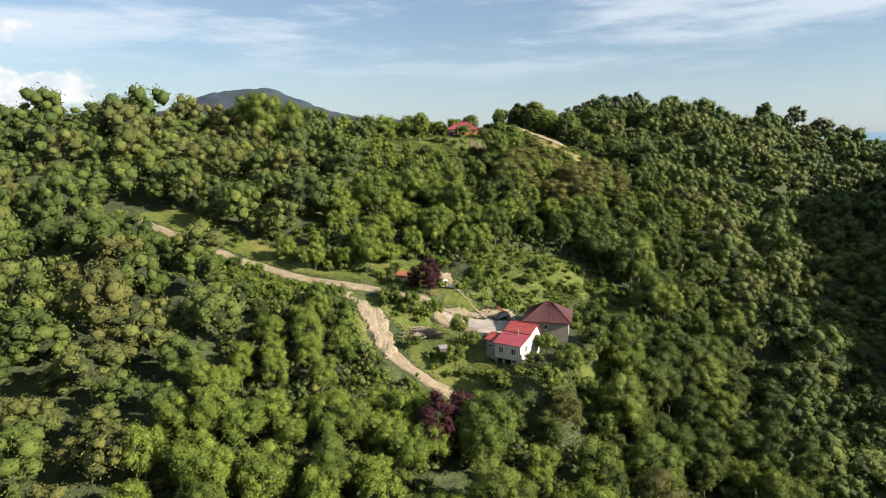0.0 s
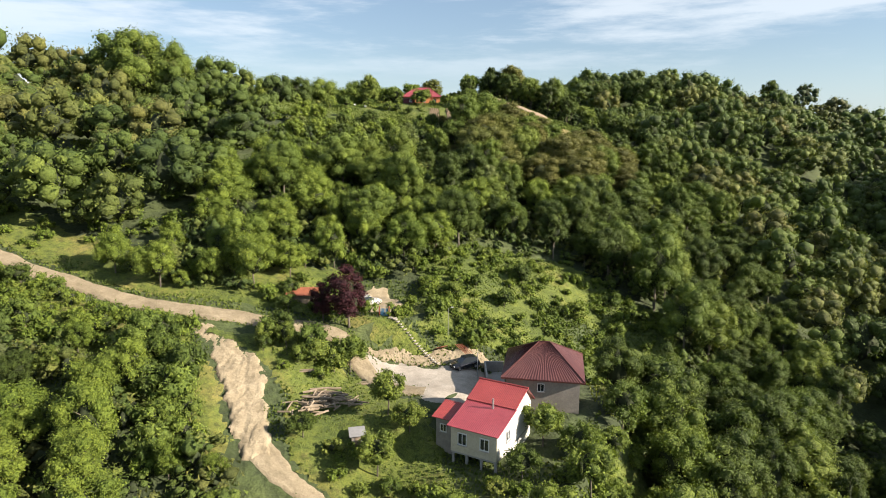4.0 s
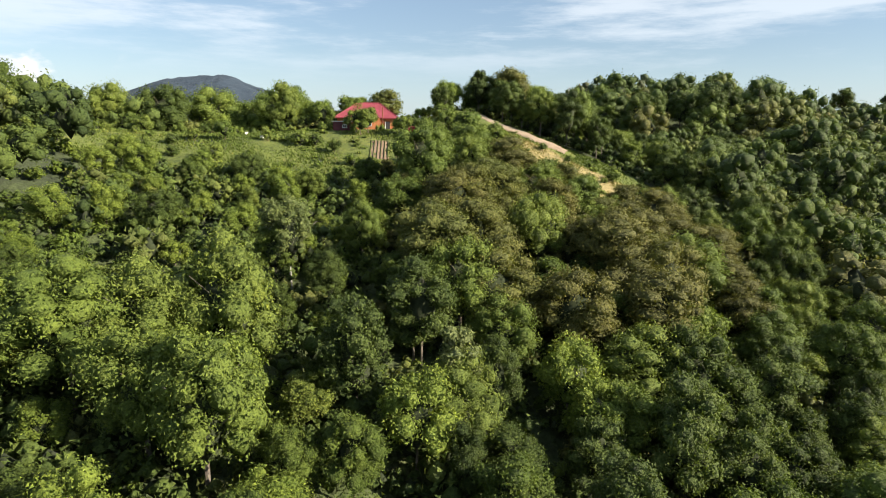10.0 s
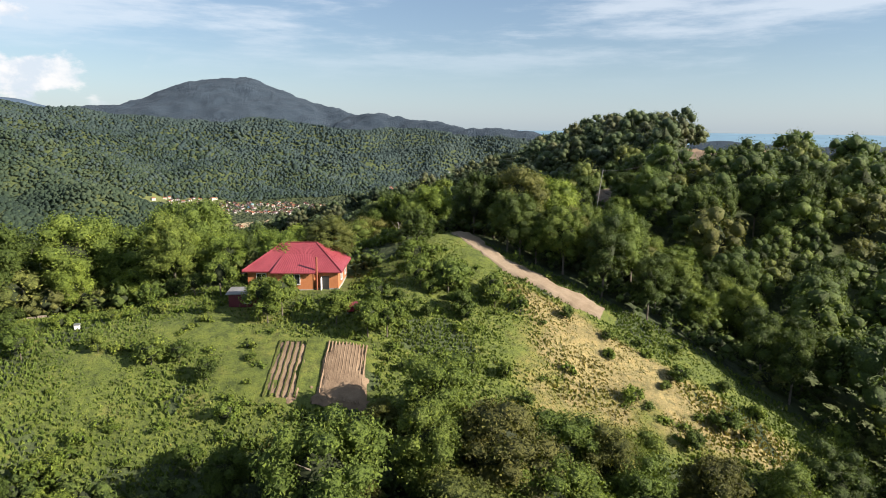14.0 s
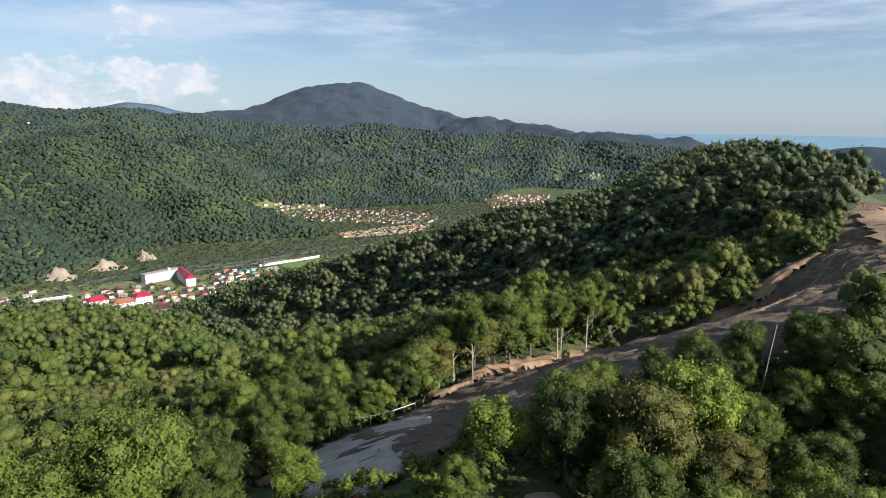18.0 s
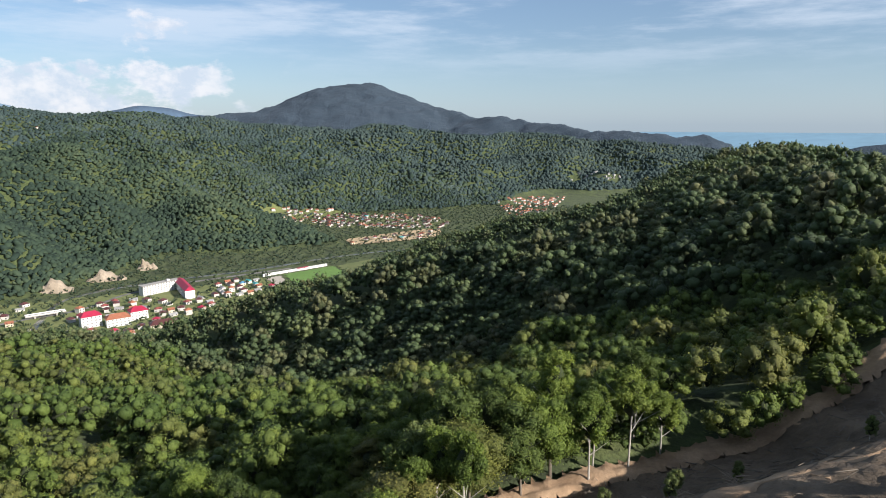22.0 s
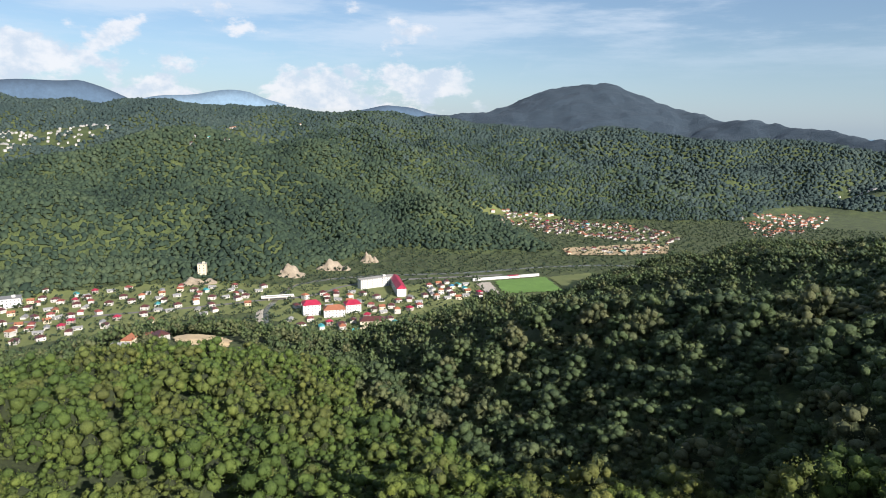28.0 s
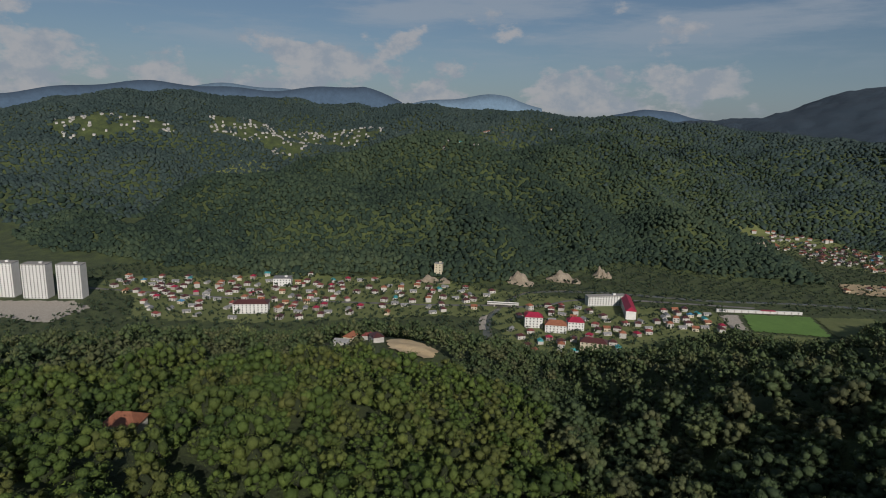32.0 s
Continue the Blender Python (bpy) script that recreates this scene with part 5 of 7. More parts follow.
# ---- steps, gate, sheds and loose timber ----
stairs = thing("garden_steps", pose(0, 0, 0), "pale concrete garden steps down the grass bank", "steps")
lr_s = np.random.default_rng(15)
for i in range(22):
    u = i / 21
    x, y = 7.8 + u * 7.0, 144.6 - u * 4.6
    part("step", box(lr_s.uniform(0.3, 0.38), lr_s.uniform(0.6, 0.85), 0.16, x + lr_s.uniform(-0.08, 0.08), y, float(ground_at(x, y)) + lr_s.uniform(0.1, 0.15), 0.03, turn=radians(-33 + lr_s.uniform(-9, 9))), GREY_WALL, stairs)
gate = thing("garden_gate", pose(7.0, 145.3, float(ground_at(7.0, 145.3)), 0, 0, -10), "small blue garden gate with red posts", "gate")
for x in (-0.75, 0.75):
    part("post", box(0.16, 0.16, 1.7, x, 0, 0, 0.02), RUST, gate)
for i in range(6):
    part("board", box(0.14, 0.04, 1.15, -0.5 + 0.2 * i, 0, 0.2), BLUE, gate)
part("rail", box(1.4, 0.06, 0.08, 0, 0.05, 0.5), BLUE, gate)
part("arch", rod((-0.75, 0, 1.7), (0.75, 0, 1.7), 0.03, 0.03, 6), STEEL, gate)
rz = float(ground_at(-5.6, 148.6))
rust = thing("rusted_shed", pose(-5.6, 148.6, rz, 0, 0, -3), "low shed with a rusted red sheet roof beside the trees", "shed")
wall_box(rust, -2.1, 2.1, -0.9, 0.9, -0.4, 1.25, WOOD, 0.12)
part("roof", wavy(((-2.5, -1.3, 1.25), (2.5, -1.3, 1.25), (2.5, 1.3, 1.95), (-2.5, 1.3, 1.95)), 0.25, 0.05, 0.04), RUST, rust, "rusted sheet roof")
for gx_, gy_, ww in ((4.6, 121.4, 0.7),):
    gz_ = float(ground_at(gx_, gy_))
    hut = thing("garden_hut", pose(gx_, gy_, gz_, 0, 0, 10), "small grey garden hut in the lower garden", "shed")
    wall_box(hut, -ww, ww, -ww, ww, -0.4, 1.35, GREY_WALL, 0.1)
    part("roof", slab(((-0.95, -0.95, 1.32), (0.95, -0.95, 1.32), (0.95, 0.95, 1.6), (-0.95, 0.95, 1.6)), 0.06), ROOF_GREY, hut, "grey sheet roof")
    part("door", box(0.6, 0.06, 1.2, 0, -ww - 0.03, -0.1), WOOD, hut)
pile = thing("log_pile", pose(-1.2, 127.4, float(ground_at(-1.2, 127.4)) - 0.1), "heap of weathered logs and split firewood", "log pile")
lr = np.random.default_rng(5)
for i in range(120):
    x, y, a = lr.normal() * 2.5, lr.normal() * 1.25, lr.uniform(-0.5, 0.5) + (1.4 if i % 3 == 0 else 0)
    ln, z = lr.uniform(1.0, 2.6), 0.15 + 1.2 * lr.random() * max(0.1, 1 - abs(x) / 5.0)
    part("log", rod((x - math.cos(a) * ln / 2, y - math.sin(a) * ln / 2, z), (x + math.cos(a) * ln / 2, y + math.sin(a) * ln / 2, z + lr.uniform(-0.1, 0.25)), lr.uniform(0.08, 0.16), None, 6), WOOD, pile)
for x, y, n_, a in ((-3.4, 133.2, 5, 4), (4.8, 134.2, 4, 10)):
    stack = thing("plank_stack", pose(x, y, float(ground_at(x, y)), 0, 0, a), "low stack of grey weathered planks", "planks", "plank stacks")
    for i in range(n_):
        part("plank", box(3.0, 0.24, 0.07, 0.05 * (i % 2), -0.3 + 0.27 * (i % 3), 0.05 + 0.09 * (i // 2), 0.01), WOOD, stack)
pallet = thing("red_lattice", pose(15.2, 141.8, float(ground_at(15.2, 141.8)) + 0.35, -28, 0, 25), "red metal lattice panel leaning on the cut bank", "panel")
for i in range(7):
    part("bar", box(0.1, 2.6, 0.05, -0.75 + 0.25 * i, 0, 0), RUST, pallet)
for i in range(2):
    part("rail", box(1.7, 0.08, 0.05, 0, -0.9 + 1.8 * i, 0.05), RUST, pallet)


def utility_pole(x, y, tall, label, lean=0.0, wood_mat=None, arm=True):
    p = thing("utility_pole", pose(x, y, float(ground_at(x, y)), 0, lean, 0), label, "pole", "utility poles")
    part("post", rod((0, 0, -1), (0, 0, tall), 0.14 if arm else 0.1, 0.1 if arm else 0.07, 8), wood_mat or CONCRETE, p)
    if not arm:
        part("hook", rod((0, 0, tall - 0.3), (0.3, 0, tall - 0.2), 0.03, 0.03, 6), STEEL, p)
        return p
    part("crossarm", box(1.5, 0.1, 0.1, 0, 0, tall - 0.5), STEEL, p)
    for sx in (-0.65, 0, 0.65):
        part("insulator", rod((sx, 0, tall - 0.4), (sx, 0, tall - 0.2), 0.05, 0.04, 6), FRAME, p)
    return p


utility_pole(75.2, 339.6, 72.4 - float(ground_at(75.2, 339.6)), "leaning thin pale utility pole on the earthworks", 6, arm=False)
utility_pole(150, 470, 8.0, "pale concrete utility pole at the ridge top", 3)
lamp_post = thing("garden_lamp", pose(16.6, 144.4, float(ground_at(16.6, 144.4))), "thin grey steel garden lamp on the grass bank", "lamp")
part("post", rod((0, 0, -0.5), (0, 0, 4.3), 0.05, 0.035, 7), STEEL, lamp_post)
part("arm", rod((0, 0, 4.3), (0.5, -0.1, 4.5), 0.025, 0.025, 6), STEEL, lamp_post)
part("lamp_head", box(0.34, 0.16, 0.09, 0.6, -0.1, 4.45, 0.02), FRAME, lamp_post)
utility_pole(-62, 205, 9.0, "pale wooden utility pole above the woods", 0, PALE_BARK)


def cable(points, name="overhead_cable", label="thin sagging overhead cable"):
    cu = bpy.data.curves.new(name, "CURVE")
    cu.dimensions, cu.bevel_depth = "3D", 0.03
    for a, b in zip(points, points[1:]):
        sp = cu.splines.new("POLY")
        sp.points.add(11)
        for i in range(12):
            u = i / 11
            p = Vector(a).lerp(Vector(b), u) - Vector((0, 0, 0.05 * (Vector(b) - Vector(a)).length * 4 * u * (1 - u) * 0.5))
            sp.points[i].co = (*p, 1)
    cu.materials.append(DARK)
    return tagged(new(name, cu), label, "cable", "overhead cables")


px1, px2 = (76.1, 339.6, 72.0), (150.3, 470, float(ground_at(150, 470)) + 7.6)
cable([px1, px2])
rail = thing("pipe_rail", pose(0, 0, 0), "long white pipe on short posts along the gravel pad", "pipe")
rail_at = [(-9 + 3.9 * i, 338.5 + 2.3 * i) for i in range(8)]
for (x, y), (x1, y1) in zip(rail_at, rail_at[1:]):
    part("pipe", rod((x, y, float(ground_at(x, y)) + 2.0), (x1, y1, float(ground_at(x1, y1)) + 2.0), 0.07), FRAME, rail)
for x, y in rail_at:
    part("post", rod((x, y, float(ground_at(x, y)) - 0.3), (x, y, float(ground_at(x, y)) + 2.0), 0.05), STEEL, rail)
board = thing("white_board", pose(13.2, 305.4, float(ground_at(13.2, 305.4)), 0, 0, 8), "white board on two posts beside the garden path", "board")
part("panel", box(1.5, 0.06, 0.9, 0, 0, 0.7, 0.01), FRAME, board)
for x in (-0.6, 0.6):
    part("post", box(0.08, 0.08, 1.0, x, 0.07, -0.2), STEEL, board)

# ---- the orange brick house on the crest ----
OH = thing("orange_brick_house", pose(16.4, 286.6, 58.2, 0, 0, -1), "orange brick house with a crimson hipped metal roof", "house")
wall_box(OH, -6.6, 6.4, -4.2, 4.2, 0.45, 3.1, ORANGE_BRICK, 0.3)
wall_box(OH, -6.64, 6.44, -4.24, 4.24, -0.8, 0.45, CONCRETE, 0.3)
wall_box(OH, -2.6, 3.0, -5.0, -4.2, 0.45, 3.1, ORANGE_BRICK, 0.3)
part("plinth", box(5.7, 0.9, 1.25, 0.2, -4.6, -0.8), CONCRETE, OH)
for cs in (((-7.2, -4.8, 3.0), (7.0, -4.8, 3.0), (2.6, 0, 6.3), (-2.4, 0, 6.3)), ((7.0, 4.8, 3.0), (-7.2, 4.8, 3.0), (-2.4, 0, 6.3), (2.6, 0, 6.3)),
           ((7.0, -4.8, 3.0), (7.0, 4.8, 3.0), (2.6, 0.05, 6.3), (2.6, -0.05, 6.3)), ((-7.2, 4.8, 3.0), (-7.2, -4.8, 3.0), (-2.4, -0.05, 6.3), (-2.4, 0.05, 6.3))):
    part("roof", wavy(cs, 0.35, 0.018, 0.06), PINK_TILE, OH, "crimson ribbed metal roof slope")
part("roof", wavy(((-3.0, -5.6, 2.95), (3.4, -5.6, 2.95), (2.3, -2.0, 4.98), (-1.9, -2.0, 4.98)), 0.35, 0.018, 0.06), PINK_TILE, OH)
for a, b in (((-7.2, -4.8, 3.06), (-2.4, 0, 6.36)), ((7.0, -4.8, 3.06), (2.6, 0, 6.36)), ((7.0, 4.8, 3.06), (2.6, 0, 6.36)), ((-2.4, 0, 6.36), (2.6, 0, 6.36))):
    part("ridge_cap", rod(a, b, 0.08, 0.08, 6), PINK_TILE, OH)
for sx, sy, px, py in ((14.2, 0.1, -0.1, -4.8), (14.2, 0.1, -0.1, 4.8), (0.1, 9.6, -7.2, 0), (0.1, 9.6, 7.0, 0), (6.4, 0.1, 0.2, -5.6)):
    part("fascia", box(sx, sy, 0.16, px, py, 2.84), PINK_TILE, OH)
window_part(OH, 0.3, -5.05, 1.9, 1.5, 1.3, 0)
window_part(OH, -4.6, -4.26, 1.9, 1.3, 1.2, 0)
window_part(OH, 6.46, -1.6, 1.9, 1.2, 1.3, radians(90))
window_part(OH, 6.46, 2.0, 1.9, 1.2, 1.3, radians(90))
# dark panel on the unbroken wall, coloured for the shade inside the doorway
part("doorway", box(0.95, 0.1, 2.1, 4.6, -4.24, 0.1), DARK, OH, "dark panel for the shade inside the open doorway")
part("door", box(0.08, 0.9, 2.05, 4.05, -4.7, 0.1, 0.01), FRAME, OH, "white door standing open")
part("doorstep", box(2.6, 1.6, 0.3, 4.5, -5.0, -0.35, 0.03), CONCRETE, OH)
part("chimney", rod((3.5, -5.1, 0.4), (3.5, -5.1, 5.2), 0.13, 0.13, 10), RUST, OH, "tall flue pipe up the front wall")
sz = float(ground_at(8.6, 275.5))
shed = thing("maroon_shed", pose(11.6, 274.8, sz, 0, 0, 4), "maroon boarded shed with a flat grey roof below the house", "shed")
wall_box(shed, -1.9, 1.9, -1.3, 1.3, -0.6, 1.9, MAROON, 0.1)
part("roof", slab(((-2.2, -1.7, 2.0), (2.2, -1.7, 2.0), (2.2, 1.6, 2.14), (-2.2, 1.6, 2.14)), 0.1), ROOF_GREY, shed, "grey sheet roof")
window_part(shed, 0.5, -1.35, 1.1, 0.8, 0.6, 0)
rb = thing("red_tank", pose(25.9, 272.2, float(ground_at(25.9, 272.2)), 0, 0, 20), "small red metal water tank among bushes", "tank")
part("body", box(1.7, 1.2, 1.0, 0, 0, 0.3, 0.08), CRIMSON, rb)
for sx in (-0.7, 0.7):
    part("leg", box(0.1, 1.0, 0.6, sx, 0, -0.25), STEEL, rb)
for x, y, a in ((-6.5, 267.5, 20), (-2.8, 264.5, 70)):
    hive = thing("beehive", pose(x, y, float(ground_at(x, y)), 0, 0, a), "small white wooden beehive in the meadow", "beehive", "beehives in the meadow")
    part("body", box(0.6, 0.6, 0.5, 0, 0, 0.1, 0.02), FRAME, hive)
    part("lid", box(0.7, 0.7, 0.1, 0, 0, 0.6, 0.02), STEEL, hive)
wall_stone = thing("garden_wall", pose(0, 0, 0), "low pale stone garden wall along the meadow", "wall")
for i in range(26):
    x, y = -42 + i * 1.15, 268 + i * 0.42
    part("stone", box(1.1, 0.45, 0.7 + 0.15 * math.sin(i * 2.1), x, y, float(ground_at(x, y)) - 0.1, 0.06, turn=0.35), ROCK, wall_stone)

# ---- the town in the valley ----
def town_house(name, label, w, d, h, roof_h, wall_mat, roof_mat, hip, storeys=2):
    """A house with walls, a pitched roof and rows of windows."""
    t = thing(name, pose(0, 0, 0), label, "house", "houses in the valley")
    h = h * 0.85
    part("wall", box(w, d, h + 2.5, 0, 0, -2.5), wall_mat, t)
    o, r = 0.5, (w / 2 - d / 2 + 0.2 if hip else w / 2 + 0.5)
    a, b, c, e = (-w / 2 - o, -d / 2 - o, h), (w / 2 + o, -d / 2 - o, h), (w / 2 + o, d / 2 + o, h), (-w / 2 - o, d / 2 + o, h)
    f, g = (-max(r, 0.3), 0, h + roof_h), (max(r, 0.3), 0, h + roof_h)
    bm = bmesh.new()
    vs = [bm.verts.new(p) for p in (a, b, c, e, f, g)]
    for q in ((0, 1, 5, 4), (2, 3, 4, 5), (1, 2, 5), (3, 0, 4), (3, 2, 1, 0)):
        bm.faces.new([vs[i] for i in q])
    part("roof", bm, roof_mat, t)
    for k in range(min(storeys, 2)):
        for sx in (-0.28, 0.28):
            for sy in (-1,):
                part("window", box(1.4, 0.1, 1.4, sx * w, sy * (d / 2 + 0.03), 0.9 + 2.9 * k), GLASS, t)
    return t


MODELS = [
    town_house("town_house", "white two-storey house with a red roof in the valley", 8.6, 7, 5.0, 2.3, TOWN_WHITE, TOWN_RED, True),
    town_house("town_house", "cream house with an orange tiled gable roof in the valley", 8, 7, 4.8, 2.6, CREAM_WALL, ROOF_ORANGE, False),
    town_house("town_house", "white house with a brown hipped roof in the valley", 9.4, 7.6, 5.2, 2.4, TOWN_WHITE, BROWN_TILE, True),
    town_house("town_house", "low white house with a grey sheet roof", 10, 6, 3.0, 1.9, TOWN_WHITE, ROOF_GREY, False, 1),
    town_house("town_house", "grey house with a crimson metal roof in the valley", 8, 7.6, 5.4, 2.3, GREY_WALL, CRIMSON, True),
    town_house("town_house", "pale house with a teal metal roof in the valley", 8, 6.4, 4.8, 2.1, TOWN_WHITE, TEAL, False),
    town_house("town_house", "cream house with a blue metal roof in the valley", 8, 7, 4.8, 2.3, CREAM_WALL, BLUE, True),
    town_house("town_house", "tall white house with an orange roof", 8, 8, 7.8, 2.5, TOWN_WHITE, ROOF_ORANGE, True, 3),
]
FREQ = [0.13, 0.13, 0.27, 0.29, 0.06, 0.03, 0.02, 0.07]
hr = np.random.default_rng(17)
USED, FRESH = [], set(range(len(MODELS)))
BLOCKED = [(-510, 1080, 46), (-472, 1083, 44), (-498, 923, 24), (-468, 935, 24), (-462, 962, 20), (-402, 925, 22), (-738, 650, 30), (-330, 1215, 88), (-240, 1290, 80), (-949, 433, 90), (-575, 930, 26)]


def settle(ring, count, gap, turn, spread=0.25, size=1.0):
    """Houses spread over a quarter, none too near another."""
    r = np.array(ring, float)
    made = tries = 0
    while made < count and tries < count * 40:
        tries += 1
        x, y = hr.uniform(r[:, 0].min(), r[:, 0].max()), hr.uniform(r[:, 1].min(), r[:, 1].max())
        if not inside(np.array(x), np.array(y), ring) or any((x - a) ** 2 + (y - b) ** 2 < gap * gap for a, b in USED) or any((x - a) ** 2 + (y - b) ** 2 < c * c for a, b, c in BLOCKED):
            continue
        USED.append((x, y))
        k = int(hr.choice(len(MODELS), p=FREQ))
        m = Matrix.Translation((x, y, float(ground_at(x, y)) + 0.1)) @ Matrix.Rotation(turn + hr.normal() * spread + (1.57 if hr.random() < 0.4 else 0), 4, "Z")
        if k in FRESH:
            FRESH.discard(k)
            MODELS[k].matrix_basis = m
        else:
            copy_thing(MODELS[k], m)
        made += 1


settle([(-1010, 490), (-880, 545), (-800, 520), (-700, 640), (-610, 840), (-590, 900), (-640, 1000), (-700, 950), (-800, 880), (-890, 740), (-990, 570)], 160, 13.5, 0.95)
settle([(-560, 990), (-520, 900), (-440, 850), (-370, 880), (-380, 960), (-400, 1040), (-430, 1060), (-520, 1040)], 50, 13.5, 0.9)
settle([(-460, 1090), (-400, 1060), (-350, 1110), (-390, 1180), (-430, 1160)], 22, 13.5, 0.9, 0.1)
settle(SOUTH_VILLAGE, 42, 12.0, 0.5, 0.6)
settle(VILLAGE_FOOT, 14, 14.0, 0.7, 0.2)
settle([(-1140, 1235), (-1110, 1235), (-1060, 1310), (-1090, 1320)], 4, 22.0, 0.2)
settle([(-345, 572), (-322, 572), (-318, 592), (-345, 594)], 4, 9.0, 0.4)


def hamlet(name, label, ring, count, roof_mat, seed):
    """Houses so far off that they are specks: walls and roofs in one mesh each."""
    r, bw, br, n = np.random.default_rng(seed), bmesh.new(), bmesh.new(), 0
    a = np.array(ring, float)
    while n < count:
        x, y = r.uniform(a[:, 0].min(), a[:, 0].max()), r.uniform(a[:, 1].min(), a[:, 1].max())
        if not inside(np.array(x), np.array(y), ring):
            continue
        z, w, d, h, th = float(ground_at(x, y)), r.uniform(6, 10), r.uniform(5, 8), r.uniform(2.6, 4.8), r.uniform(0, 3.1)
        m = Matrix.Translation((x, y, z)) @ Matrix.Rotation(th, 4, "Z")
        vs = [bw.verts.new(m @ Vector(p)) for p in ((-w / 2, -d / 2, -3), (w / 2, -d / 2, -3), (w / 2, d / 2, -3), (-w / 2, d / 2, -3), (-w / 2, -d / 2, h), (w / 2, -d / 2, h), (w / 2, d / 2, h), (-w / 2, d / 2, h))]
        for q in ((0, 1, 5, 4), (1, 2, 6, 5), (2, 3, 7, 6), (3, 0, 4, 7)):
            bw.faces.new([vs[i] for i in q])
        vs = [br.verts.new(m @ Vector(p)) for p in ((-w / 2 - 0.5, -d / 2 - 0.5, h), (w / 2 + 0.5, -d / 2 - 0.5, h), (w / 2 + 0.5, d / 2 + 0.5, h), (-w / 2 - 0.5, d / 2 + 0.5, h), (-w / 3, 0, h + 2.4), (w / 3, 0, h + 2.4))]
        for q in ((0, 1, 5, 4), (2, 3, 4, 5), (1, 2, 5), (3, 0, 4)):
            br.faces.new([vs[i] for i in q])
        n += 1
    t = thing(name, pose(0, 0, 0), label, "village", kind="stuff")
    part("walls", bw, TOWN_WHITE, t), part("roofs", br, roof_mat, t)


hamlet("distant_village", "crowded small houses of the side valley village", SOUTH_VILLAGE, 85, BROWN_TILE, 36)
hamlet("distant_village", "crowded red-roofed houses of the side valley village", SOUTH_VILLAGE, 60, ROOF_ORANGE, 37)
hamlet("distant_village", "white houses scattered over the western slope", WEST_TOWN, 250, ROOF_GREY, 31)
hamlet("distant_village", "white houses in the woods of the far western slope", WEST_HAMLET, 45, ROOF_GREY, 34)
hamlet("distant_village", "row of white houses along the crest road", CREST_HAMLET, 16, ROOF_ORANGE, 35)
hamlet("distant_village", "white houses near the river mouth", MOUTH_VILLAGE, 110, ROOF_ORANGE, 32)
hamlet("distant_village", "few white houses above the coast", CAPE_VILLAGE, 34, ROOF_GREY, 33)


def block(name, label, m, w, d, h, wall_mat, roof_mat, storeys, cols, roof="flat", rise=3.0):
    """A large building with rows of windows on both long sides."""
    t = thing(name, m, label, "building")
    part("wall", box(w, d, h + 1.0, 0, 0, -1.0), wall_mat, t)
    if roof == "flat":
        part("roof", box(w + 0.8, d + 0.8, 0.5, 0, 0, h), roof_mat, t)
        part("stair_head", box(4, 3.5, 2.4, w * 0.2, 0, h + 0.5), wall_mat, t)
    else:
        bm = bmesh.new()
        q = max(0.5, w / 2 - d * 0.35)
        vs = [bm.verts.new(p) for p in ((-w / 2 - 0.8, -d / 2 - 0.8, h), (w / 2 + 0.8, -d / 2 - 0.8, h), (w / 2 + 0.8, d / 2 + 0.8, h), (-w / 2 - 0.8, d / 2 + 0.8, h), (-q, 0, h + rise), (q, 0, h + rise))]
        for f in ((0, 1, 5, 4), (2, 3, 4, 5), (1, 2, 5), (3, 0, 4), (3, 2, 1, 0)):
            bm.faces.new([vs[i] for i in f])
        part("roof", bm, roof_mat, t)
    me = None
    for k in range(storeys):
        for c in range(cols):
            for sy in (-1, 1):
                x, z = (-0.5 + (c + 0.5) / cols) * w, 1.0 + k * (h / storeys)
                if me is None:
                    ob = part("window", box(1.5, 0.12, 1.5), GLASS, t)
                    me = ob.data
                else:
                    ob = new("window", me)
                    ob.parent = t
                ob.location = (x, sy * (d / 2 + 0.03), z)
    return t


V = -132.0
block("long_white_block", "long white five-storey block with a flat roof", pose(-510, 1082, V, 0, 0, 63), 58, 12, 14, BLOCK_WHITE, CONCRETE, 5, 14)
block("crimson_roofed_block", "white block with a long crimson hipped roof", pose(-472, 1082, V, 0, 0, 133), 74, 13, 12, BLOCK_WHITE, CRIMSON, 4, 16, "hip", 4.5)
block("crimson_roofed_hall", "white apartment house with a crimson roof", pose(-498, 925, V, 0, 0, 50), 22, 15, 14, BLOCK_WHITE, CRIMSON, 4, 5, "hip", 5)
block("brown_roofed_hall", "white apartment house with a brick-brown roof", pose(-469, 935, V, 0, 0, 45), 26, 15, 10, BLOCK_WHITE, ROOF_ORANGE, 3, 6, "hip", 5)
block("crimson_roofed_hall", "white corner building with a crimson roof", pose(-462, 963, V, 0, 0, 50), 20, 15, 11, BLOCK_WHITE, CRIMSON, 3, 5, "hip", 5)
block("dark_roofed_hall", "cream building with a dark brown hipped roof", pose(-402, 926, V, 0, 0, 40), 30, 15, 10, CREAM_WALL, BROWN_TILE, 3, 6, "hip", 4)
block("stepped_hotel", "white building with brown roofs beside the river", pose(-738, 650, V, 0, 0, 60), 44, 18, 13, BLOCK_WHITE, BROWN_TILE, 4, 9, "hip", 4)
block("pale_hall", "pale blue-grey hall with a flat roof", pose(-842, 736, V, 0, 0, 60), 26, 18, 12, BLOCK_WHITE, ROOF_GREY, 3, 6)
block("hill_chapel", "pale tower house on the bare knoll", pose(-745, 958, -120, 0, 0, 40), 12, 10, 16, CREAM_WALL, ROOF_GREY, 4, 2)
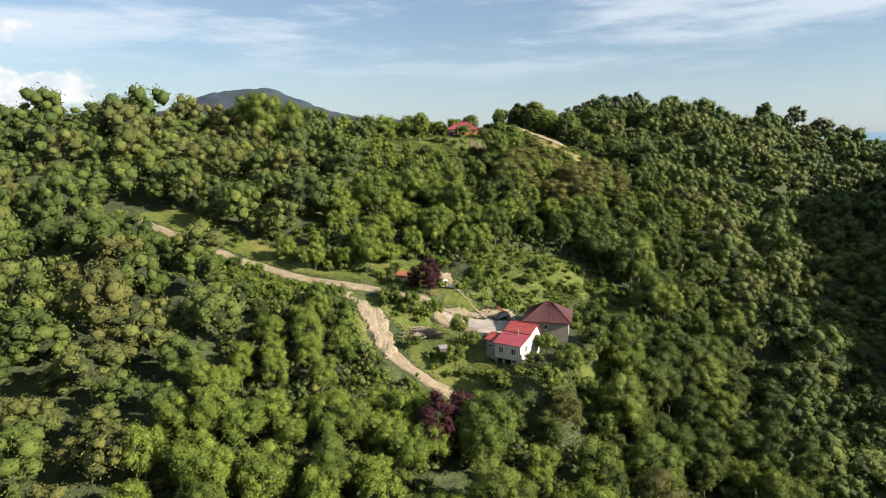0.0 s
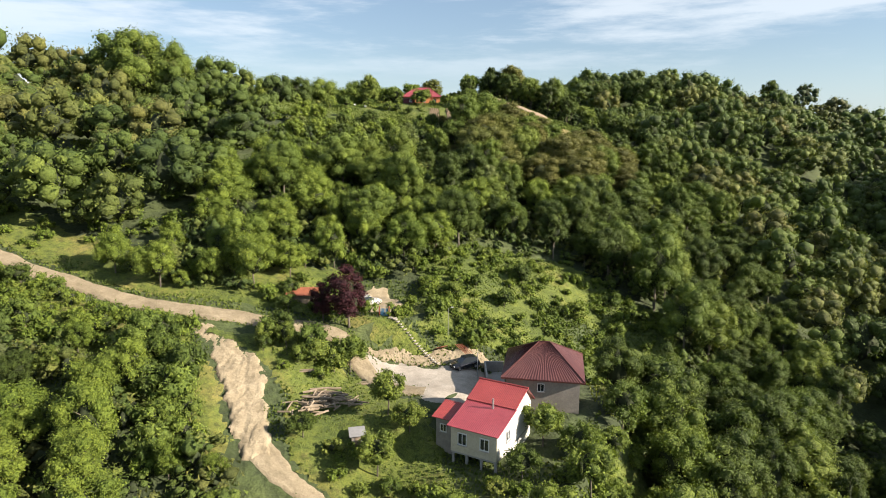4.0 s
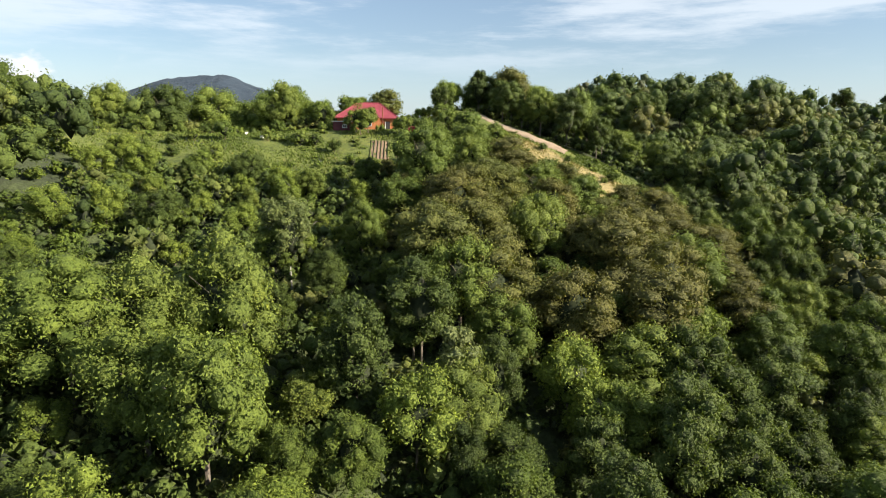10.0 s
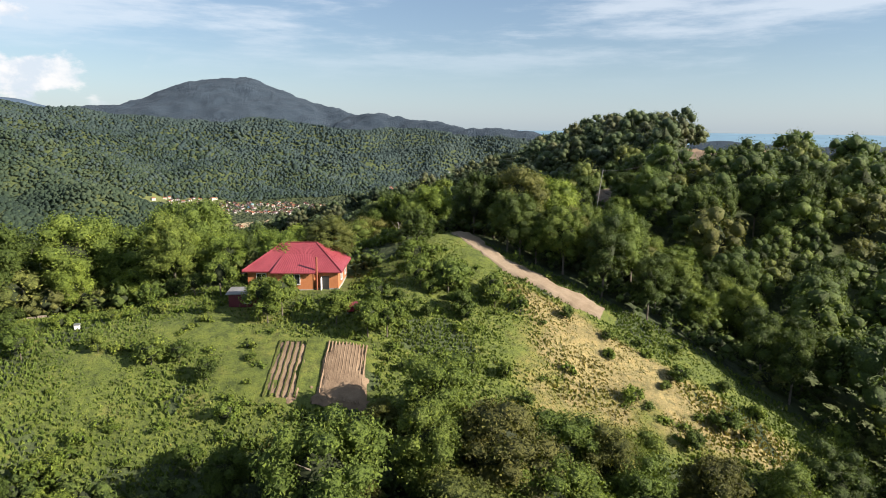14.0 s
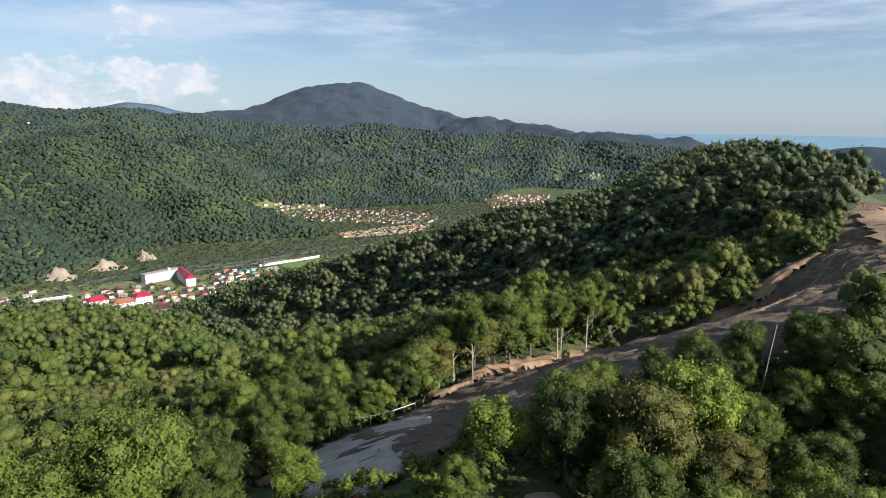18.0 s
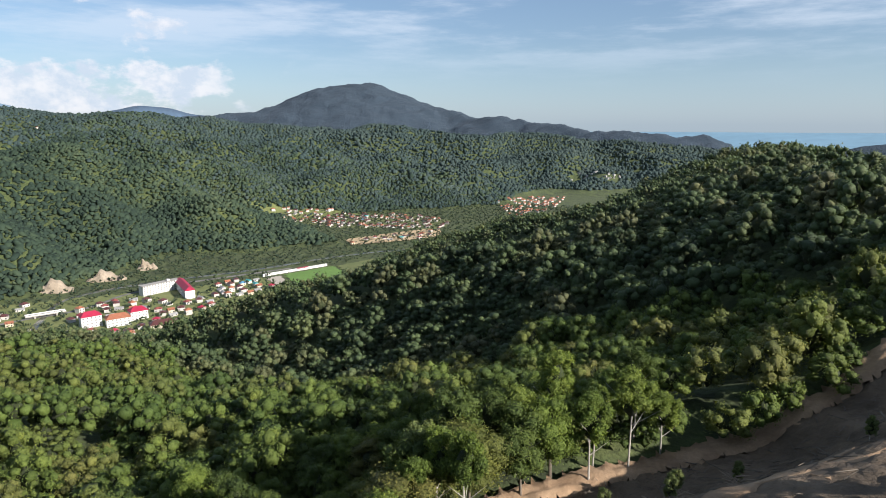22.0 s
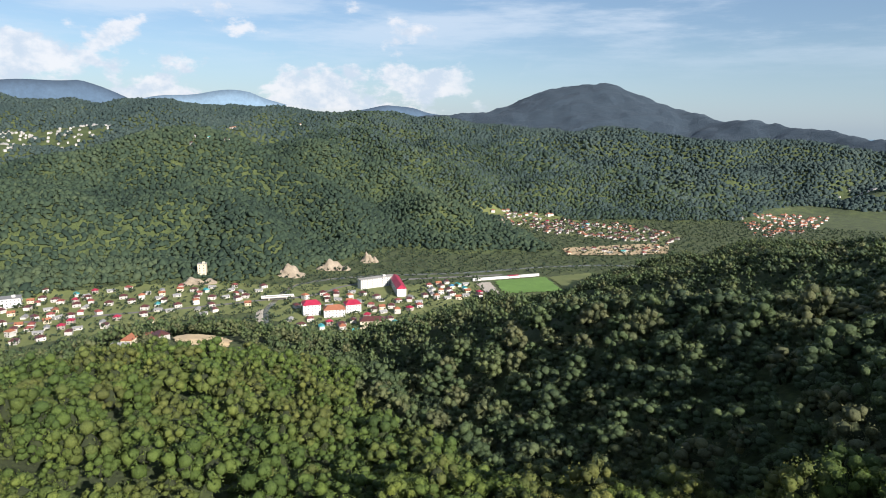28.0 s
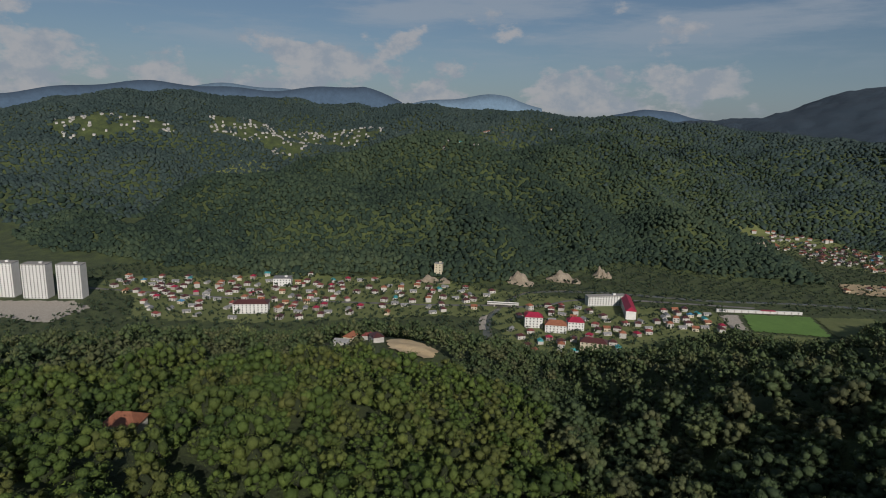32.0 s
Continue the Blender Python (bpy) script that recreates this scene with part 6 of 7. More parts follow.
for x, y in ((-980, 396), (-950, 432), (-926, 470)):
    block("apartment_tower", "white sixteen-storey apartment tower", pose(x, y, V, 0, 0, 56), 32, 17, 47, BLOCK_WHITE, CONCRETE, 16, 7)
block("red_roofed_house", "white house with a red-brown hipped roof in the woods", pose(-190, 413, float(ground_at(-190, 413)) + 0.6, 0, 0, 52), 11, 9, 3.6, WHITE_WALL, ROOF_ORANGE, 1, 3, "hip", 3.2)

# pitches, river, roads, rock faces
patch("pitch_turf", [(-376, 1209), (-319, 1280), (-264, 1213), (-332, 1151)], TURF, "bright green football pitch", "pitch", 4.0, 1.0, 0)
patch("pitch_rough", [(-313, 1282), (-266, 1350), (-213, 1273), (-260, 1219)], PLAIN_TURF, "duller green second pitch", "pitch", 4.0, 1.0, 0)
patch("pitch_verge", [(-326, 1146), (-262, 1206), (-205, 1262), (-150, 1230), (-240, 1130), (-300, 1110)], PLAIN_TURF, "rough grass verge below the pitches", "verge", 5.0, 0.6, 0)
patch("pitch_yard", [(-392, 1178), (-380, 1200), (-337, 1148), (-350, 1135)], GRAVEL, "pale gravel yard beside the pitch", "yard", 4.0, 0.9, 0)
stand = thing("stand_wall", pose(-368, 1238, V, 0, 0, 51), "long white wall and stand behind the pitch", "stand")
part("wall", box(118, 3.0, 4.0, 0, 0, 0), BLOCK_WHITE, stand)
part("roof", box(20, 5.0, 0.5, 12, 0, 4.0), CRIMSON, stand)
for i in range(12):
    part("pier", box(0.8, 0.5, 3.6, -54 + i * 9.8, -1.8, 0), CONCRETE, stand)
strip("river", [(-420, 800), (-500, 850), (-556, 898), (-578, 940), (-600, 975), (-620, 1030), (-590, 1090), (-540, 1150), (-440, 1230), (-360, 1340), (-250, 1440), (-60, 1500)], 13, RIVER, "shallow brown river in the valley", "river", 0.5, 5, 1.5, 4, 6.0)
strip("river_bar", [(-520, 862), (-548, 884), (-566, 905)], 12, GRAVEL, "pale gravel bar beside the river", "river bank", 0.75, 6, 2.0, 4, 5.0)
strip("road_valley", [(-1040, 420), (-900, 560), (-800, 660), (-700, 790), (-630, 880), (-596, 938), (-568, 962), (-550, 1010), (-556, 1050), (-520, 1120), (-440, 1200), (-380, 1260)], 8, ASPHALT, "grey valley road", "road", 0.9, 7, 0.4, 4, 6.0)
bridge = thing("river_bridge", pose(-582, 950, V, 0, 0, 48), "grey concrete road bridge over the river", "bridge")
part("deck", box(44, 9, 1.2, 0, 0, 3.0), CONCRETE, bridge)
for y in (-4.3, 4.3):
    part("parapet", box(44, 0.4, 1.1, 0, y, 4.2), BLOCK_WHITE, bridge)
for x in (-12, 12):
    part("pier", box(2, 8, 4.4, x, 0, -1.4), CONCRETE, bridge)


def rock_face(x, y, wide, tall, turn, seed, label="pale bare rock face above the river"):
    """A steep broken cliff standing out of the slope."""
    n, m_, wide, tall = 22, 14, wide * 1.25, tall * 1.15
    u, v = np.meshgrid(np.linspace(-1, 1, n), np.linspace(0, 1, m_))
    edge = np.clip(1.25 - np.abs(u) ** 1.5 * 1.25, 0, 1) * (0.8 + 0.3 * np.sin(u * 5 + seed) + 0.15 * np.sin(u * 13 + 2 * seed))
    px = u * wide / 2
    pz = -6 + v * (tall + 6) * (0.35 + 0.65 * edge) + 0
    py = v * tall * 0.55 + 2.2 * wobble(px, pz, 3.7, seed) * 0.5 + 1.5 * wobble(px, pz, 1.7, seed + 2) * 0.4
    py[-1] += 9
    c, s = math.cos(turn), math.sin(turn)
    z = float(ground_at(x, y))
    vv = np.stack([x + c * px - s * py, y + s * px + c * py, z + pz], -1).reshape(-1, 3)
    return tagged(new("rock_face", mesh_of("rock_face", vv, grid_faces(m_, n), ROCK)), label, "cliff", "rock faces above the river", kind="structure")


rock_face(-655, 1040, 44, 15, 0.55, 1.0)
rock_face(-628, 1118, 48, 13, 0.62, 2.0)
rock_face(-612, 1200, 26, 13, 0.7, 3.0, "yellowish bare rock face above the trees")
rock_face(-728, 936, 46, 9, 0.75, 4.0, "pale excavated slope behind the houses")
rock_face(-560, 1620, 20, 12, 0.4, 5.0)
patch("sand_heap", [(-322, 604), (-310, 618), (-290, 622), (-279, 606), (-284, 592), (-300, 588), (-314, 594)], SAND, "bare yellow sand terrace on the spur", "earthworks", 2.2, 1.4, 0.8, 15)
patch("village_terrace", [(-345, 1465), (-255, 1525), (-185, 1595), (-200, 1672), (-235, 1680), (-300, 1610), (-375, 1520)], SAND, "bare earth terraces in front of the village", "earthworks", 5.0, 1.5, 0.6, 16)
patch("valley_gardens", [(-1010, 480), (-880, 540), (-790, 515), (-690, 640), (-605, 830), (-560, 900), (-440, 850), (-360, 880), (-370, 960), (-340, 1110), (-400, 1190), (-470, 1120), (-640, 1010), (-800, 890), (-890, 745), (-1000, 580)], PLAIN_TURF, "rough gardens and grass between the valley houses", "grass", 8.0, 0.25, 0, 19)
patch("village_gardens", SOUTH_VILLAGE, PLAIN_TURF, "gardens and bare ground between the village houses", "grass", 8.0, 0.25, 0, 20)
patch("far_meadow", [(-1890, 960), (-1800, 960), (-1780, 1080), (-1860, 1120)], PLAIN_TURF, "pale meadow on the far slope", "meadow", 8.0, 3.0, 0.5, 17)
patch("yard_by_towers", [(-960, 380), (-900, 470), (-860, 480), (-820, 430), (-900, 360)], GRAVEL, "bare ground in front of the towers", "yard", 6.0, 0.5, 0, 18)

# trees between the houses and along the river
vx, vy = scatter(-1080, 320, 330, 2150, 12.5, 41)
ok = (ground_at(vx, vy) < -124) & (off_line(vx, vy, [(-1040, 420), (-900, 560), (-800, 660), (-700, 790), (-630, 880), (-568, 962), (-520, 1120), (-380, 1260)]) > 8)
for hx, hy, hc in BLOCKED:
    ok &= np.hypot(vx - hx, vy - hy) > hc * (0.6 if hc < 50 else 0.8)
for ring in ([(-376, 1209), (-266, 1350), (-205, 1262), (-332, 1140)], [(-960, 380), (-900, 470), (-820, 430), (-900, 360)]):
    ok &= ~inside(vx, vy, ring)
hu = np.array(USED)
ok &= np.array([np.min(np.hypot(hu[:, 0] - a, hu[:, 1] - b)) > 8.0 for a, b in zip(vx, vy)])
wood("valley_trees", "scattered green trees between the valley houses", vx[ok], vy[ok], HAZE_WOODS, 4.6, 8.0, 2, 8, 1.5, 4, 12)

# ---- trees that stand out ----
plant("plum", 2.0, 142.6, 1.0, label="tall dark purple-leaved plum tree beside the track", group="purple plum trees")
plant("plum", -1.9, 143.6, 0.55, label="smaller purple-leaved plum tree beside the track", group="purple plum trees")
for x, y, s in ((6.4, 97, 1.1), (3.2, 93, 1.2), (8.4, 100.5, 0.95)):
    plant("plum", x, y, s, label="dark purple-leaved plum tree below the lower track", group="purple plum trees")
for x, y, s in ((-26.5, 147.5, 0.8), (-13.0, 149, 0.85), (-19.5, 149.5, 0.6), (-34, 150, 0.7), (-8.5, 154, 0.8), (-16, 155, 0.9), (-2, 160, 0.7)):
    plant("locust", x, y, s, label="bright yellow-green young tree beside the track", group="bright trees along the track")
for x, y, s in ((35.5, 123.5, 0.85), (40, 131, 1.2), (41, 120, 1.25), (30, 114, 1.1), (36, 110, 1.2), (24, 108, 0.9), (2.6, 136.4, 0.95), (8.0, 124.6, 0.9), (10.6, 122.6, 0.8), (26.4, 121.8, 1.0), (30.4, 120, 0.9), (38, 127.5, 1.15), (22.6, 114.8, 0.75), (34, 119, 1.0), (7, 117.5, 0.9), (-1.5, 121, 0.6), (-8.8, 136.4, 0.55), (-6, 136.6, 0.6), (15, 109.5, 0.8)):
    plant("fruit", x, y, s)
for x, y in ((60, 112), (64, 116)):
    plant("yellowing", x, y, 1.0)
plant("aspen", 11.0, 214, 1.0, label="tall pale-trunked aspen above the slope")
plant("oak", 27, 240, 1.2, 0, label="large grey-green oak below the garden plots")
for x, y, s in ((-55, 217, 1.45), (-62, 222, 1.35), (-47, 219, 1.25)):
    plant("oak", x, y, s, label="broad domed oak standing over the hillside woods", group="old oaks on the hillside")
for x, y, s in ((106, 301, 1.3), (111, 306, 1.15), (95, 328, 1.3), (102, 331, 1.15), (119, 331, 1.3), (126, 334, 1.2), (112, 336, 1.1)):
    plant("alder", x, y, s, label="tall dark alder standing above the ravine")
for x, y, s in ((-12, 297, 1.5), (-20, 291, 1.4), (-3, 303, 1.55), (-9, 306, 1.45), (2, 306, 1.0), (-28, 283, 1.3), (-3, 297, 1.15), (-37, 279, 1.25), (48.5, 313.5, 0.8), (-8, 301, 1.15), (-18, 298, 1.2), (-46, 275, 1.1), (-30, 293, 1.2), (-55, 271, 1.2), (-2, 286, 0.9), (-66, 266, 1.25)):
    plant("oak", x, y, s, label="tall old oak beside the crest house")
for x, y in ((47, 316), (52, 321)):
    plant("hornbeam", x, y, 1.0)
plant("locust", 36.5, 309, 1.0, label="yellow-green tree behind the crest house")
plant("oak", 43.5, 314, 0.85, label="dark green oak at the end of the hill track")
plant("locust", 12.3, 308.5, 0.92, 0, label="bright young tree beside the path to the pad")
plant("plum", 21.8, 301.8, 0.28, label="low purple-leaved bush behind the crest house", group="purple plum trees")
plant("oak", 227, 421, 1.15, label="lone spreading oak on the bare ridge top")
for x, y, s in ((72, 331.5, 0.72), (78.5, 334.5, 0.76), (68, 334, 0.66)):
    plant("alder", x, y, s, label="dark alder below the earthworks pole")
plant("locust", 62, 322, 1.5, label="tall sunlit yellow-green tree on the crest")
for x, y, s in ((14.8, 271.6, 0.95), (17.2, 271.2, 0.9), (15.8, 269.6, 0.7), (7.2, 278.5, 0.9), (24.2, 269.2, 0.75), (28.8, 270.0, 0.8), (30.6, 268.2, 0.9), (28.4, 267.2, 0.8), (33.4, 288.6, 1.0), (34.0, 293.4, 1.15), (3.5, 279, 0.7), (34, 301.5, 0.6)):
    plant("fruit", x, y, s, label="small green garden tree beside the crest house")


def bushes(ring, gap, seed, mix, lo, hi, chance=1.0):
    x, y = scatter(min(p[0] for p in ring), max(p[0] for p in ring), min(p[1] for p in ring), max(p[1] for p in ring), gap, seed)
    r = np.random.default_rng(seed)
    for a, b in zip(x, y):
        if not inside(np.array(a), np.array(b), ring) or r.random() > chance:
            continue
        clear = min(float(off_line(np.array(a), np.array(b), l)) for l in (TRACK, LOWER_TRACK, HILL_TRACK))
        if clear < 3.0 or inside(np.array(a), np.array(b), [(-1, 141), (7, 145.5), (24, 143), (36, 141), (37, 126), (24, 112), (12, 116), (4, 120), (-6, 122), (-5, 132), (2, 134)]):
            continue
        if inside(np.array(a), np.array(b), [(7, 279), (26, 279), (26, 294), (7, 294)]) or inside(np.array(a), np.array(b), [(14, 255), (30, 255), (32, 271), (18, 271)]) or abs(a - 4.5) + abs(b - 151) < 6:
            continue
        plant(mix[int(r.integers(len(mix)))], a, b, r.uniform(lo, hi))


for x, y, s in ((27.2, 291.4, 0.6), (26.8, 289.4, 0.7), (26.4, 287.2, 0.6), (26.0, 285.0, 0.65), (25.6, 282.6, 0.55), (27.8, 276.6, 0.7), (24.8, 275.6, 0.65), (22.6, 274.6, 0.5), (23.6, 302.6, 0.8), (25.6, 302.8, 0.9), (27.6, 302.2, 0.8), (19.4, 303.2, 0.9), (29.4, 301.4, 1.0)):
    plant("bramble", x, y, s, label="low fresh-green bush along the garden of the crest house", group="bushes round the crest house")
for x, y, s in ((38.8, 282.2, 1.5), (37.2, 283.6, 1.2), (34.4, 282.4, 1.1), (36.2, 280.8, 0.7), (40.8, 283.2, 0.7), (31.6, 277.0, 0.6), (35.5, 274.4, 0.6), (41, 276, 0.6)):
    plant("hazel", x, y, s, label="rounded green bush in the meadow", group="bushes round the crest house")


bushes(SHRUB_SLOPE, 3.5, 51, ["bramble", "hazel", "bramble"], 0.4, 1.15, 0.75)
bushes(YARD, 3.6, 52, ["bramble", "hazel", "bramble"], 0.5, 1.1, 0.7)
bushes(CREST_MEADOW, 5.6, 53, ["bramble", "hazel", "hazel", "hazel"], 0.35, 1.1, 0.62)
bushes(TRACK_VERGE, 3.2, 55, ["bramble", "hazel", "bramble"], 0.6, 1.2, 0.9)
bushes([(-25, 139), (-20, 137), (-15.5, 130), (-12, 121), (-10, 116), (-17, 114), (-26, 128)], 2.4, 56, ["hazel", "bramble", "hazel"], 0.8, 1.5, 0.9)
bushes([(-12, 139), (-3, 139.5), (2, 136), (0, 134), (-8, 134)], 2.2, 54, ["hazel", "bramble", "hazel"], 0.7, 1.2, 0.9)


# ---- grass and low growth ----
def tufts(name, label, x, y, blade, seed, tone):
    """Low tufts of grass and weeds, each three crossing blades."""
    r = np.random.default_rng(seed)
    n = len(x)
    z = ground_at(x, y) + 0.12
    vs = []
    for k in range(3):
        a = r.uniform(0, 6.283, n)
        w, h = blade * r.uniform(0.35, 0.8, n), blade * r.uniform(0.5, 1.2, n)
        lean = r.uniform(-0.4, 0.4, (n, 2)) * h[:, None]
        dx, dy = np.cos(a) * w, np.sin(a) * w
        vs.append(np.stack([np.stack([x - dx, y - dy, z - 0.05], -1), np.stack([x + dx, y + dy, z - 0.05], -1), np.stack([x + lean[:, 0], y + lean[:, 1], z + h], -1)], 1))
    v = np.stack(vs, 1).reshape(-1, 3)
    t = np.repeat(np.clip(tone(x, y) + r.normal(0, 0.12, n), 0, 1), 9)
    return tagged(new(name, mesh_of(name, v, np.arange(len(v)).reshape(-1, 3), GRASS, tint=t)), label, "grass", kind="stuff")


def meadow_points(ring, gap, seed):
    x, y = scatter(min(p[0] for p in ring), max(p[0] for p in ring), min(p[1] for p in ring), max(p[1] for p in ring), gap, seed)
    jit = np.random.default_rng(seed + 500)
    x, y = x + jit.normal(0, 0.6, len(x)) * gap, y + jit.normal(0, 0.6, len(y)) * gap
    ok_ = inside(x, y, ring)
    for l, wd in ((TRACK, 1.7), (LOWER_TRACK, 2.2), (HILL_TRACK, 1.8)):
        ok_ &= off_line(x, y, l) > wd
    for rg in ([(3, 137), (8, 139.5), (14, 139), (23, 139), (36, 139), (35, 128), (24, 116), (13, 125), (7, 127)], [(1, 147.5), (8, 147.5), (10, 152), (7, 158), (2, 157)], [(17.3, 256), (30, 256), (29, 266.5), (17.3, 266.5)], [(9, 281), (24, 281), (24, 292), (9, 292)],
               [(-18, 138), (-9, 138.5), (-6, 131), (-5, 126), (-12, 124), (-15, 130)]):
        ok_ &= ~inside(x, y, rg)
    return x[ok_], y[ok_]


def meadow_material():
    m, n, l, p = material("meadow_turf")
    a = n.new("ShaderNodeAttribute")
    a.attribute_name = "tint"
    big, fine, clumps = noise_of(n, l, 0.22, 6, 0.7), noise_of(n, l, 4.5, 6, 0.75), noise_of(n, l, 1.1, 5, 0.7)
    add = n.new("ShaderNodeMath")
    add.operation = "MULTIPLY_ADD"
    l.new(big, add.inputs[0])
    add.inputs[1].default_value = 0.9
    l.new(a.outputs["Fac"], add.inputs[2])
    c = colours(n, l, add.outputs[0], [(0.3, (0.062, 0.088, 0.013)), (0.5, (0.106, 0.134, 0.021)), (0.68, (0.160, 0.152, 0.040)), (0.84, (0.215, 0.175, 0.078)), (1.0, (0.275, 0.226, 0.098))])
    c = blend(n, l, c, colours(n, l, clumps, [(0.36, (0.42, 0.46, 0.42)), (0.5, (0.95, 0.98, 0.95)), (0.64, (1.3, 1.22, 1.15))]), 0.85, "MULTIPLY")
    c = blend(n, l, c, colours(n, l, fine, [(0.3, (0.45, 0.48, 0.42)), (0.7, (1.3, 1.25, 1.2))]), 0.85, "MULTIPLY")
    l.new(c, p.inputs["Base Color"])
    p.inputs["Roughness"].default_value = 0.95
    relief(n, l, p, fine, 0.7, 0.2)
    return m


TURF_MEADOW = meadow_material()
dry_share = lambda x, y: (0.42 + 0.16 * wobble(x, y, 5, 2.0)) * ramp(44, 52, x) * ramp(258, 266, y) * ramp(92, 80, x) * ramp(-3.5, -6.5, (y - 286) - (x - 62) * -0.6)
patch("meadow_ground", [(-60, 246), (-30, 243), (17, 249), (31, 252), (60, 258), (86, 260), (96, 268), (76, 284), (62, 290), (50, 297), (40, 304), (30, 294), (26, 296), (6, 296), (4, 282), (-10, 280), (-40, 266)], TURF_MEADOW,
      "rough meadow on the crest, straw-yellow on the dry slope", "meadow", 1.0, 0.05, 0.3, 21, dry_share)
patch("slope_meadow", SHRUB_SLOPE, TURF_MEADOW, "sunlit rough grass on the steep slope above the houses", "meadow", 0.9, 0.05, 0.3, 23, lambda x, y: -0.08 + 0.14 * wobble(x, y, 6, 1.0))
for ring_, seed_ in (([(-78, 166), (-62, 158), (-34, 147), (-20, 145), (-6, 145), (0, 145), (1, 160), (-14, 158), (-34, 156), (-70, 172)], 24), ([(-84, 163), (-62, 153), (-46, 147), (-32, 141), (-19, 138.6), (-19, 133), (-34, 131), (-48, 136), (-64, 143), (-84, 152)], 25),
                     ([(-19, 138.4), (-13, 138.5), (-3, 139.5), (1.5, 137), (5, 134), (9, 130), (14, 124), (16, 112), (8, 110), (-3, 118), (-4.5, 128), (-9, 133), (-13, 136)], 26), ([(7, 146), (16, 142), (24, 144.5), (20, 150), (10, 152)], 27), ([(3, 146.5), (8, 145.5), (16, 140.8), (9, 140.6), (3, 141.2), (0, 144.5)], 29), ([(-24, 140), (-20.5, 140), (-16, 133), (-12.5, 128), (-9, 118), (-14, 116), (-24, 128)], 30), ([(26, 118), (44, 118), (44, 148), (36, 146), (37, 126), (24, 114)], 28)):
    patch("grass_verge", ring_, TURF_MEADOW, "rough trodden grass along the track and gardens", "grass", 0.7, 0.2, 0.12, seed_, lambda x, y: 0.04 + 0.1 * wobble(x, y, 5, 1.0))
# furrows and vegetable rows on the garden plots
for fx_, top_, mat_, nm_ in ((23.9, 0.02, SOIL, "furrow"), (18.1, 0.1, LEAF["olive"], "plant_ridge")):
    holder = thing("garden_" + nm_ + "s", pose(0, 0, 0), "straight ridges of tilled brown soil" if nm_ == "furrow" else "thin ridges of low green garden plants", "plot rows")
    for k_ in range(12 if nm_ == "furrow" else 6):
        line_ = [(fx_ + k_ * (0.4 if nm_ == "furrow" else 0.66) + 0.02 * math.sin(i_ * 1.3 + k_), 256.8 + i_ * 0.74) for i_ in range(13)]
        bm = bmesh.new()
        rows_ = [[bm.verts.new((a_ + o_, b_, float(ground_at(a_, b_)) + 0.5 + h_ * (0.8 + 0.4 * math.sin(b_ * 3 + k_)))) for o_, h_ in ((-0.13, -0.14), (0, top_), (0.13, -0.14))] for a_, b_ in line_]
        for p_, q_ in zip(rows_, rows_[1:]):
            for e_ in (0, 1):
                bm.faces.new((p_[e_], p_[e_ + 1], q_[e_ + 1], q_[e_]))
        part(nm_, bm, mat_, holder)

dry = lambda x, y: 0.15 + 1.1 * dry_share(x, y) + 0.12 * wobble(x, y, 7, 2.0)
gx_, gy_ = meadow_points(CREST_MEADOW, 0.42, 61)
tufts("meadow_grass", "tall meadow grass, straw-yellow on the dry slope", gx_, gy_, 0.34, 62, dry)
fresh = lambda x, y: 0.12 + 0.16 * wobble(x, y, 6, 1.0)
for ring, seed in ((YARD, 63), (SHRUB_SLOPE, 64), ([(-70, 164), (-34, 150), (-14, 154), (-14, 120), (-24, 120), (-36, 130), (-70, 144)], 65)):
    gx_, gy_ = meadow_points(ring, 0.44, seed)
    tufts("garden_grass", "rough green grass and weeds round the houses", gx_, gy_, 0.27, seed + 10, fresh)

lane = smooth_line(TRACK, 0.28)
lr_ = np.random.default_rng(66)
lx_, ly_ = np.concatenate([lane[:, 0]] * 5), np.concatenate([lane[:, 1]] * 5)
go = np.gradient(lane, axis=0)
go /= np.linalg.norm(go, axis=1, keepdims=True)
off_ = np.concatenate([lr_.normal(0, 0.16, 2 * len(lane)), 1.45 + lr_.normal(0, 0.22, len(lane)), -1.45 + lr_.normal(0, 0.22, 2 * len(lane))])
keep_ = lr_.random(len(off_)) < 0.7
lx_, ly_ = (lx_ - np.tile(go[:, 1], 5) * off_)[keep_], (ly_ + np.tile(go[:, 0], 5) * off_)[keep_]
tufts("track_grass", "grass growing between the wheel ruts of the track", lx_, ly_, 0.22, 67, fresh)

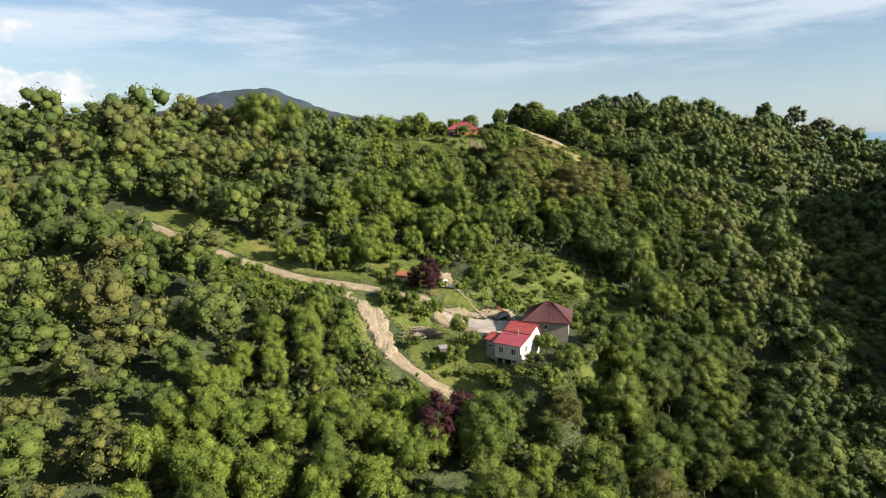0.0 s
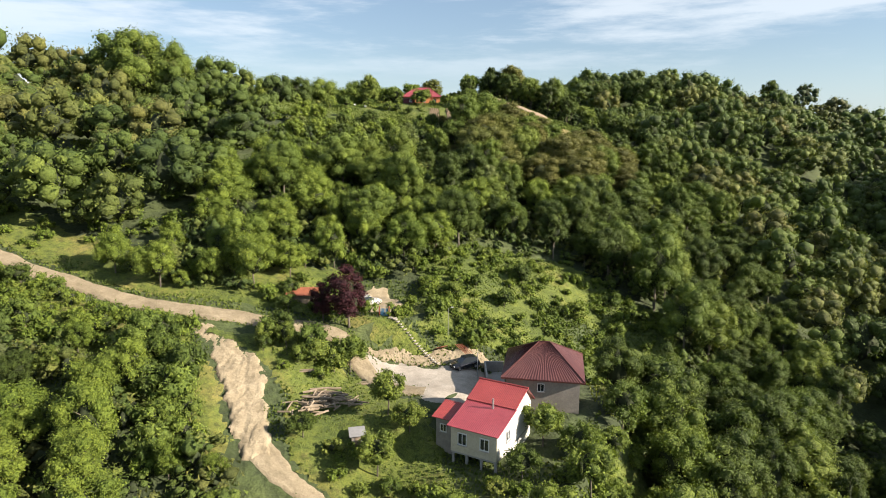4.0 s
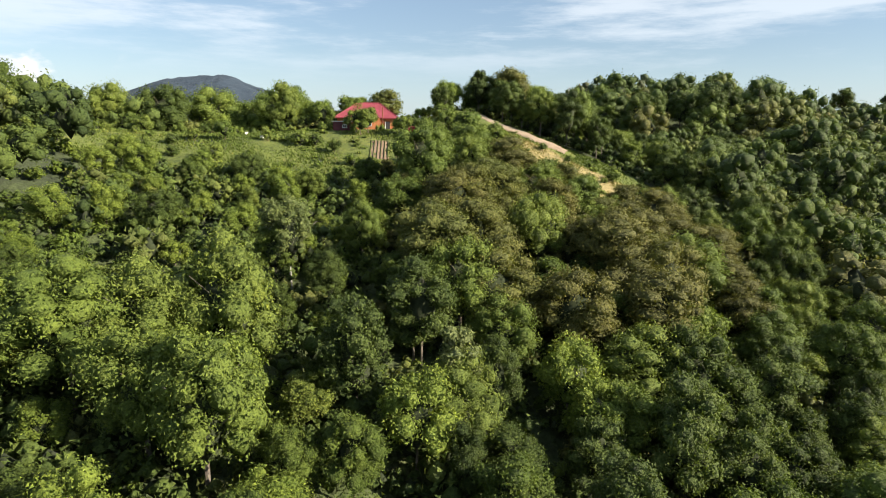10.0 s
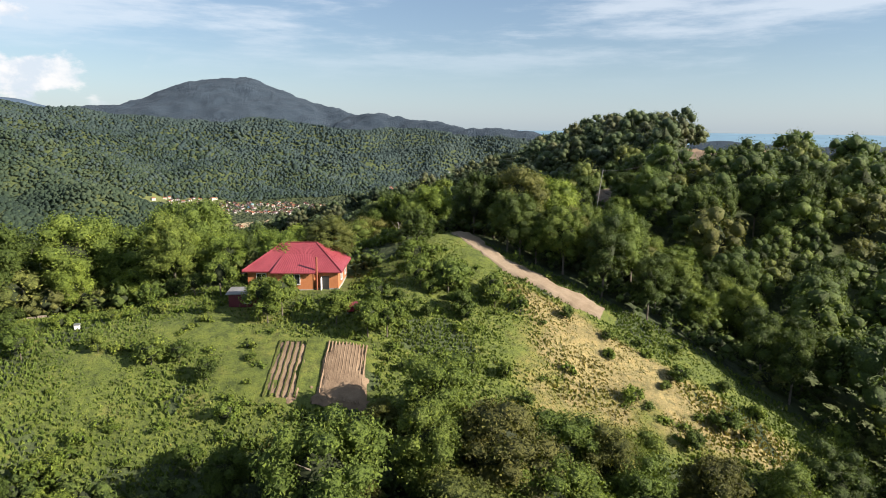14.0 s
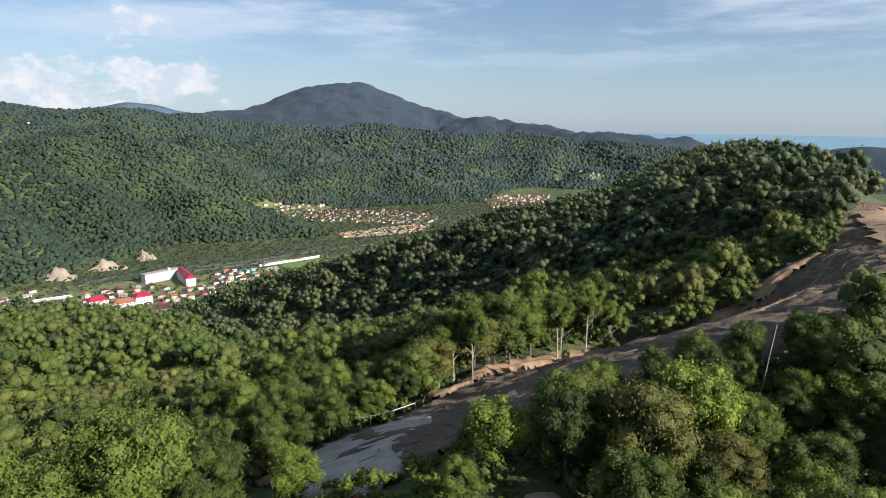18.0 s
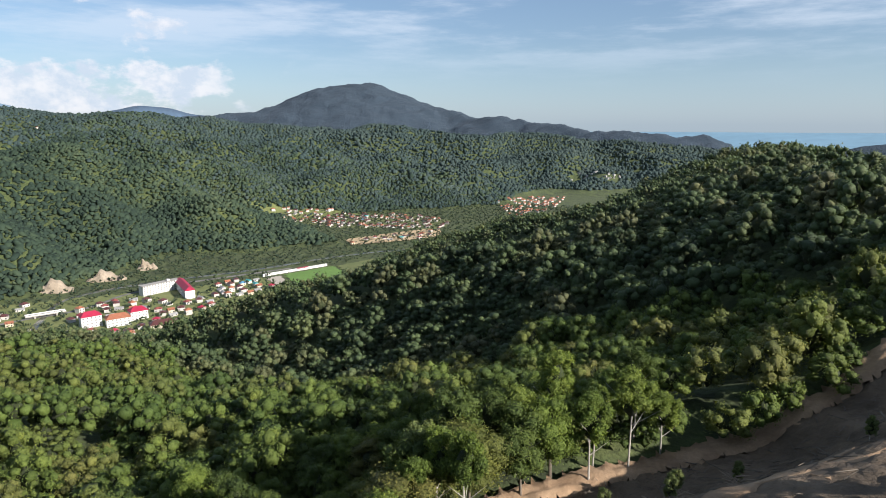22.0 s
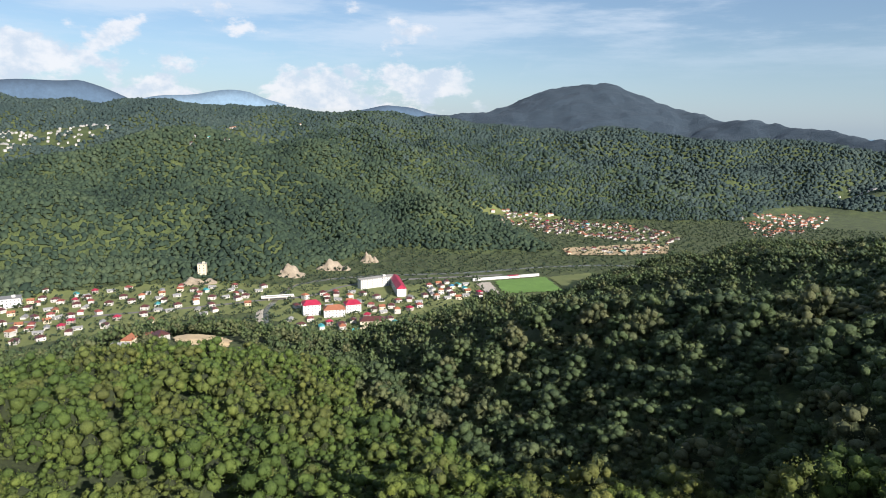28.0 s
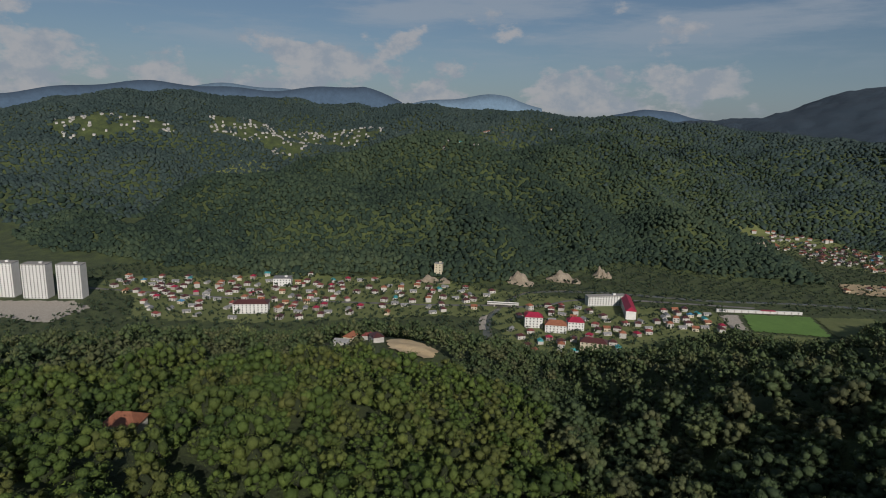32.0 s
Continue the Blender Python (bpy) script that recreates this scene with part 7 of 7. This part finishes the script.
# shrubs and climbers over the open slopes
sx_, sy_ = [], []
for ring, gap, seed, share in ((YARD, 2.3, 82, 0.35), (TRACK_VERGE, 2.2, 83, 0.75), ([(4, 301), (12, 297), (27, 296), (35, 304), (43, 334), (36, 330), (24, 311), (8, 312)], 2.4, 91, 0.8), ([(-60, 196), (26, 196), (30, 246), (-60, 246)], 3.2, 85, 0.8),
                              ([(-60, 150), (20, 158), (30, 196), (-60, 196)], 3.4, 86, 0.6)):
    px_, py_ = meadow_points(ring, gap, seed)
    far_enough = (np.random.default_rng(seed).random(len(px_)) < share) & (off_line(px_, py_, TRACK) > 2.6) & (off_line(px_, py_, LOWER_TRACK) > 3.4) & (off_line(px_, py_, HILL_TRACK) > 3.0)
    for rg in ([(-1, 141), (7, 145.5), (16, 141), (26, 144), (37, 141), (38, 126), (24, 112), (12, 116), (4, 122), (-6, 122), (-5, 132), (2, 134)], [(6, 278), (27, 278), (27, 295), (6, 295)], [(14, 255), (31, 255), (32, 271), (18, 271)], [(-1, 146), (10, 146), (11, 158), (-1, 158)]):
        far_enough &= ~inside(px_, py_, rg)
    sx_.append(px_[far_enough]), sy_.append(py_[far_enough])
wood("shrubs", "low fresh-green shrubs and climbers over the open slopes", np.concatenate(sx_), np.concatenate(sy_), SHRUBS, 1.5, 2.3, 6, 130, 0.21, 8, 87, 0.3)

px_, py_ = meadow_points(CREST_MEADOW, 1.7, 84)
some = (np.random.default_rng(84).random(len(px_)) < 0.22) & (wobble(px_, py_, 9, 3.0) > -0.2 + 0.5 * ramp(34, 56, px_)) & ~inside(px_, py_, [(6, 278), (27, 278), (27, 295), (6, 295)])
wood("meadow_weeds", "knee-high weeds and seedlings in the crest meadow", px_[some], py_[some], SHRUBS, 0.9, 1.1, 5, 60, 0.17, 8, 88, 0.1)

px_, py_ = meadow_points(SHRUB_SLOPE, 1.5, 89)
some = (np.random.default_rng(89).random(len(px_)) < 0.6) & (wobble(px_, py_, 4, 1.0) > -0.2)
wood("slope_weeds", "low fresh-green scrub on the sunlit slope", px_[some], py_[some], SHRUBS, 1.15, 1.6, 6, 90, 0.17, 8, 90, 0.1)

# felled branches on the cleared ridge
fx, fy = scatter(20, 160, 320, 480, 3.0, 71)
fr_ = np.random.default_rng(71)
sel = inside(fx, fy, CLEARING) & (fr_.random(len(fx)) < 0.33 + 0.4 * (off_line(fx, fy, [(22, 362), (46, 388), (80, 396), (110, 406), (146, 476)]) < 9))
fx, fy = fx[sel], fy[sel]
bm = bmesh.new()
for a, b in zip(fx[:420], fy[:420]):
    th, ln = fr_.uniform(0, 6.28), fr_.uniform(1.0, 4.5)
    za, zb = float(ground_at(a, b)), float(ground_at(a + math.cos(th) * ln, b + math.sin(th) * ln))
    rod((a, b, za + 0.9), (a + math.cos(th) * ln, b + math.sin(th) * ln, zb + fr_.uniform(0.9, 1.9)), fr_.uniform(0.06, 0.16), 0.04, 4, bm)
me = bpy.data.meshes.new("felled_branches")
bm.to_mesh(me)
bm.free()
me.materials.append(BARK)
tagged(new("felled_branches", me), "felled branches and brushwood strewn over bare earth", "brushwood", kind="stuff")
pr_ = np.random.default_rng(77)
for px0, py0, sp_, nn_ in ((84, 391, 3.2, 16), (96, 392, 4.0, 18), (70, 386, 3.0, 14), (58, 379, 3.5, 14), (112, 402, 4.0, 16), (48, 372, 2.6, 12), (40, 378, 3.0, 14)):
    pile = thing("brush_pile", pose(px0, py0, float(ground_at(px0, py0)) + 0.45), "heap of felled branches and roots on bare earth", "brushwood", "brush piles on the cleared ridge")
    for _ in range(nn_):
        a_, b_, th_, ln_ = pr_.normal() * sp_ * 0.5, pr_.normal() * sp_ * 0.35, pr_.uniform(0, 6.28), pr_.uniform(1.4, 4.0)
        h_ = max(0.1, 1.5 - 0.5 * math.hypot(a_, b_)) * pr_.uniform(0.2, 1.0) + 0.3
        e_, c_ = Vector((math.cos(th_), math.sin(th_), pr_.uniform(-0.15, 0.35))) * ln_, Vector((a_, b_, h_))
        bm = rod(c_ - e_ / 2, c_ + e_ / 2, pr_.uniform(0.08, 0.18), 0.04, 5)
        rod(c_, c_ + Vector((-e_.y, e_.x, abs(e_.z) + 0.4)) * 0.3, 0.06, 0.02, 4, bm)
        part("branch", bm, BARK if nn_ > 14 else WOOD, pile)
for k_, (ax_, ay_, bx_, by_) in enumerate(((52, 375, 78, 390), (60, 370, 92, 388), (74, 372, 110, 396), (88, 380, 124, 412), (40, 362, 60, 378), (100, 384, 134, 410))):
    mx_, my_ = (ax_ + bx_) / 2 + 2.0 * math.sin(k_ * 2.1), (ay_ + by_) / 2 - 1.5
    strip("spoil_ridge", [(ax_, ay_), (mx_, my_), (bx_, by_)], 3.0 + 0.7 * (k_ % 3), CLAY, "low lit ridge of clay pushed up on the bare works", "earthworks", 0.72 + 0.1 * (k_ % 2), 30 + k_, 2.6, 7, 1.0)

for x, y in ((48, 379), (60, 386), (70, 389), (56, 372), (92, 396)):
    plant("aspen", x, y, 0.42, label="thin lone sapling standing on the cleared ridge", group="saplings on the cleared ridge")
